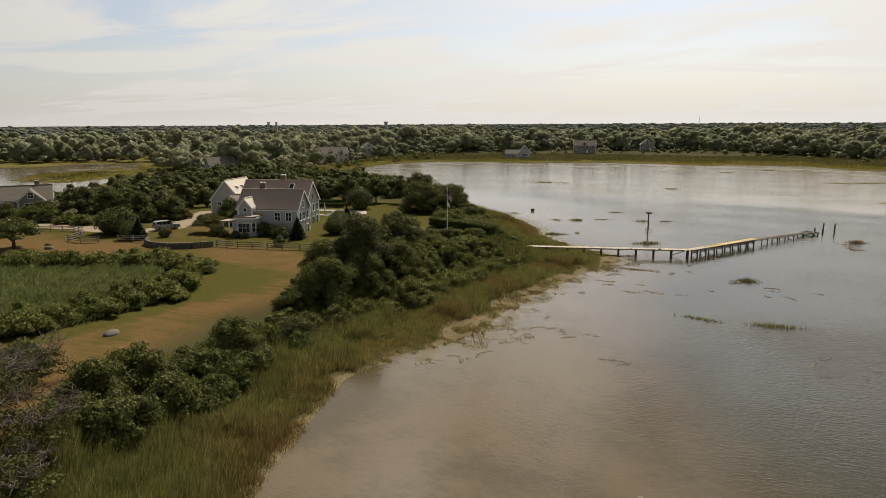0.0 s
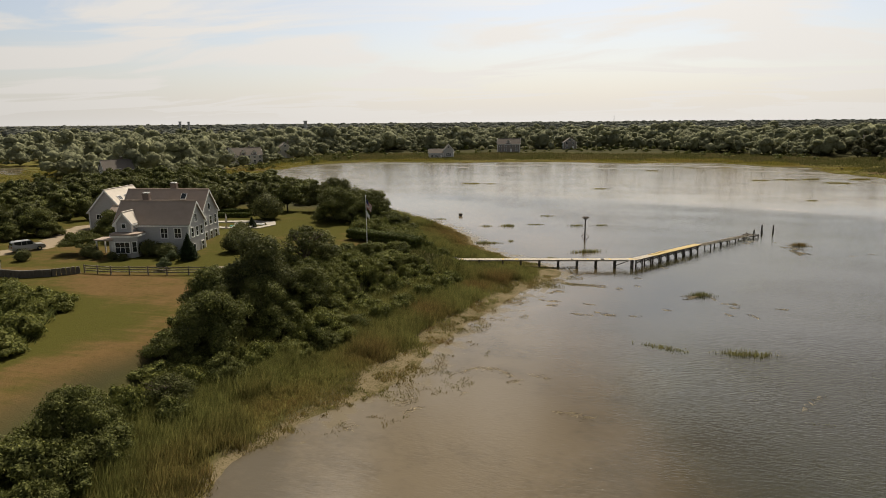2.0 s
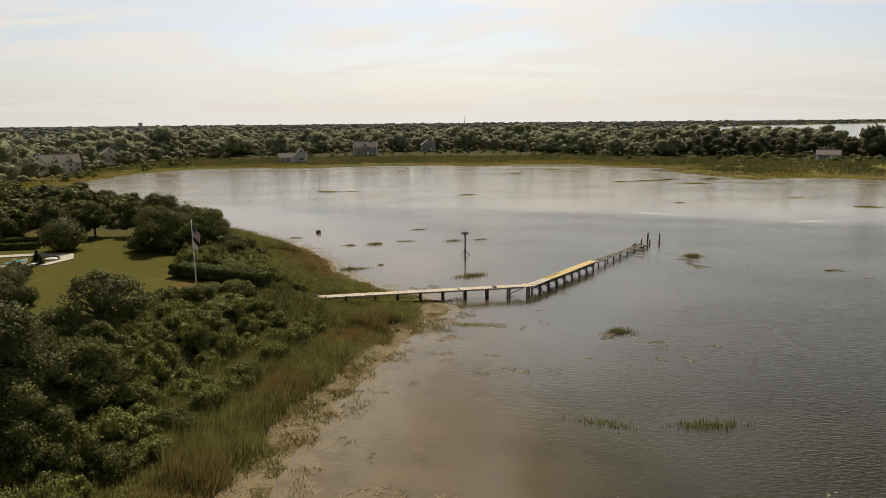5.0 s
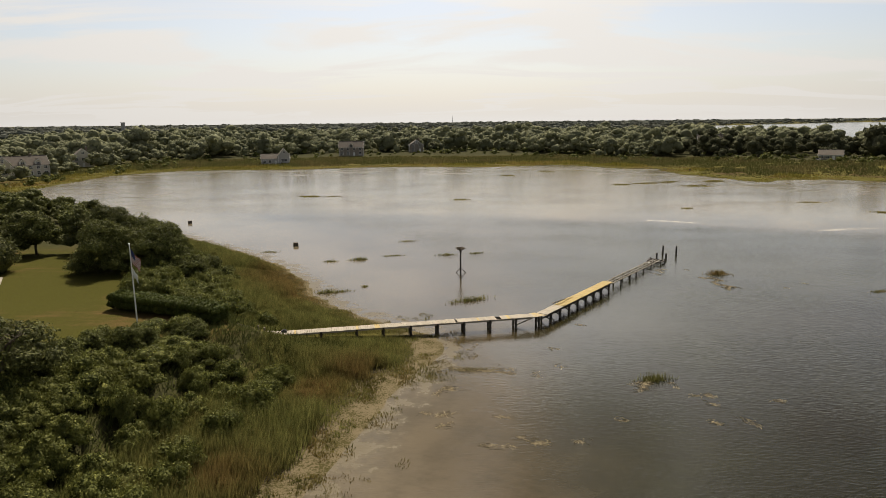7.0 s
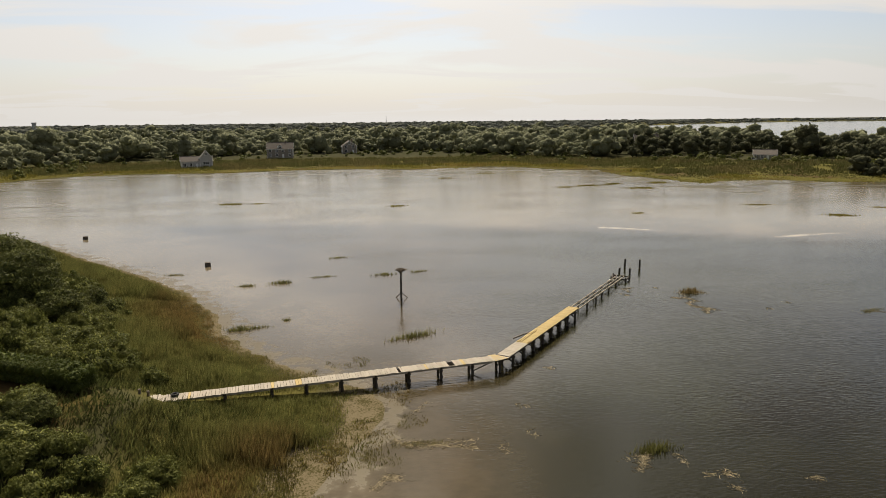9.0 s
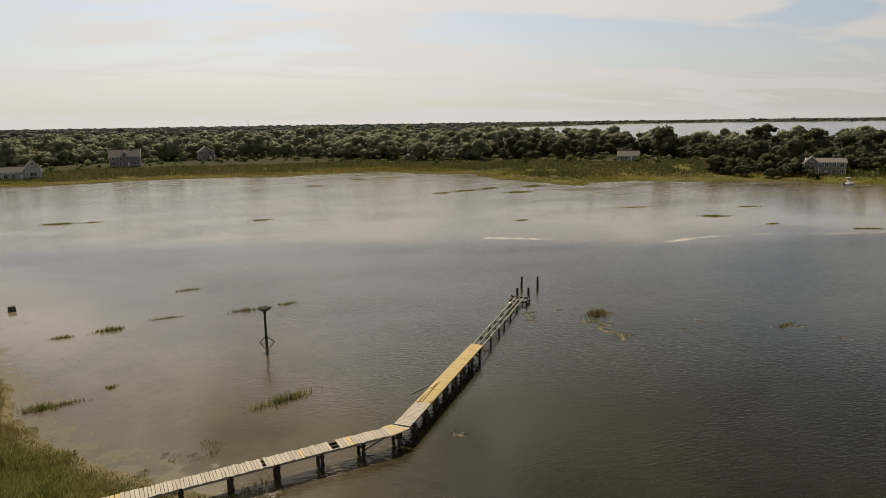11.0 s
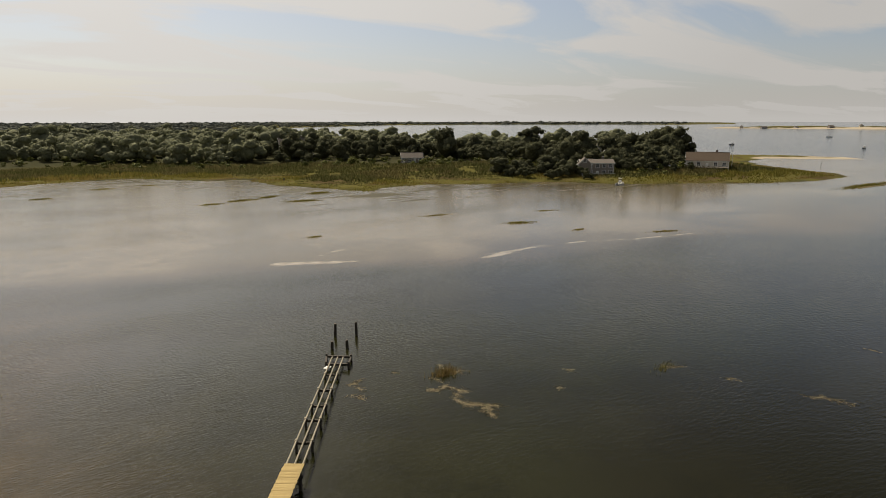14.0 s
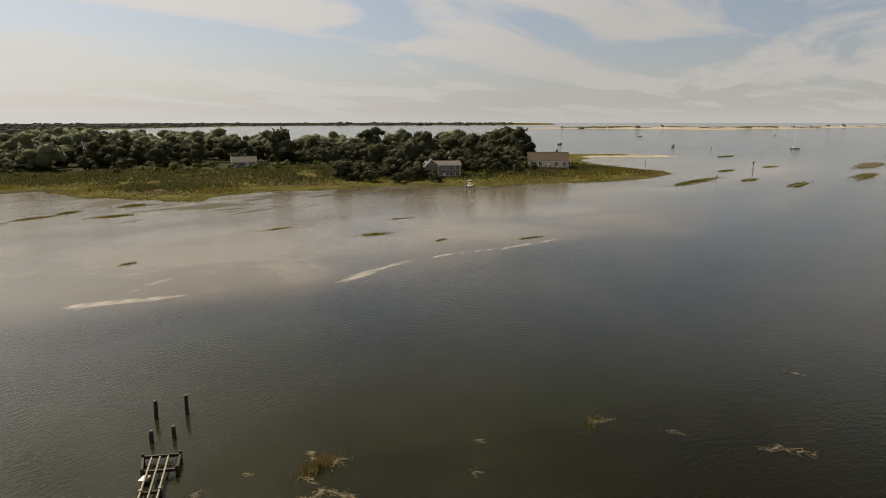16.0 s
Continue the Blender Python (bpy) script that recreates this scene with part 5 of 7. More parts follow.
# single plants of the bluff and the yard: plant, x, y, scale
for ob, x, y, s in (
        (scrub, -37.0, -98.0, 0.95), (scrub, -42.0, -98.5, 1.05), (scrub, -40.0, -93.5, 1.0), (scrub, -45.0, -93.0, 1.1), (scrub, -36.0, -102.5, 0.9), (shrubs[0], -50.5, -87.0, 0.8), (scrub, -47.5, -88.0, 0.9), (scrub, -49.0, -95.0, 1.0),
        (shrubs[2], -42.6, -87.0, 0.95), (shrubs[0], -42.0, -82.5, 1.0), (shrubs[1], -41.0, -77.5, 0.95), (bigs[0], -40.2, -72.6, 0.74), (shrubs[1], -37.6, -73.6, 0.75), (shrubs[0], -38.2, -77.6, 0.95), (shrubs[2], -38.0, -83.0, 1.0), (shrubs[1], -38.6, -88.4, 1.0), (shrubs[0], -36.4, -80.4, 0.7), (windy, -38.8, -64.6, 0.5), (shrubs[0], -36.6, -67.0, 0.6),
        (bigs[0], -40.8, -54.8, 0.84), (shrubs[0], -37.5, -59.0, 0.75),
        (big_tree, -41.0, -44.5, 0.95), (bigs[1], -44.5, -48.5, 0.8), (bigs[0], -38.8, -48.0, 0.75), (bigs[1], -37.6, -41.0, 0.75), (shrubs[2], -37.2, -49.0, 0.75), (shrubs[1], -37.0, -41.0, 0.8), (windy, -44.2, -27.0, 1.0), (shrubs[0], -41.0, -33.5, 0.85),
        (shrubs[2], -46.5, -36.0, 0.8), (shrubs[1], -47.5, -31.0, 0.6), (bigs[0], -57.0, 15.5, 1.1), (bigs[1], -50.5, 17.0, 1.0), (big_tree, -60.5, 23.0, 0.95), (mids[0], -53.5, 24.0, 0.9),
        (shrubs[1], -46.0, 14.0, 1.0), (shrubs[2], -45.5, 22.0, 0.9), (mids[1], -67.5, 30.0, 1.0), (mids[2], -74.5, 27.0, 0.95), (mids[3], -81.0, 24.0, 1.0), (bigs[1], -68.5, 41.0, 0.9), (mids[0], -62.0, 36.5, 0.9),
        (mids[3], -88.0, 20.5, 0.85), (bigs[0], -66.5, 49.5, 0.75), (clipped, -60.2, -18.6, 1.25), (fir, -63.6, -25.6, 0.85), (pale, -62.9, -32.0, 1.0), (clipped, -72.4, 14.0, 2.0), (clipped, -57.6, -18.0, 0.9), (pale, -57.0, -20.8, 0.8),
        (clipped, -97.5, -32.0, 1.9), (clipped, -100.5, -31.5, 1.6), (fir, -90.0, -35.0, 0.85), (clipped, -91.8, -35.0, 1.2), (apple, -83.2, -24.5, 0.72), (apple, -103.0, -48.5, 1.05), (clipped, -69.5, -24.0, 0.85), (clipped, -71.7, -24.0, 0.95),
        (clipped, -67.5, -25.2, 0.9), (pale, -66.0, -26.2, 0.85), (clipped, -75.0, -27.8, 0.5), (clipped, -77.5, -27.8, 0.55), (clipped, -79.8, -27.0, 0.8), (clipped, -73.0, -27.9, 0.45), (shrubs[0], -84.5, -14.5, 0.95), (bigs[1], -89.0, -11.0, 0.75),
        (clipped, -63.5, -12.0, 1.1), (clipped, -65.2, -9.0, 1.0), (clipped, -66.5, -5.8, 1.0), (pale, -62.0, -14.6, 1.0), (fir, -69.8, 3.2, 0.5), (clipped, -87.5, -31.5, 0.7), (shrubs[2], -101.0, -12.5, 0.7), (shrubs[0], -105.0, -17.0, 0.8),
        (vines[0], -104.0, -24.5, 0.8), (vines[1], -109.0, -24.0, 0.9), (vines[2], -114.0, -25.0, 1.0), (mids[1], -110.0, -16.0, 0.9), (mids[2], -117.0, -15.0, 1.0), (mids[0], -104.5, -12.5, 0.8), (mids[3], -99.0, -1.0, 0.9), (mids[1], -125.0, -17.0, 1.0), (vines[1], -119.0, -25.0, 1.0), (shrubs[0], -125.0, -24.0, 0.9), (shrubs[2], -140.0, -23.0, 0.9), (shrubs[1], -134.0, -18.5, 1.0), (mids[2], -129.0, -11.0, 0.8), (shrubs[0], -146.0, -24.0, 0.8), (shrubs[1], -131.0, -24.0, 0.9)):
    sow(ob, x, y, s)

LAWN_EDGE = [(-42, -115), (-43, -90), (-45, -81), (-43.2, -74), (-41.2, -66), (-43.6, -57), (-48.5, -41), (-48.5, -33), (-46, -24), (-42.5, -12), (-42, -8), (-49, 6), (-56, 22), (-72, 50), (-90, 80)]


def scatter(n, x0, x1, y0, y1, gap, ok, seed):
    """Random points in a box, a gap apart, where ok holds."""
    r = np.random.default_rng(seed)
    xs, ys = r.uniform(x0, x1, n), r.uniform(y0, y1, n)
    good = ok(xs, ys)
    pts, cells = [], {}
    for x, y in zip(xs[good].tolist(), ys[good].tolist()):
        c = (int(x // gap), int(y // gap))
        if any((x - a) ** 2 + (y - b) ** 2 < gap * gap for i in (-1, 0, 1) for j in (-1, 0, 1) for a, b in cells.get((c[0] + i, c[1] + j), ())):
            continue
        pts.append((x, y))
        cells.setdefault(c, []).append((x, y))
    return pts


def east_of_lawn(x, y):
    return x > np.interp(y, [p[1] for p in LAWN_EDGE], [p[0] for p in LAWN_EDGE])


def on_bluff(x, y):
    d = land_depth(x, y)
    clear = ((np.abs(y + 5.4 - 0.2 * (x + 31)) > 3.4) | (x < -35.5)) & (along([(-47.0, -2.6), (-41.0, -5.0), (-35.0, -7.4), (-32.6, -8.6)], x, y) > 3.4)
    return (d > 10.5 - 2.6 * ss(y, -52, -44) * ss(y, -14, -22)) & east_of_lawn(x, y) & clear & ~((x > -34.5) & (y > -16) & (y < -2)) & ~((x > -50) & (x < -40) & (y > -13) & (y < -5.5))


for k, (x, y) in enumerate(scatter(16000, -80, -24, -108, 70, 2.45, on_bluff, 3)):
    if y < -87 and x < -34.5:
        continue
    if k % 9 == 4:
        sow(shrubs[k % 3], x, y, rng.uniform(0.5, 0.75))
    elif y < -52:
        sow(close[k % 3], x, y, rng.uniform(0.6, 0.9), sz=rng.uniform(0.65, 1.35))
    else:
        sow((close if y < 20 else vines)[k % 3], x, y, rng.uniform(0.58, 0.92), sz=rng.uniform(0.65, 1.25) * (0.75 if -22 < y < -6 else 1.0))

# bramble field: mounds round its rim, weeds within
def on_rim(x, y):
    d = depth_in(BRAMBLE, x, y)
    return (d > 1.2) & (d < 5.0)


for k, (x, y) in enumerate(scatter(3000, -112, -50, -98, -42, 2.5, on_rim, 5)):
    sow(vines[k % 3], x, y, rng.uniform(0.7, 1.0), sz=rng.uniform(0.75, 1.15))

# woods behind the house
WOODS = [(-104, 8), (-92, 24), (-84, 30), (-72, 50), (-92, 78), (-128, 108), (-156, 122), (-186, 122), (-212, 48), (-236, 12), (-236, -18), (-158, -4), (-140, 2), (-128, -14), (-108, -10)]


def in_woods(x, y):
    return inside(WOODS, x, y) & (land_depth(x, y) > 3) & (np.hypot(x + 147, y + 10) > 11) & (np.hypot(x + 200, y - 122) > 12)


for k, (x, y) in enumerate(scatter(2600, -240, -70, -20, 125, 6.0, in_woods, 7)):
    low = 0.46 if y + 122 < -0.92 * x else 1.0
    sow(woods[k % 4], x, y, rng.uniform(0.7, 1.05) * (0.7 if low < 1 else 1), sz=rng.uniform(0.65, 1.0) * low)

# clipped hedge by the flagpole, hedges by the pool


def hedge(pts, w, h, label, mat, seed):
    blobs = []
    for (xa, ya), (xb, yb) in zip(pts, pts[1:]):
        n = max(2, int(math.hypot(xb - xa, yb - ya) / 0.9))
        for k in range(n):
            x, y = xa + (xb - xa) * k / n, ya + (yb - ya) * k / n
            z = zat(x, y)
            for s in (-0.33, 0.0, 0.33):
                for u in (0.34, 0.72):
                    blobs.append((x + s * w * 0.3, y + s * w, z + h * u, 0.68, w * 0.27, h * 0.31))
    z0 = min(b[2] for b in blobs) - 1.0
    blobs = [(x, y, z - z0, a, b, c) for x, y, z, a, b, c in blobs]
    me = join_mesh("hedge", *crown_arrays(blobs, int(130 * len(blobs)), 0.11, seed, 0.92, loft=0.4))
    me.materials.append(mat)
    ob = thing("hedge", label, "hedge", pose(0, 0, z0))
    part("crown", me, None, ob)


hedge([(-47.0, -2.6), (-41.0, -5.0), (-35.0, -7.4), (-32.6, -8.6)], 2.2, 1.9, "long clipped green hedge beside the flagpole lawn", M["leaf_clip"], 150)
hedge([(-93, 17.0), (-84, 18.5), (-76, 19.5)], 1.4, 1.3, "low clipped hedge behind the pool", M["leaf_clip"], 151)
hedge([(-90, 13.6), (-83, 14.6), (-77, 15.6)], 1.2, 1.0, "low clipped hedge behind the pool", M["leaf_clip"], 152)

for ob in SEEDPLANTS:
    for o in (*ob.children_recursive, ob):
        bpy.data.objects.remove(o)


# ---- grasses ----
def blades(name, label, category, X, Y, Z, H, tint, mat, per=3, width=0.07, lean=0.3, spread=0.22, seed=1, kind="stuff", group="", m=None):
    r = np.random.default_rng(seed)
    n = len(X) * per
    bx, by = np.repeat(X, per) + r.normal(0, spread, n), np.repeat(Y, per) + r.normal(0, spread, n)
    bz, h = np.repeat(Z, per) - 0.05, np.repeat(H, per) * r.uniform(0.6, 1.15, n)
    a, w = r.uniform(0, 2 * np.pi, n), width * r.uniform(0.6, 1.3, n)
    la = r.normal(0.6, 1.4, n)
    lx, ly = lean * h * r.uniform(0.1, 1, n) * np.cos(la), lean * h * r.uniform(0.1, 1, n) * np.sin(la)
    V = np.stack([np.stack([bx - np.cos(a) * w, by - np.sin(a) * w, bz], 1), np.stack([bx + np.cos(a) * w, by + np.sin(a) * w, bz], 1), np.stack([bx + lx, by + ly, bz + h], 1)], 1).reshape(-1, 3)
    me = poly_mesh(name, V, np.arange(3 * n).reshape(n, 3))
    attribute(me, "tint", np.repeat(np.clip(np.repeat(tint, per) + r.normal(0, 0.12, n), 0, 1), 3))
    me.materials.append(mat)
    return thing(name, label, category, m, group, kind, data=me)


gr = np.random.default_rng(21)
RUST = [(-33, 21, 4), (-37, 27, 5), (-30, 16, 5), (-19, -14, 3), (-22, -18.5, 2.5), (-25.5, -34, 3), (-26.5, -49, 4), (-30, -61, 4), (-29, -85, 4)]
X, Y = gr.uniform(-80, -7, 460000), gr.uniform(-112, 74, 460000)
D = land_depth(X, Y)
patchy = fnoise(X, Y, 4.5, 41)
bare = ss(Y, -66, -52) * ss(Y, 0, -6) * ss(D, 8, 4)
keep = (D > np.where(Y < -66, -0.5, 0.4)) & (D < 15.5) & (patchy + 0.12 * D > 0.42 + 0.38 * bare)
keep &= (np.abs(Y + 5.35 - 0.21 * (X + 30)) > 0.85) | (X > -12)
keep &= ~((D > 12.5) & (patchy < 0.55)) & (np.hypot(X + 30.2, Y + 6.0) > 2.6)
X, Y, D = X[keep], Y[keep], D[keep]
tall = fnoise(X, Y, 9, 44)
H = (0.75 + 0.55 * fnoise(X, Y, 1.3, 46)) * (0.3 + 0.4 * ss(D, 1.0, 5.0) + 1.15 * np.where(Y < -66, ss(D, -0.2, 1.0), ss(D, 1.5, 3.5)) * ss(tall, np.where(Y < -66, 0.30, 0.46), np.where(Y < -66, 0.45, 0.53)) * (0.5 + tall) * ss(np.abs(Y + 6), 3, 6))
rust = sum(np.exp(-((X - qx) ** 2 + (Y - qy) ** 2) / q ** 2) for qx, qy, q in RUST)
T = np.clip(0.9 * rust + 0.14 * ss(Y, -52, -40) + 0.55 * ss(fnoise(X, Y, 15, 47), 0.50, 0.70) + 0.25 * ss(D, 2.5, 0.3) - 0.05 + 0.5 * (fnoise(X, Y, 2.5, 49) - 0.5), 0, 1)
Z = height(X, Y)
blades("marsh_grass", "dense green and brown marsh grass along the shore", "marsh grass", X, Y, Z, H * 0.82, T, M["grass"], 4, 0.030, 0.6, 0.26, 22)

X, Y = gr.uniform(-34, -4, 120000), gr.uniform(-112, 8, 120000)
D = land_depth(X, Y)
keep = (D > -6.5) & (D < 3.0) & (fnoise(X, Y, 2.2, 51) > 0.50 + 0.026 * np.abs(D - 1)) & (Y > -67 + 3 * fnoise(X, Y, 4, 6))
X, Y = X[keep], Y[keep]
blades("shore_tufts", "scattered short tufts of grass in shore mud", "marsh grass", X, Y, np.maximum(height(X, Y), -0.1), gr.uniform(0.12, 0.36, len(X)), np.clip(fnoise(X, Y, 3, 53) * 1.5 - 0.2, 0, 1), M["grass"], 3, 0.05, 0.5, 0.14, 23)

X, Y = gr.uniform(-125, -54, 30000), gr.uniform(-100, -45, 30000)
keep = depth_in(BRAMBLE, X, Y) > 1.5
X, Y = X[keep], Y[keep]
blades("weeds", "tall green weeds and brambles filling an unmown field", "weeds", X, Y, height(X, Y), 0.5 + 0.8 * fnoise(X, Y, 3, 61), 0.25 * ss(fnoise(X, Y, 8, 62), 0.5, 0.7), M["weeds"], 5, 0.085, 1.5, 0.4, 24)

X, Y = gr.uniform(-80, -20, 80000), gr.uniform(-108, 66, 80000)
keep = on_bluff(X, Y) & (gr.uniform(0, 1, len(X)) < 0.8)
keep |= (X > -37) & (Y > -17) & (Y < -1.5) & (land_depth(X, Y) > 9) & ((np.abs(Y + 5.35 - 0.21 * (X + 30)) > 1.0) | (X < -31.8)) & (np.hypot(X + 30.2, Y + 6.0) > 2.6)
X, Y = X[keep], Y[keep]
blades("undergrowth", "green undergrowth between the shrubs of the bluff", "weeds", X, Y, height(X, Y), 0.4 + 0.7 * fnoise(X, Y, 3, 65), 0.3 * ss(fnoise(X, Y, 6, 66), 0.5, 0.7), M["under"], 3, 0.06, 1.2, 0.35, 26)

# clumps of marsh grass standing in the pond: x, y, length, width, turn, height
CLUMPS = [(8.9, -15.5, 2.4, 0.8, 10, 0.7), (2.4, -38.5, 3.2, 0.9, -20, 0.35), (10.3, -38.8, 3.6, 1.0, 5, 0.5), (-7.4, 12.2, 3.6, 0.7, 24, 0.75), (31.6, 26.5, 1.9, 1.1, 0, 0.8), 
          (13.4, -54.5, 1.6, 0.5, 0, 0.15), (-25.8, 39.3, 2.2, 0.8, 6, 0.65), (-30.6, 38.0, 1.7, 0.6, 6, 0.5), (-27.4, 17.0, 1.9, 0.8, 10, 0.7), (-25.4, 17.6, 2.4, 0.5, 12, 0.4), (-22.4, 20.3, 0.6, 0.4, 0, 0.4),
          (-20.1, 42.5, 3.0, 0.5, 8, 0.35), (-18.4, 56.8, 2.4, 0.5, 10, 0.4), (-10.5, 42.8, 2.4, 0.6, 8, 0.5), (-5.1, 44.2, 2.0, 0.5, 20, 0.4), (-43.5, 46.8, 2.4, 0.5, 0, 0.35), (-11.7, -14.0, 1.7, 1.1, 70, 0.3), (-8.0, -12.7, 3.6, 0.6, 4, 0.3),
          (49.6, 15.3, 2.4, 0.8, 10, 0.3), (-54.5, 138.0, 5.0, 1.4, 0, 0.4), (-47, 138, 3.0, 1.0, 5, 0.3), (-6.6, 126.0, 3.4, 1.2, 0, 0.35), (53.8, 101.7, 2.0, 0.8, 0, 0.35), (100.0, 90.6, 4.0, 1.6, -20, 0.4), (35, 232, 5, 1.6, 0, 0.4), (90, 176, 5, 2.0, 10, 0.6),
          (77.8, 159.6, 6.0, 2.2, -10, 0.4), (63, 171, 6.5, 1.5, 10, 0.4), (52.9, 167.3, 4.5, 1.2, 0, 0.4), (73, 175, 4.5, 1.2, 20, 0.5), (91.6, 112, 5.0, 0.9, -10, 0.3), (119.5, 102, 4.0, 0.9, -20, 0.3), (117, 63.3, 4.5, 0.9, -20, 0.3), (103.7, 75.9, 2.4, 0.7, 0, 0.3), (15.4, 211, 4, 1.2, 0, 0.4), (51, 236, 4.5, 1.4, 0, 0.3)]
for k, (x, y, l, w, a, h) in enumerate(CLUMPS):
    n = int(40 + 50 * l * w)
    u, v = gr.normal(0, 0.36, n) * l, gr.normal(0, 0.36, n) * w
    c, s = math.cos(radians(a)), math.sin(radians(a))
    X, Y = u * c - v * s, u * s + v * c
    far = math.hypot(x, y) > 90
    clump = thing("grass_clump", "clump of green marsh grass standing in shallow water", "grass clump", pose(x, y, 0), "grass clumps in the pond")
    made = blades("grass_blade", "", "", X, Y, np.full(n, -0.1), np.full(n, h + 0.1) * gr.uniform(0.5, 1.1, n), np.full(n, 0.95 if 29 < x < 33 else 0.45 if h < 0.32 else 0.2), M["grass_y"] if far else M["grass"], 3, 0.07 if far else 0.035, 0.35, 0.12, 100 + k)
    made.parent = clump

# floating weed and reed litter: drift lines in the pond and the count of strands along each
DRIFT = [
    (((32.6, 28.9), (31.9, 27.3), (32.1, 26.3), (33.4, 26.0)), 70),
    (((30.8, 26.4), (32.2, 26.6)), 20),
    (((30.2, 26.5), (30.1, 25.3)), 12),
    (((28.1, 24.7), (28.4, 24.2), (28.6, 23.7)), 20),
    (((28.8, 23.7), (29.9, 24.1), (30.2, 22.9), (30.5, 22.1)), 60),
    (((29.8, 22.5), (29.0, 21.2), (29.0, 19.9), (29.8, 19.3), (30.9, 18.3)), 100),
    (((29.1, 18.0), (30.2, 18.5), (29.4, 16.9)), 50),
    (((22.9, 29.4), (23.4, 29.4), (24.4, 30.0)), 26),
    (((23.0, 28.9), (23.5, 27.7)), 14),
    (((22.1, 27.5), (22.6, 26.1)), 16),
    (((27.5, 29.7), (28.0, 29.3)), 5),
    (((53.5, 3.7), (54.8, 2.7), (55.1, 0.6)), 40),
    (((49.6, 15.5), (51.2, 14.3)), 16),
    (((51.7, 10.5), (52.3, 9.4)), 10),
    (((71.2, 6.6), (71.0, 4.5)), 8),
    (((41.4, 20.8), (41.7, 19.9)), 6),
    (((37.8, 18.2), (38.0, 17.7)), 5),
    (((-10.2, -12.0), (-8.2, -13.1), (-6.5, -13.0), (-4.0, -13.6)), 110),
    (((-8.3, -7.3), (-7.6, -6.3), (-6.9, -5.3)), 16),
    (((6.8, -18.4), (7.7, -16.8), (8.7, -15.3)), 60),
    (((6.4, -16.7), (7.7, -16.2)), 12),
    (((12.1, -18.8), (13.0, -19.3)), 14),
    (((11.9, -20.7), (12.5, -21.0)), 8),
    (((17.9, -20.5), (18.7, -20.3)), 6),
    (((0.4, -6.5), (1.3, -6.9)), 8),
    (((-11.6, -18.7), (-10.7, -17.4), (-9.9, -17.1)), 40),
    (((4.8, 1.5), (5.8, 1.1)), 10),
    (((-12.5, -8.2), (-11.3, -7.3)), 16),
    (((-2.0, -13.2), (-1.6, -14.5)), 10),
    (((0.4, -11.2), (1.0, -12.4)), 8),
    (((10.2, -15.8), (10.6, -17.3)), 10),
    (((-10.2, -11.8), (-7.3, -12.7), (-3.9, -12.5)), 60),
    (((-12.5, -22.1), (-11.0, -22.8), (-10.0, -22.3)), 36),
    (((-11.2, -25.0), (-10.0, -24.1)), 20),
    (((-4.1, -27.3), (-2.7, -27.6)), 26),
    (((-6.3, -22.9), (-5.4, -23.2)), 12),
    (((-8.0, -27.9), (-5.3, -28.0)), 22),
    (((-0.7, -27.2), (0.1, -27.5)), 8),
    (((3.4, -23.7), (4.0, -23.9)), 8),
    (((12.6, -18.8), (11.2, -19.3)), 8),
    (((10.7, -23.8), (11.3, -24.5)), 12),
    (((13.6, -23.5), (14.4, -25.0)), 14),
    (((-5.0, -26.5), (-4.4, -26.9)), 6),
    (((7.3, -17.2), (8.3, -15.9)), 26),
    (((17.8, -20.0), (18.1, -20.2)), 5),
    (((-10.6, -16.7), (-9.9, -17.5)), 14),
    (((-17.5, -50.6), (-16.0, -48.6), (-14.0, -48.3), (-11.8, -50.0)), 60),
    (((-19.7, -60.0), (-19.0, -58.6)), 14),
    (((-15.9, -55.0), (-15.7, -54.7)), 4),
    (((-12.3, -51.5), (-11.5, -50.8)), 14),
    (((-10.5, -49.0), (-8.7, -49.9)), 12),
    (((-7.9, -56.6), (-4.4, -57.4)), 20),
    (((12.4, -52.4), (15.1, -48.1)), 10),
    (((-23.0, -62.4), (-23.2, -63.9)), 8),
    (((-20.9, -58.9), (-19.7, -57.0)), 12),
]


def litter(drift, name, label, mat, seed, width, wide, wander, thick):
    """Matted strands, thin bent ribbons that follow the drift lines."""
    r = random.Random(seed)
    bag = Bag()
    for line, n in drift:
        pts = [Vector((*p, 0)) for p in line]
        for k in range(int(n * thick)):
            i = r.randrange(len(pts) - 1)
            f = r.random()
            d = pts[i + 1] - pts[i]
            p = pts[i] + d * f + Vector((r.gauss(0, wide), r.gauss(0, wide), 0))
            a = math.atan2(d.y, d.x) + r.gauss(0, wander)
            l, w, curl = r.uniform(0.15, 0.75), width * r.uniform(0.5, 1.4), r.gauss(0, 0.5)
            left, right = [], []
            for j in range(5):
                t = a + curl * j
                side = Vector((-math.sin(t), math.cos(t), 0)) * w * (1 - abs(j - 2) * 0.3)
                left.append((*(p + side).xy, 0.012))
                right.append((*(p - side).xy, 0.012))
                p = p + Vector((math.cos(t), math.sin(t), 0)) * l / 4
            low = [(x, y, -0.02) for x, y, z in left + right]
            q = left + right + low
            bag.add(q, [(j, 5 + j, 6 + j, j + 1) for j in range(4)] + [(j, j + 1, 11 + j, 10 + j) for j in range(4)] + [(5 + j, 15 + j, 16 + j, 6 + j) for j in range(4)])
    thing(name, label, "weed", kind="stuff", data=bag, material=mat)


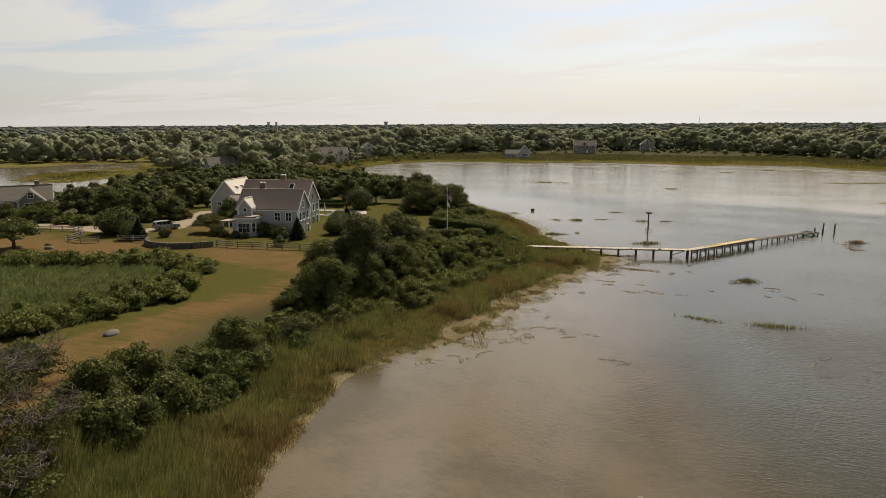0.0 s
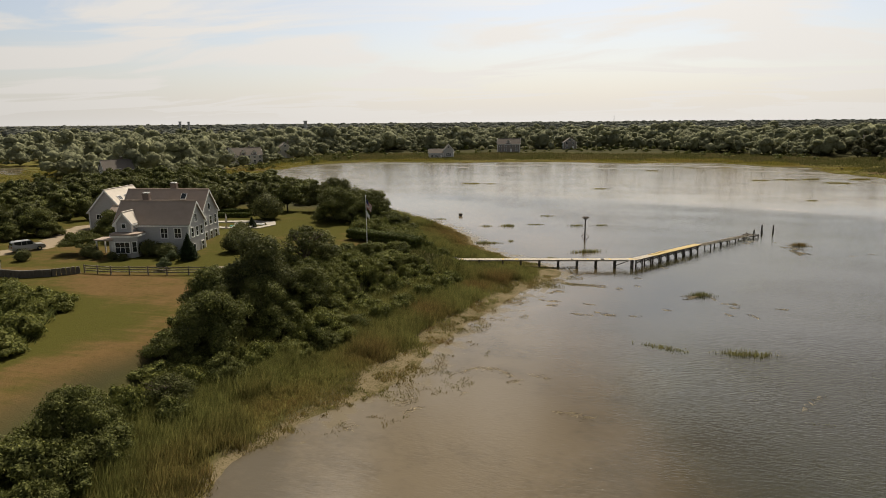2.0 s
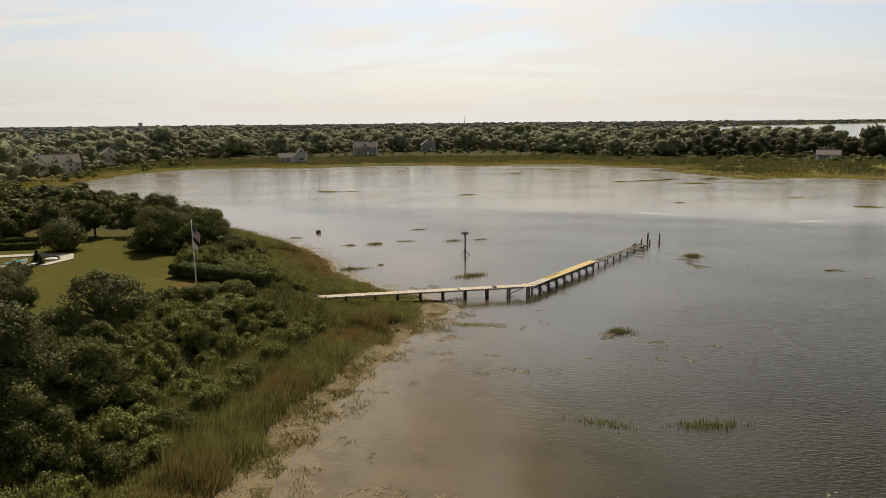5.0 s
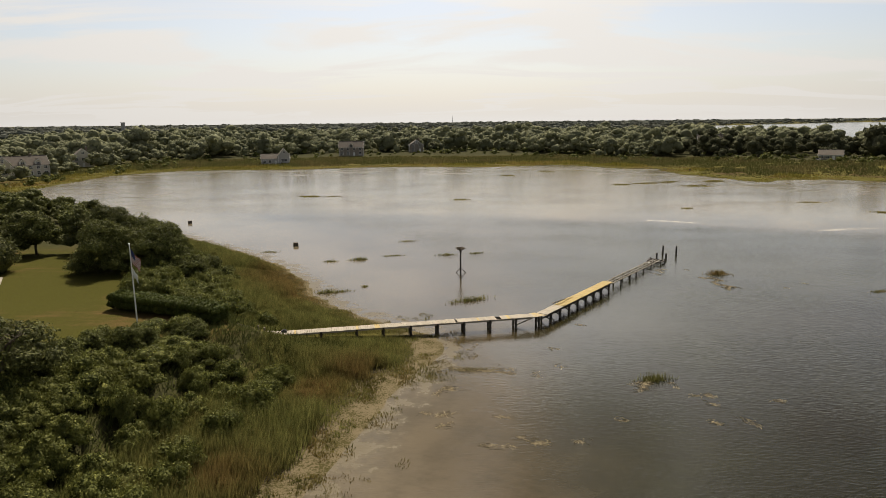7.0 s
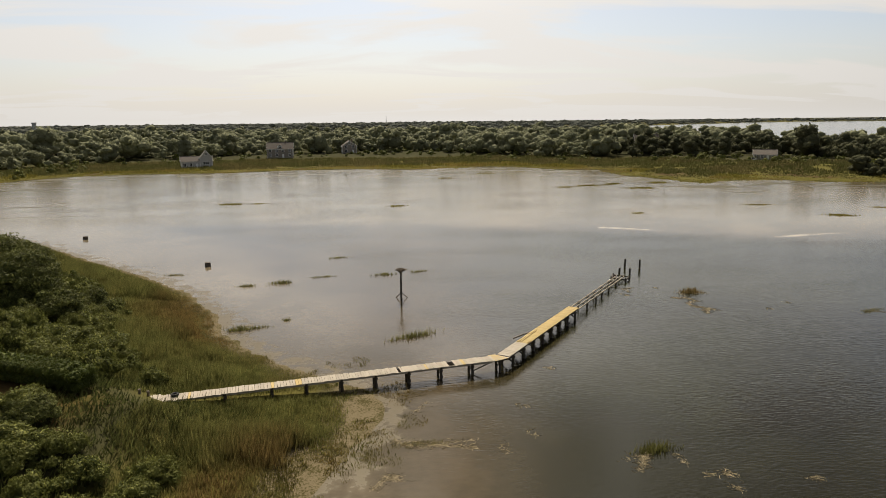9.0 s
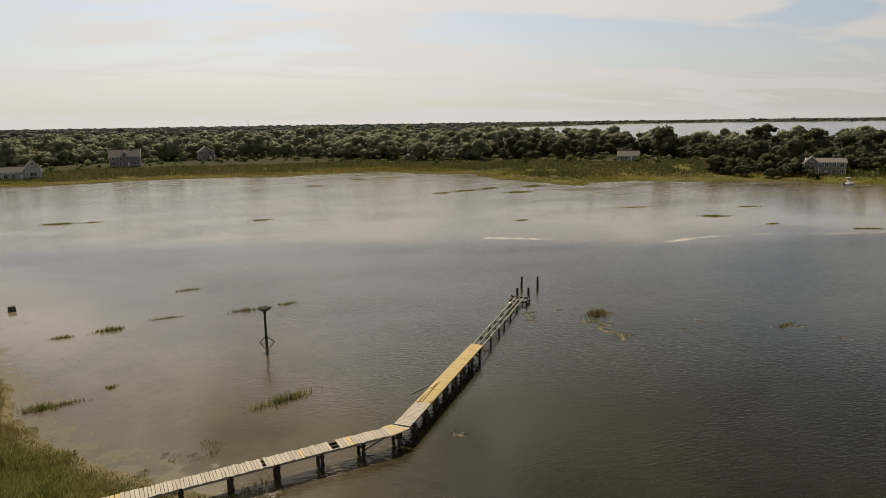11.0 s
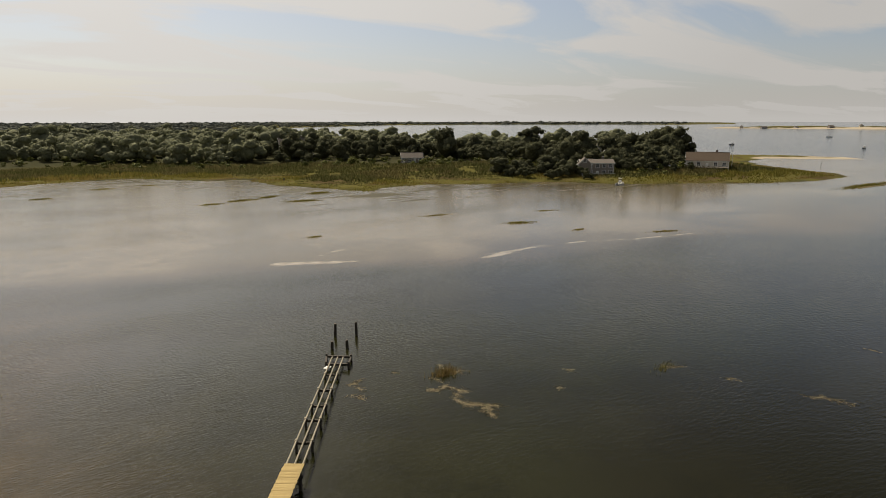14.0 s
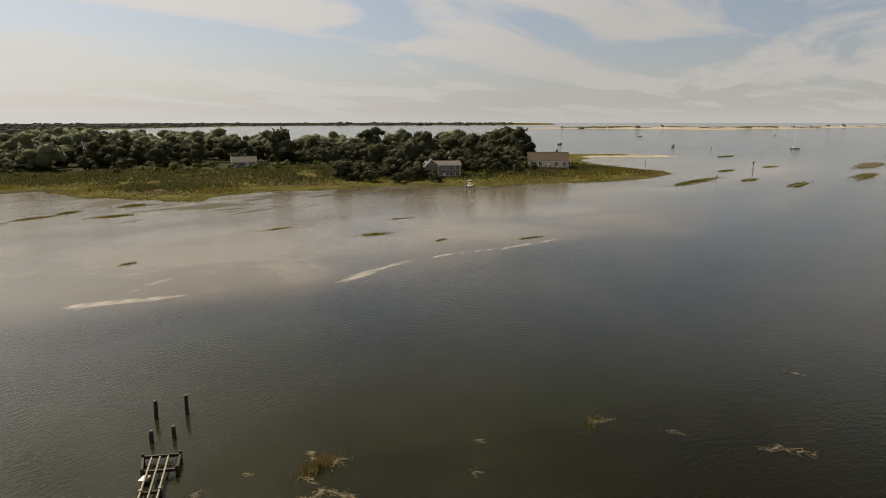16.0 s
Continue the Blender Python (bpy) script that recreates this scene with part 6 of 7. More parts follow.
litter(DRIFT, "floating_weed", "pale strands of reed litter and weed floating", plain("bleached reed litter", (0.36, 0.29, 0.17), 0.8, var=0.4), 77, 0.010, 0.13, 0.6, 1.7)
litter(DRIFT, "sunken_weed", "brown weed lying just under the strands of litter", plain("brown sunken weed", (0.050, 0.038, 0.016), 0.9, var=0.4), 78, 0.020, 0.30, 1.2, 0.8)


# ---- yard: flagpole, fences, car, pool ----
def two_tone(name, cols):
    return [plain(name, c, 0.8, var=0.08) for c in cols]


fp = thing("flagpole", "tall white flagpole with drooping striped flag", "flagpole", pose(-41.66, -9.56, zat(-41.66, -9.56)))
PH = 12.1 - zat(-41.66, -9.56)
part("pole", Bag().tube([(0, 0, -0.3), (0, 0, PH)], [0.08, 0.05], 10), M["white"], fp)
part("ball", Bag().tube([(0, 0, PH), (0, 0, PH + 0.06), (0, 0, PH + 0.14), (0, 0, PH + 0.18)], [0.03, 0.1, 0.1, 0.02], 10), M["white"], fp)
flag = Bag()
NU, NV = 14, 26
fv = []
for i in range(NU + 1):
    for j in range(NV + 1):
        u, v = i / NU, j / NV  # u along the hoist's width, v down the drape
        x = 0.07 + u * 1.15 * (1 - 0.12 * v) + 0.04 * math.sin(v * 5)
        y = 0.09 * math.sin(u * 10 + v * 2.0) * (0.3 + u)
        fv.append((x, y, PH - 0.35 - v * 1.35 - u * (1.55 - 0.35 * u) * (1 - 0.2 * v)))
ff = [(i * (NV + 1) + j, (i + 1) * (NV + 1) + j, (i + 1) * (NV + 1) + j + 1, i * (NV + 1) + j + 1) for i in range(NU) for j in range(NV)]
flag.add(fv, ff)
fme = flag.mesh("flag", True)
for m in two_tone("flag cloth", ((0.62, 0.60, 0.57), (0.30, 0.045, 0.05), (0.03, 0.04, 0.12))):
    fme.materials.append(m)
for p in fme.polygons:
    i, j = divmod(p.index, NV)
    p.material_index = 2 if (i < 6 and j < 14) else ((j // 2 + 1) % 2)
sol = part("flag", fme, None, fp, "red and white striped flag", pose(0, 0, 0, 0, 0, -15)).modifiers.new("cloth", "SOLIDIFY")
sol.thickness = 0.01
low = Bag()
low.add([(0.06 + 0.6 * u, 0.05 * math.sin(9 * u + 3 * v), PH - 2.35 - 0.75 * v - 0.8 * u) for u in (0, 0.25, 0.5, 0.75, 1.0) for v in (0, 0.33, 0.67, 1.0)], [(4 * i + j, 4 * i + j + 1, 4 * i + j + 5, 4 * i + j + 4) for i in range(4) for j in range(3)])
part("pennant", low.mesh("pennant", True), M["white"], fp, "small white flag below", pose(0, 0, 0, 0, 0, -15)).modifiers.new("cloth", "SOLIDIFY").thickness = 0.01


def fence(pts, label):
    ob = thing("rail_fence", label, "fence", pose(0, 0, 0), group="rail fences")
    last = None
    for (xa, ya), (xb, yb) in zip(pts, pts[1:]):
        n = max(1, round(math.hypot(xb - xa, yb - ya) / 2.4))
        for k in range(n + 1):
            p = Vector((xa + (xb - xa) * k / n, ya + (yb - ya) * k / n, 0))
            p.z = zat(p.x, p.y)
            if last is None or (p - last).length > 0.4:
                part("post", Bag().box((p.x, p.y, p.z + 0.5), (0.15, 0.15, 1.35), 20, None, 0.9), M["rail"], ob)
                if last is not None:
                    for h in (0.35, 0.68, 1.0):
                        part("rail", Bag().beam(last + Vector((0, 0, h)), p + Vector((0, 0, h)), 0.07, 0.13), M["rail"], ob)
                last = p
    return ob


fence([(-115, -34.6), (-108.6, -32.3), (-105, -33.5), (-102, -36.5), (-100.5, -40.4), (-97, -41.0), (-94, -39.9)], "weathered grey post and rail fence curving over lawn")
fence([(-91.8, -38.0), (-86.6, -36.2)], "short weathered post and rail fence by the drive")
fence([(-72.6, -35.9), (-68.2, -36.1), (-60.6, -34.7), (-55.0, -33.2)], "weathered grey post and rail fence before the house")
fence([(-52.6, -32.6), (-49.0, -31.8), (-46.5, -31.0)], "weathered grey post and rail fence beside the bin")
wall = thing("stone_wall", "low dark curved stone garden wall", "wall", pose(0, 0, 0))
WALL = [(-86.4, -36.4), (-84.8, -38.8), (-82.3, -40.1), (-78.6, -40.2), (-75.4, -38.6), (-73.0, -36.2)]
wr = random.Random(4)
for (xa, ya), (xb, yb) in zip(WALL, WALL[1:]):
    n = round(math.hypot(xb - xa, yb - ya) / 0.55)
    a = math.degrees(math.atan2(yb - ya, xb - xa))
    for k in range(n):
        x, y = xa + (xb - xa) * (k + 0.5) / n, ya + (yb - ya) * (k + 0.5) / n
        for c in range(3):
            part("stone", Bag().box((x, y, zat(x, y) + 0.16 + 0.32 * c), (0.56 * wr.uniform(0.85, 1.05), 0.5 * wr.uniform(0.8, 1.1), 0.33), a + wr.uniform(-6, 6), None, 0.85), M["stone"], wall)
crate = thing("garden_bin", "grey boarded wooden bin standing by the fence", "bin", pose(-53.8, -33.0, zat(-53.8, -33.0), 0, 0, 12))
part("body", Bag().box((0, 0, 0.5), (1.6, 0.9, 1.0)), M["rail"], crate)
part("lid", Bag().box((0, 0, 1.04), (1.7, 1.0, 0.08)), M["rail"], crate)
for k in range(5):
    part("board", Bag().box((-0.64 + 0.32 * k, -0.47, 0.5), (0.27, 0.04, 0.92)), M["rail"], crate)


def rock(x, y, w, h, seed):
    r = np.random.default_rng(seed)
    v, f = ICO2
    v = v * np.array([w / 2, w / 3, h]) * (1 + r.uniform(-0.16, 0.16, (len(v), 1)))
    thing("boulder", "flat grey granite boulder lying in the lawn", "boulder", pose(x, y, zat(x, y), 0, 0, seed * 37), group="lawn boulders", data=poly_mesh("boulder", v, f), material=M["stone"])


rock(-52.3, -76.2, 2.0, 0.38, 3)
rock(-81.0, -44.6, 2.2, 0.6, 4)
rock(-97.0, -46.8, 1.9, 0.5, 5)
rock(-100.2, -44.5, 1.2, 0.4, 6)


def car(m, label, paint, long=4.7, tall=1.75, van=False):
    ob = thing("car", label, "car", m, group="parked cars")
    L, W = long / 2, 0.92
    top = tall
    prof = [(-L, 0.45), (-L + 0.05, 0.95), (-L + 0.25, top - 0.12), (-L + 0.6, top), (0.35, top), (1.05, 1.08), (L - 0.15, 0.95), (L, 0.7), (L, 0.4), (L - 0.2, 0.3), (-L + 0.1, 0.3)]
    if van:
        prof[5] = (1.45, 1.15)
        prof[4] = (0.95, top)
    n = len(prof)
    b = Bag()
    vs = []
    for y, s in ((-W, 0.9), (-W, 1.0), (W, 1.0), (W, 0.9)):
        for x, z in prof:
            q = 1.0 if z < 1.0 else 0.86
            vs.append((x, (y if s == 1.0 else y * 0.96) * q, z))
    for r_ in range(3):
        for k in range(n):
            b.f.append((r_ * n + k, r_ * n + (k + 1) % n, (r_ + 1) * n + (k + 1) % n, (r_ + 1) * n + k))
    b.v = vs
    b.f += [tuple(range(n))[::-1], tuple(range(3 * n, 4 * n))]
    body = b.mesh("body")
    part("body", body, paint, ob)
    for s in (-1, 1):
        y = s * W * 0.875
        for xa, xb in ((-L + 0.42, -L + 1.35), (-L + 1.45, -0.25), (-0.15, 0.62)):
            part("side_window", Bag().box(((xa + xb) / 2, y, (1.02 + top) / 2 + 0.02), (xb - xa, 0.04, top - 1.18)), M["glass"], ob)
    part("windscreen", Bag().beam((0.42, 0, top - 0.04), (1.02, 0, 1.14), 1.45, 0.05), M["glass"], ob)
    part("rear_window", Bag().box((-L + 0.14, 0, 1.3), (0.06, 1.3, 0.45)), M["glass"], ob)
    for sx in (-1, 1):
        for s in (-1, 1):
            c = (sx * L * 0.62, s * W * 0.95, 0.34)
            w = part("wheel", Bag().tube([(c[0], c[1] - 0.11, c[2]), (c[0], c[1] + 0.11, c[2])], [0.34, 0.34], 16), RUBBER, ob)
            part("rim", Bag().tube([(c[0], c[1] + s * 0.10, c[2]), (c[0], c[1] + s * 0.125, c[2])], [0.2, 0.17], 12), CHROME, w)
    for s in (-1, 1):
        part("headlight", Bag().box((L - 0.02, s * 0.66, 0.72), (0.08, 0.36, 0.16)), CHROME, ob)
        part("tail_light", Bag().box((-L + 0.02, s * 0.76, 0.9), (0.08, 0.18, 0.3)), REDLAMP, ob)
        part("mirror", Bag().box((0.75, s * 1.0, 1.12), (0.12, 0.2, 0.14)), paint, ob)
    part("bumper", Bag().box((L - 0.02, 0, 0.45), (0.16, 1.75, 0.2)), CHROME, ob)
    part("bumper", Bag().box((-L + 0.02, 0, 0.48), (0.16, 1.75, 0.22)), CHROME, ob)
    return ob


RUBBER = plain("tyre rubber", (0.02, 0.02, 0.022), 0.8)
CHROME = plain("bright metal", (0.55, 0.55, 0.55), 0.25, 0.9, var=0.05)
REDLAMP = plain("red lamp glass", (0.25, 0.02, 0.02), 0.2)
SILVER = plain("silver car paint", (0.30, 0.30, 0.30), 0.3, 0.3, var=0.06, spec=0.5)
DARKCAR = plain("dark car paint", (0.10, 0.10, 0.11), 0.25, 0.2, var=0.06, spec=0.5)
WHITECAR = plain("white car paint", (0.75, 0.75, 0.74), 0.3, 0, var=0.04, spec=0.5)
car(pose(-93.4, -24.9, zat(-93.4, -24.9), 0, 0, 62), "silver sports utility car parked on the gravel drive", SILVER)
car(pose(-102.5, -11.5, zat(-102.5, -11.5), 0, 0, 70), "dark car parked at the end of the drive", DARKCAR, 4.3, 1.45)
car(at(250.9, 150.5, 95), "white van parked beside the shore house", WHITECAR, 5.2, 2.1, True)
car(at(246.0, 154.5, 100), "white car parked beside the shore house", WHITECAR, 4.4, 1.5)
car(at(232.0, 164.0, 80), "white car parked on the grass by trees", WHITECAR, 4.4, 1.6)
car(at(166.0, 243.5, 85), "white car parked beside the low cottage", WHITECAR, 4.4, 1.5)

zp = max(zat(x, y) for x, y in POOLSIDE)
pool = thing("swimming_pool", "turquoise swimming pool with pale stone surround", "pool", pose(0, 0, zp + 0.05))
CX, CY = sum(p[0] for p in POOLSIDE) / 7, sum(p[1] for p in POOLSIDE) / 7
inner = [(CX + (x - CX) * 0.78, CY + (y - CY) * 0.66 - 0.4) for x, y in POOLSIDE]
rimb = Bag()
out3 = [(x, y) for x, y in POOLSIDE]
n = len(out3)
rimb.v = [(x, y, 0.06) for x, y in out3] + [(x, y, 0.06) for x, y in inner] + [(x, y, -0.8) for x, y in out3] + [(x, y, -0.8) for x, y in inner]
for k in range(n):
    q = (k + 1) % n
    rimb.f += [(k, n + k, n + q, q), (k, q, 2 * n + q, 2 * n + k), (n + k, 3 * n + k, 3 * n + q, n + q)]
part("surround", rimb, plain("pale pool paving", (0.30, 0.275, 0.24), 0.8, scale=1.5), pool)
kw = Mat("pool water", 0.04, 0, 0.5)
kw.color(kw.mix(kw.noise(0.8, 2), (0.10, 0.34, 0.33), (0.16, 0.42, 0.40))).bump(kw.noise(3, 2), 0.2, 0.02)
part("water", Bag().prism(inner[::-1], -0.7, -0.1), kw.m, pool)
for k in range(3):
    part("step", Bag().box((inner[3][0] - 0.8 - 0.3 * k, inner[3][1] - 0.6, -0.15 - 0.08 * k), (0.5, 1.6, 0.1)), M["stone"], pool)
umb = thing("parasol", "closed pale parasol beside the pool", "parasol", pose(-74.5, 1.9, zp + 0.1))
part("pole", Bag().tube([(0, 0, 0), (0, 0, 2.7)], [0.04, 0.03], 8), M["rail"], umb)
part("canopy", Bag().tube([(0, 0, 0.9), (0, 0, 1.3), (0, 0, 2.2), (0, 0, 2.75)], [0.06, 0.2, 0.14, 0.02], 10), M["siding_pale"], umb)
part("foot", Bag().tube([(0, 0, 0), (0, 0, 0.12)], [0.35, 0.3], 12), M["stone"], umb)
ring = Bag()
for k in range(16):
    a, b = 2 * math.pi * k / 16, 2 * math.pi * (k + 1) / 16
    ring.tube([(0.8 * math.cos(a), 0.45 * math.sin(a), 0.1), (0.8 * math.cos(b), 0.45 * math.sin(b), 0.1)], [0.17, 0.17], 7, False)
thing("pool_float", "white inflatable ring lying at the pool", "pool float", pose(-69.9, 6.6, zp + 0.0), data=ring, material=M["white"])
for k in range(3):
    lo = thing("lounger", "pale sun lounger beside the pool", "lounger", pose(-72.6 + k * 1.5, 1.6 + 0.25 * k, zp + 0.12, 0, 0, 100), group="pool loungers")
    part("seat", Bag().box((0, 0, 0.32), (1.3, 0.65, 0.08)), M["siding_pale"], lo)
    part("backrest", Bag().beam((0.6, 0, 0.34), (1.15, 0, 0.85), 0.65, 0.07), M["siding_pale"], lo)
    for px in (-0.55, 0.55):
        for py in (-0.28, 0.28):
            part("leg", Bag().box((px, py, 0.14), (0.06, 0.06, 0.32)), M["white"], lo)


# ---- boats ----
def skiff(x, y, long, turn, label, cabin=True, dark=False):
    ob = thing("boat", label, "boat", pose(x, y, 0, 0, 0, turn), group="boats on the water")
    b = Bag()
    secs = [(-0.5, 0.9), (-0.2, 1.0), (0.15, 0.95), (0.36, 0.6), (0.5, 0.04)]
    w, h = long * 0.17, long * 0.11
    for sx, sw in secs:
        lift = 0.25 * h * max(0, sx) * 2
        b.v += [(sx * long, -w * sw, h + lift), (sx * long, -w * sw * 0.75, -0.15), (sx * long, w * sw * 0.75, -0.15), (sx * long, w * sw, h + lift)]
    for k in range(4):
        o = 4 * k
        b.f += [(o, o + 1, o + 5, o + 4), (o + 1, o + 2, o + 6, o + 5), (o + 2, o + 3, o + 7, o + 6)]
    b.f += [(0, 3, 2, 1)]
    part("hull", b, DARKCAR if dark else M["white"], ob)
    part("deck", Bag().box((0.02 * long, 0, h * 0.62), (0.72 * long, w * 1.45, 0.06)), M["siding_pale"], ob)
    if cabin:
        cn = part("console", Bag().box((-0.02 * long, 0, h + 0.45), (0.18 * long, w * 0.8, 1.0), 0, None, 0.85), M["white"], ob)
        part("screen", Bag().box((0.065 * long, 0, h + 1.0), (0.05, w * 0.75, 0.45)), M["glass"], cn)
        for s in (-1, 1):
            part("post", Bag().box((-0.05 * long, s * w * 0.5, h + 1.0), (0.06, 0.06, 1.4)), CHROME, ob)
        part("roof", Bag().box((-0.05 * long, 0, h + 1.75), (0.26 * long, w * 1.2, 0.08)), M["white"], ob)
    part("motor", Bag().box((-0.54 * long, 0, h * 0.8), (0.35, 0.4, 0.9), 0, None, 0.8), DARKCAR, ob)
    return ob


skiff(190.7, 135.3, 6.2, 20, "white centre console motorboat moored in the pond")
skiff(900, 379, 9, 160, "white motorboat under way on the bay")
skiff(581, 210, 7, 10, "dark moored motorboat on the bay", True, True)
skiff(570, 316, 8, 5, "moored motorboat on the bay", True, True)
skiff(576, 177, 5, 30, "small white dinghy on the bay", False)
skiff(1074, 246, 8, 20, "white motorboat far out on the bay")
sail = skiff(594, 117, 9, 150, "white sailing yacht moored with bare mast", False)
part("mast", Bag().tube([(0.5, 0, 0.5), (0.5, 0, 11.0)], [0.1, 0.06], 8), M["white"], sail)
part("boom", Bag().tube([(0.5, 0, 2.0), (-3.2, 0, 2.1)], [0.12, 0.09], 8), M["white"], sail)
part("cabin", Bag().box((0.6, 0, 1.15), (3.2, 1.7, 0.7), 0, None, 0.8), M["white"], sail)

# poles on the far point
for x, y, h in ((236.5, 158.5, 7.0), (270.0, 139.0, 6.5)):
    ob = thing("pole", "thin white pole standing beside a shore house", "pole", pose(x, y, zat(x, y)), group="shore poles")
    part("shaft", Bag().tube([(0, 0, -0.5), (0, 0, h)], [0.12, 0.07], 8), M["white"], ob)
    part("knob", Bag().tube([(0, 0, h), (0, 0, h + 0.2)], [0.12, 0.06], 8), M["white"], ob)

# towers on the skyline
CONC = plain("pale concrete", (0.42, 0.42, 0.42), 0.9)
for x, y, w, z in ((-957, 1229, 7, 25.5), (-941, 1238, 6, 25.0), (-734, 1412, 10, 25.0)):
    ob = thing("tower", "pale tower standing above the distant woods", "tower", pose(x, y, 0), group="skyline towers")
    part("shaft", Bag().tube([(0, 0, 0), (0, 0, z - 2)], [w * 0.42, w * 0.42], 16), CONC, ob)
    part("head", Bag().tube([(0, 0, z - 2), (0, 0, z)], [w * 0.5, w * 0.5], 16), CONC, ob)
ob = thing("radio_mast", "thin radio mast above the distant woods", "mast", pose(15, 3816, 0))
part("shaft", Bag().tube([(0, 0, 0), (0, 0, 36)], [1.6, 0.9], 6), CONC, ob)
part("tip", Bag().tube([(0, 0, 36), (0, 0, 46)], [0.5, 0.3], 6), CONC, ob)

# the sandy spit across the bay
sx, sy = np.arange(1500, 2740, 9.0), np.arange(210, 1030, 9.0)
SX, SY = np.meshgrid(sx, sy)
fx, fy = SX.ravel(), SY.ravel()
ii, jj = np.meshgrid(np.arange(len(sx) - 1), np.arange(len(sy) - 1))
q = (jj * len(sx) + ii).ravel()
fd = depth_in(SPIT, fx, fy)
F = np.stack([q, q + 1, q + len(sx) + 1, q + len(sx)], 1)
F = F[(fd[F] > -14).any(1)]
s_me = poly_mesh("sand_spit", np.stack([fx, fy, np.where(fd > 0, height(fx, fy) + 0.25, -0.5)], 1), F, True)
attribute(s_me, "sand", ss(fd + 60 * (fnoise(fx, fy, 45, 6) - 0.5), 34, 12))
attribute(s_me, "marsh", ss(fd + 60 * (fnoise(fx, fy, 45, 6) - 0.5), 15, 40))
s_me.materials.append(M["ground"])
tagged(new("ground_spit", s_me), "low sandy spit with dunes across the bay", "ground", kind="structure")

# small houses on the sandy spit
sr = random.Random(9)
for k in range(15):
    t = k / 14
    x = 1590 + 620 * t ** 1.4 + sr.uniform(-10, 20)
    y = np.interp(t, [0, 0.25, 0.5, 0.75, 1.0], [900, 690, 560, 455, 340]) + sr.uniform(-12, 12)
    w = sr.uniform(9, 15)
    ob = thing("beach_house", "small beach house on the distant sandy spit", "house", pose(x, y, zat(x, y) + 0.2, 0, 0, sr.uniform(-40, 40)), group="beach houses")
    gable(ob, -w / 2, w / 2, -4, 4, 3.4, 6.0, M["shingle_wall" if k % 2 else "siding_pale"], M["roof_far"], trim=False)
    for s in (-0.25, 0.25):
        window(ob, s * w, -4, 1.7, 1.6, 1.5, 0, None, 0.2)


# ---- far woods and marsh ----
FRONT = [(-178, 122), (-183, 160), (-188, 200), (-196, 262), (-186, 318), (-150, 340), (-85, 376), (-8, 388), (64, 354), (118, 302), (169, 277), (200, 247), (224, 188), (243, 168), (275, 165), (300, 176),
         (318, 250), (330, 330), (300, 470), (330, 700), (385, 1150), (465, 1580), (640, 1740), (1519, 2420), (1821, 2370), (2480, 1690), (3900, 2500), (4600, 4700), (-4700, 4700), (-4700, 300), (-330, 215), (-265, 168), (-225, 120)]
WEST = [(-4700, -1500), (-430, -150), (-260, -40), (-240, 15), (-300, 10), (-440, 12), (-470, 110), (-400, 160), (-360, 185), (-310, 205), (-4700, 300)]
HOMES = [(o.matrix_basis.translation.x, o.matrix_basis.translation.y) for o in scene.objects if o.name.startswith("house") and o.parent is None]


def wooded(x, y):
    ok = (inside(FRONT, x, y) | inside(WEST, x, y)) & (land_depth(x, y) > 9)
    ok &= (x < 150) | (y + 7 > 0.605 * (x - 5))
    for hx, hy in HOMES:
        l = math.hypot(hx + 8, hy + 70)
        run = 8 if hy < 290 else 4
        tx, ty = hx - (hx + 8) / l * run, hy - (hy + 70) / l * run
        ok &= (along([(hx, hy), (tx, ty)], x, y) > 6.5)
    return ok


def forest(name, label, pts, templates, lo, hi, seed, mat, squash=(0.8, 1.1)):
    """Many crowns as one mesh, from a few templates."""
    r = np.random.default_rng(seed)
    P = np.array(pts)
    Z = height(P[:, 0], P[:, 1])
    which = r.integers(0, len(templates), len(P))
    V4, F4, V3, F3, o4, o3 = [], [], [], [], 0, 0
    for t, (lv, lf, cv, cf) in enumerate(templates):
        sel = np.where(which == t)[0]
        if not len(sel):
            continue
        a, s = r.uniform(0, 6.28, len(sel)), np.clip(np.exp(r.normal(math.log(0.46 * (lo + hi)), 0.3, len(sel))), lo * 0.8, hi * 1.15)
        sz = s * r.uniform(*squash, len(sel))
        for src, faces, VV, FF in ((lv, lf, V4, F4), (cv, cf, V3, F3)):
            if not len(src):
                continue
            x = src[None, :, 0] * s[:, None]
            y = src[None, :, 1] * s[:, None]
            W = np.stack([x * np.cos(a)[:, None] - y * np.sin(a)[:, None] + P[sel, 0][:, None], x * np.sin(a)[:, None] + y * np.cos(a)[:, None] + P[sel, 1][:, None], src[None, :, 2] * sz[:, None] + Z[sel][:, None] - 0.2], 2)
            off = sum(len(q) for q in VV)
            VV.append(W.reshape(-1, 3))
            FF.append((faces[None] + (np.arange(len(sel)) * len(src))[:, None, None]).reshape(-1, faces.shape[1]) + off)
    me = join_mesh(name, np.concatenate(V4), np.concatenate(F4), np.concatenate(V3), np.concatenate(F3))
    me.materials.append(mat)
    return thing(name, label, "woods", kind="stuff", data=me)


def sector(x, y, d0, d1, slack=0.0):
    """Between two distances, and where the path ever looks."""
    d = np.hypot(x + 5, y + 50)
    a = np.degrees(np.arctan2(y + 60, x + 5)) % 360
    return (d > d0) & (d < d1) & (a > 6) & (a < 152)


def near_point(x, y):
    a = inside([(172, 172), (184, 159), (199, 150), (204, 160), (200, 178), (180, 192), (170, 186)], x, y) | inside([(221, 162), (240, 143), (253, 141), (256, 160), (240, 178), (224, 182)], x, y)
    for hx, hy in HOMES:
        a &= np.hypot(x - hx, y - hy) > 11
    return a


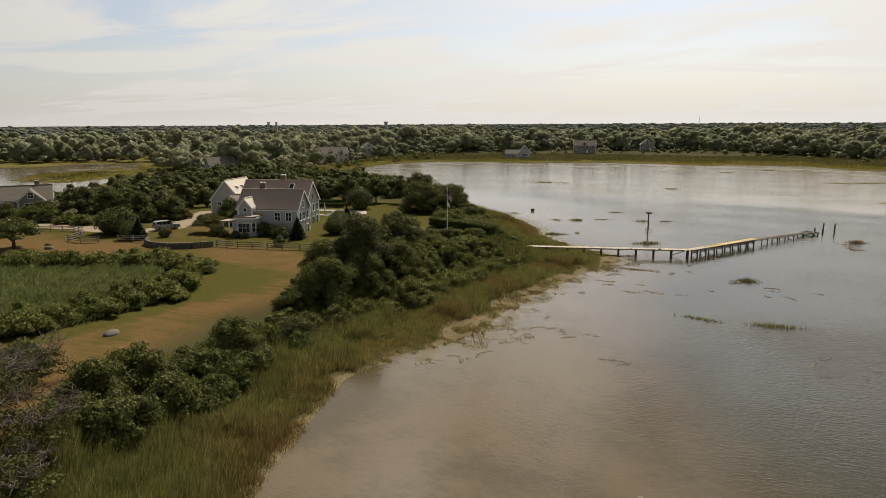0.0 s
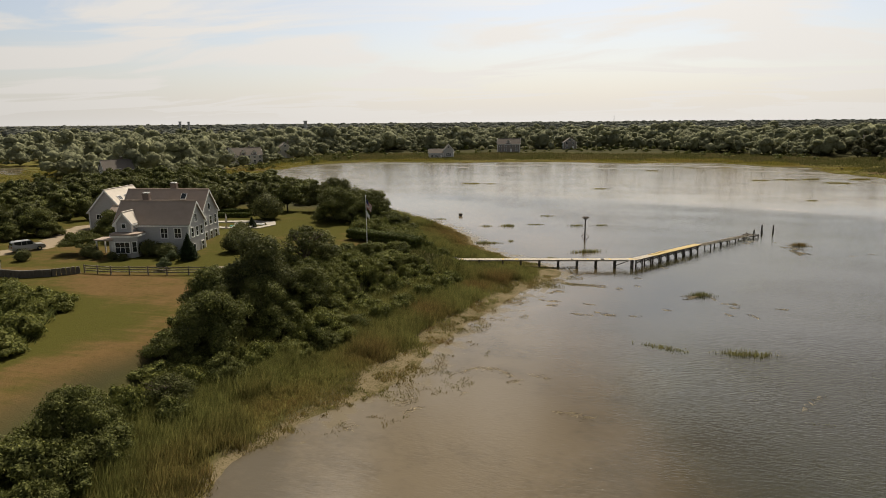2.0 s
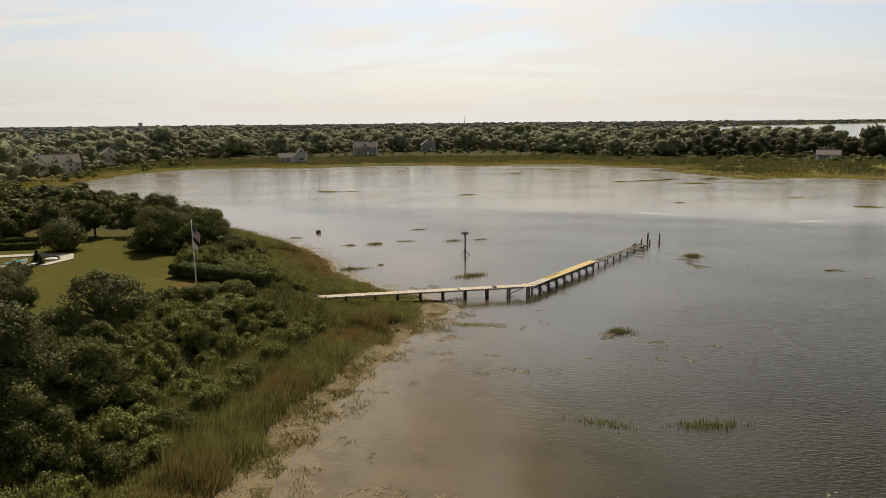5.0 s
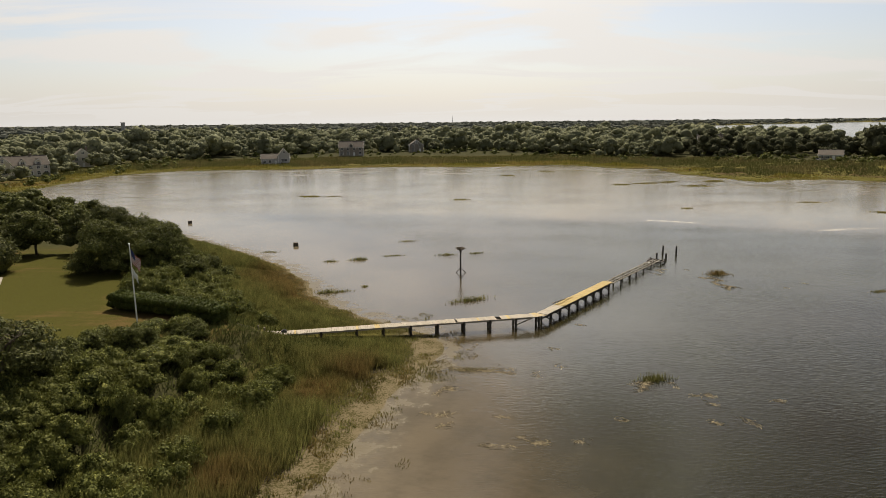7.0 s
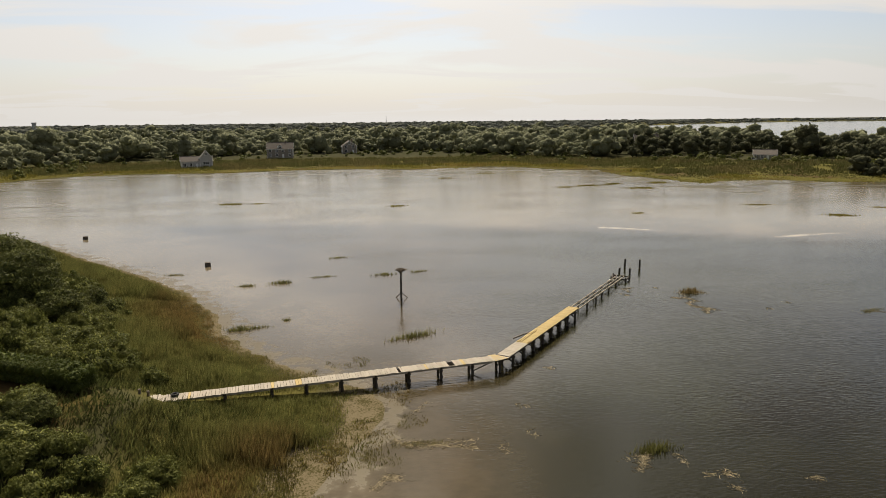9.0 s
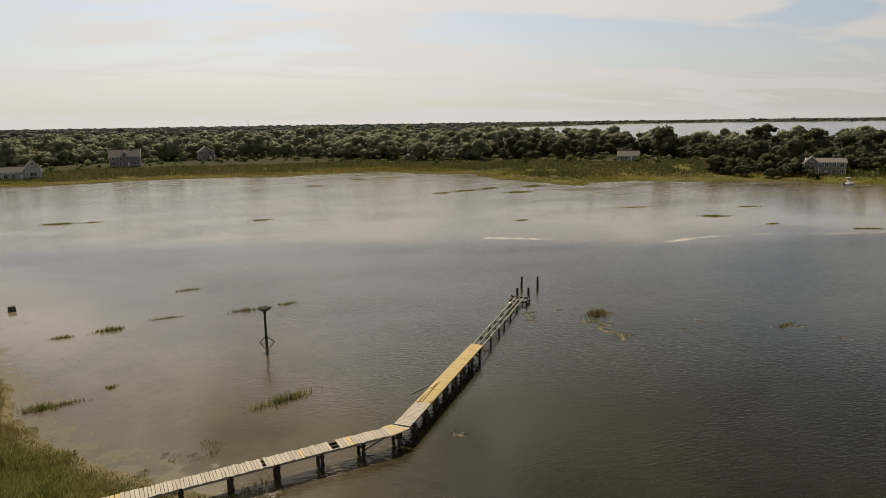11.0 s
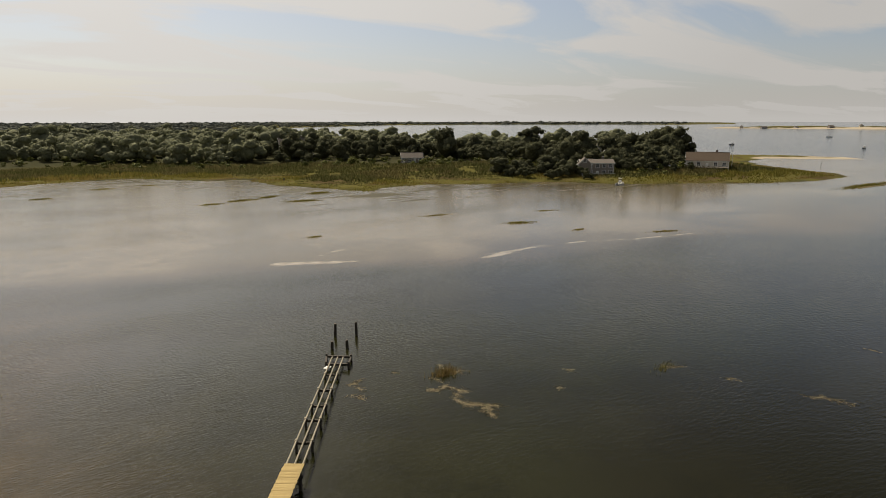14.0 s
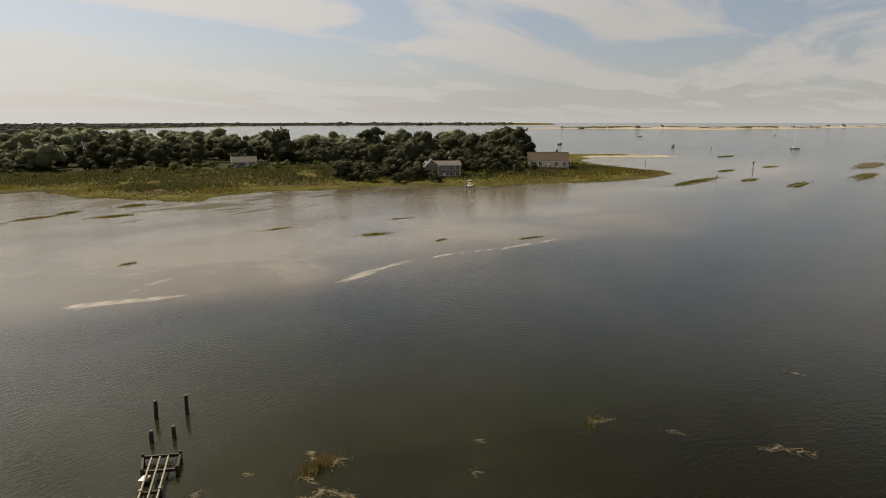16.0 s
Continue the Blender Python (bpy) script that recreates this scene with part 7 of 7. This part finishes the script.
near_t = [crown_arrays(heap(12.5, 10.5, 12, 300 + k, 1.0, 0.3, 0.35), 250, 0.60, 300 + k, 0.92, loft=0.7) for k in range(7)]
mid_t = [crown_arrays(heap(13, 9.3, 7, 320 + k, 1.0, 0.2, 0.35), 60, 0.95, 320 + k, 0.98, loft=0.3) for k in range(5)]
far_t = [crown_arrays(heap(24, 10.5, 4, 340 + k, 0.9, 0.0, 0.35), 16, 1.7, 340 + k, 1.0, loft=0.15) for k in range(4)]
pts = scatter(26000, -420, 400, -60, 480, 10.8, lambda x, y: wooded(x, y) & sector(x, y, 120, 440), 31)

forest("woodland", "dense dark green woods along the far shore", [p for p in pts if p[0] < 120], near_t, 0.65, 1.65, 32, M["leaf_far_hazed"])
forest("woodland", "tall dark rounded trees on the low point", [p for p in pts if p[0] >= 120], near_t, 0.75, 1.5, 39, M["leaf_point"])
forest("woodland", "tall dark trees behind the shore house", [(281, 177), (289, 184), (297, 190), (277, 188), (286, 197), (303, 199), (270, 182)], near_t, 1.35, 1.7, 41, M["leaf_point"])
forest("woodland", "dark bushy trees at the waterline of the point", scatter(900, 165, 255, 140, 200, 6.0, near_point, 44), near_t, 0.5, 0.85, 40, M["leaf_point"])
pts = scatter(30000, -800, 480, 0, 900, 14, lambda x, y: wooded(x, y) & sector(x, y, 432, 850), 33)
forest("woodland", "dense dark green woods beyond the shore", pts, mid_t, 0.8, 1.75, 34, M["leaf_far_hazed"])
pts = scatter(40000, -3000, 3400, 0, 3600, 42, lambda x, y: wooded(x, y) & sector(x, y, 840, 3600), 35)
forest("woodland", "distant low wooded hills on the skyline", pts, far_t, 1.0, 1.9, 36, M["leaf_hill_hazed"], (0.42, 0.66))


def edge_scrub(x, y):
    d = land_depth(x, y)
    w = (along(FRONT, x, y, True) < 22 + 14 * fnoise(x, y, 30, 81)) & (d > 9) & (fnoise(x, y, 24, 83) > 0.42)
    for hx, hy in HOMES:
        w &= np.hypot(x - hx, y - hy) > 8.5
    return w & sector(x, y, 120, 480)


low_t = [crown_arrays(heap(6.5, 3.2, 6, 360 + k, 0.9), 44, 0.6, 360 + k, 0.9) for k in range(4)]
pts = scatter(9000, -300, 330, 90, 440, 6.0, edge_scrub, 37)
forest("shore_scrub", "low green bushes between marsh and woods", pts, low_t, 0.5, 1.0, 38, M["leaf_vine"])

X, Y = gr.uniform(-300, 330, 300000), gr.uniform(70, 400, 300000)
D = land_depth(X, Y)
patch = fnoise(X, Y, 26, 91)
keep = (D > 0.4) & (D < 75) & sector(X, Y, 100, 470) & (gr.uniform(0, 1, len(X)) < 0.75)
keep &= (fnoise(X, Y, 9, 93) > 0.30) & (home(X, Y) < 0.5) & ~inside(FRONT, X, Y)
X, Y, D, patch = X[keep], Y[keep], D[keep], patch[keep]
pen = ss(X, 110, 170)
H = 0.30 + 1.3 * ss(D + 30 * (patch - 0.5), 8, 26) * (0.4 + 0.6 * patch)
T = np.clip(0.15 + 0.7 * ss(fnoise(X, Y, 20, 95), 0.45, 0.7), 0, 1)
gold = D < 15 + 46 * (patch - 0.45)
for sel, mat, nm in ((gold, M["grass_y"], "golden green marsh grass along the far waterline"), (~gold, M["reeds"], "tall olive reeds in front of the far woods")):
    blades("far_marsh", nm, "marsh grass", X[sel], Y[sel], height(X[sel], Y[sel]), H[sel], T[sel], mat, 2, 0.28, 0.35, 0.5, 25)

# low grass on the bars beyond the point
for k, (bx, by, bl, bw) in enumerate(BARS):
    n = int(26 * bl)
    X, Y = bx + gr.normal(0, 0.42, n) * bl, by + gr.normal(0, 0.42, n) * bw
    blades("bar_grass", "low yellow green grass on a tidal bar", "marsh grass", X, Y, np.full(n, 0.05), gr.uniform(0.12, 0.3, n), np.full(n, 0.15), M["grass_y"], 3, 0.2, 0.3, 0.8, 400 + k)
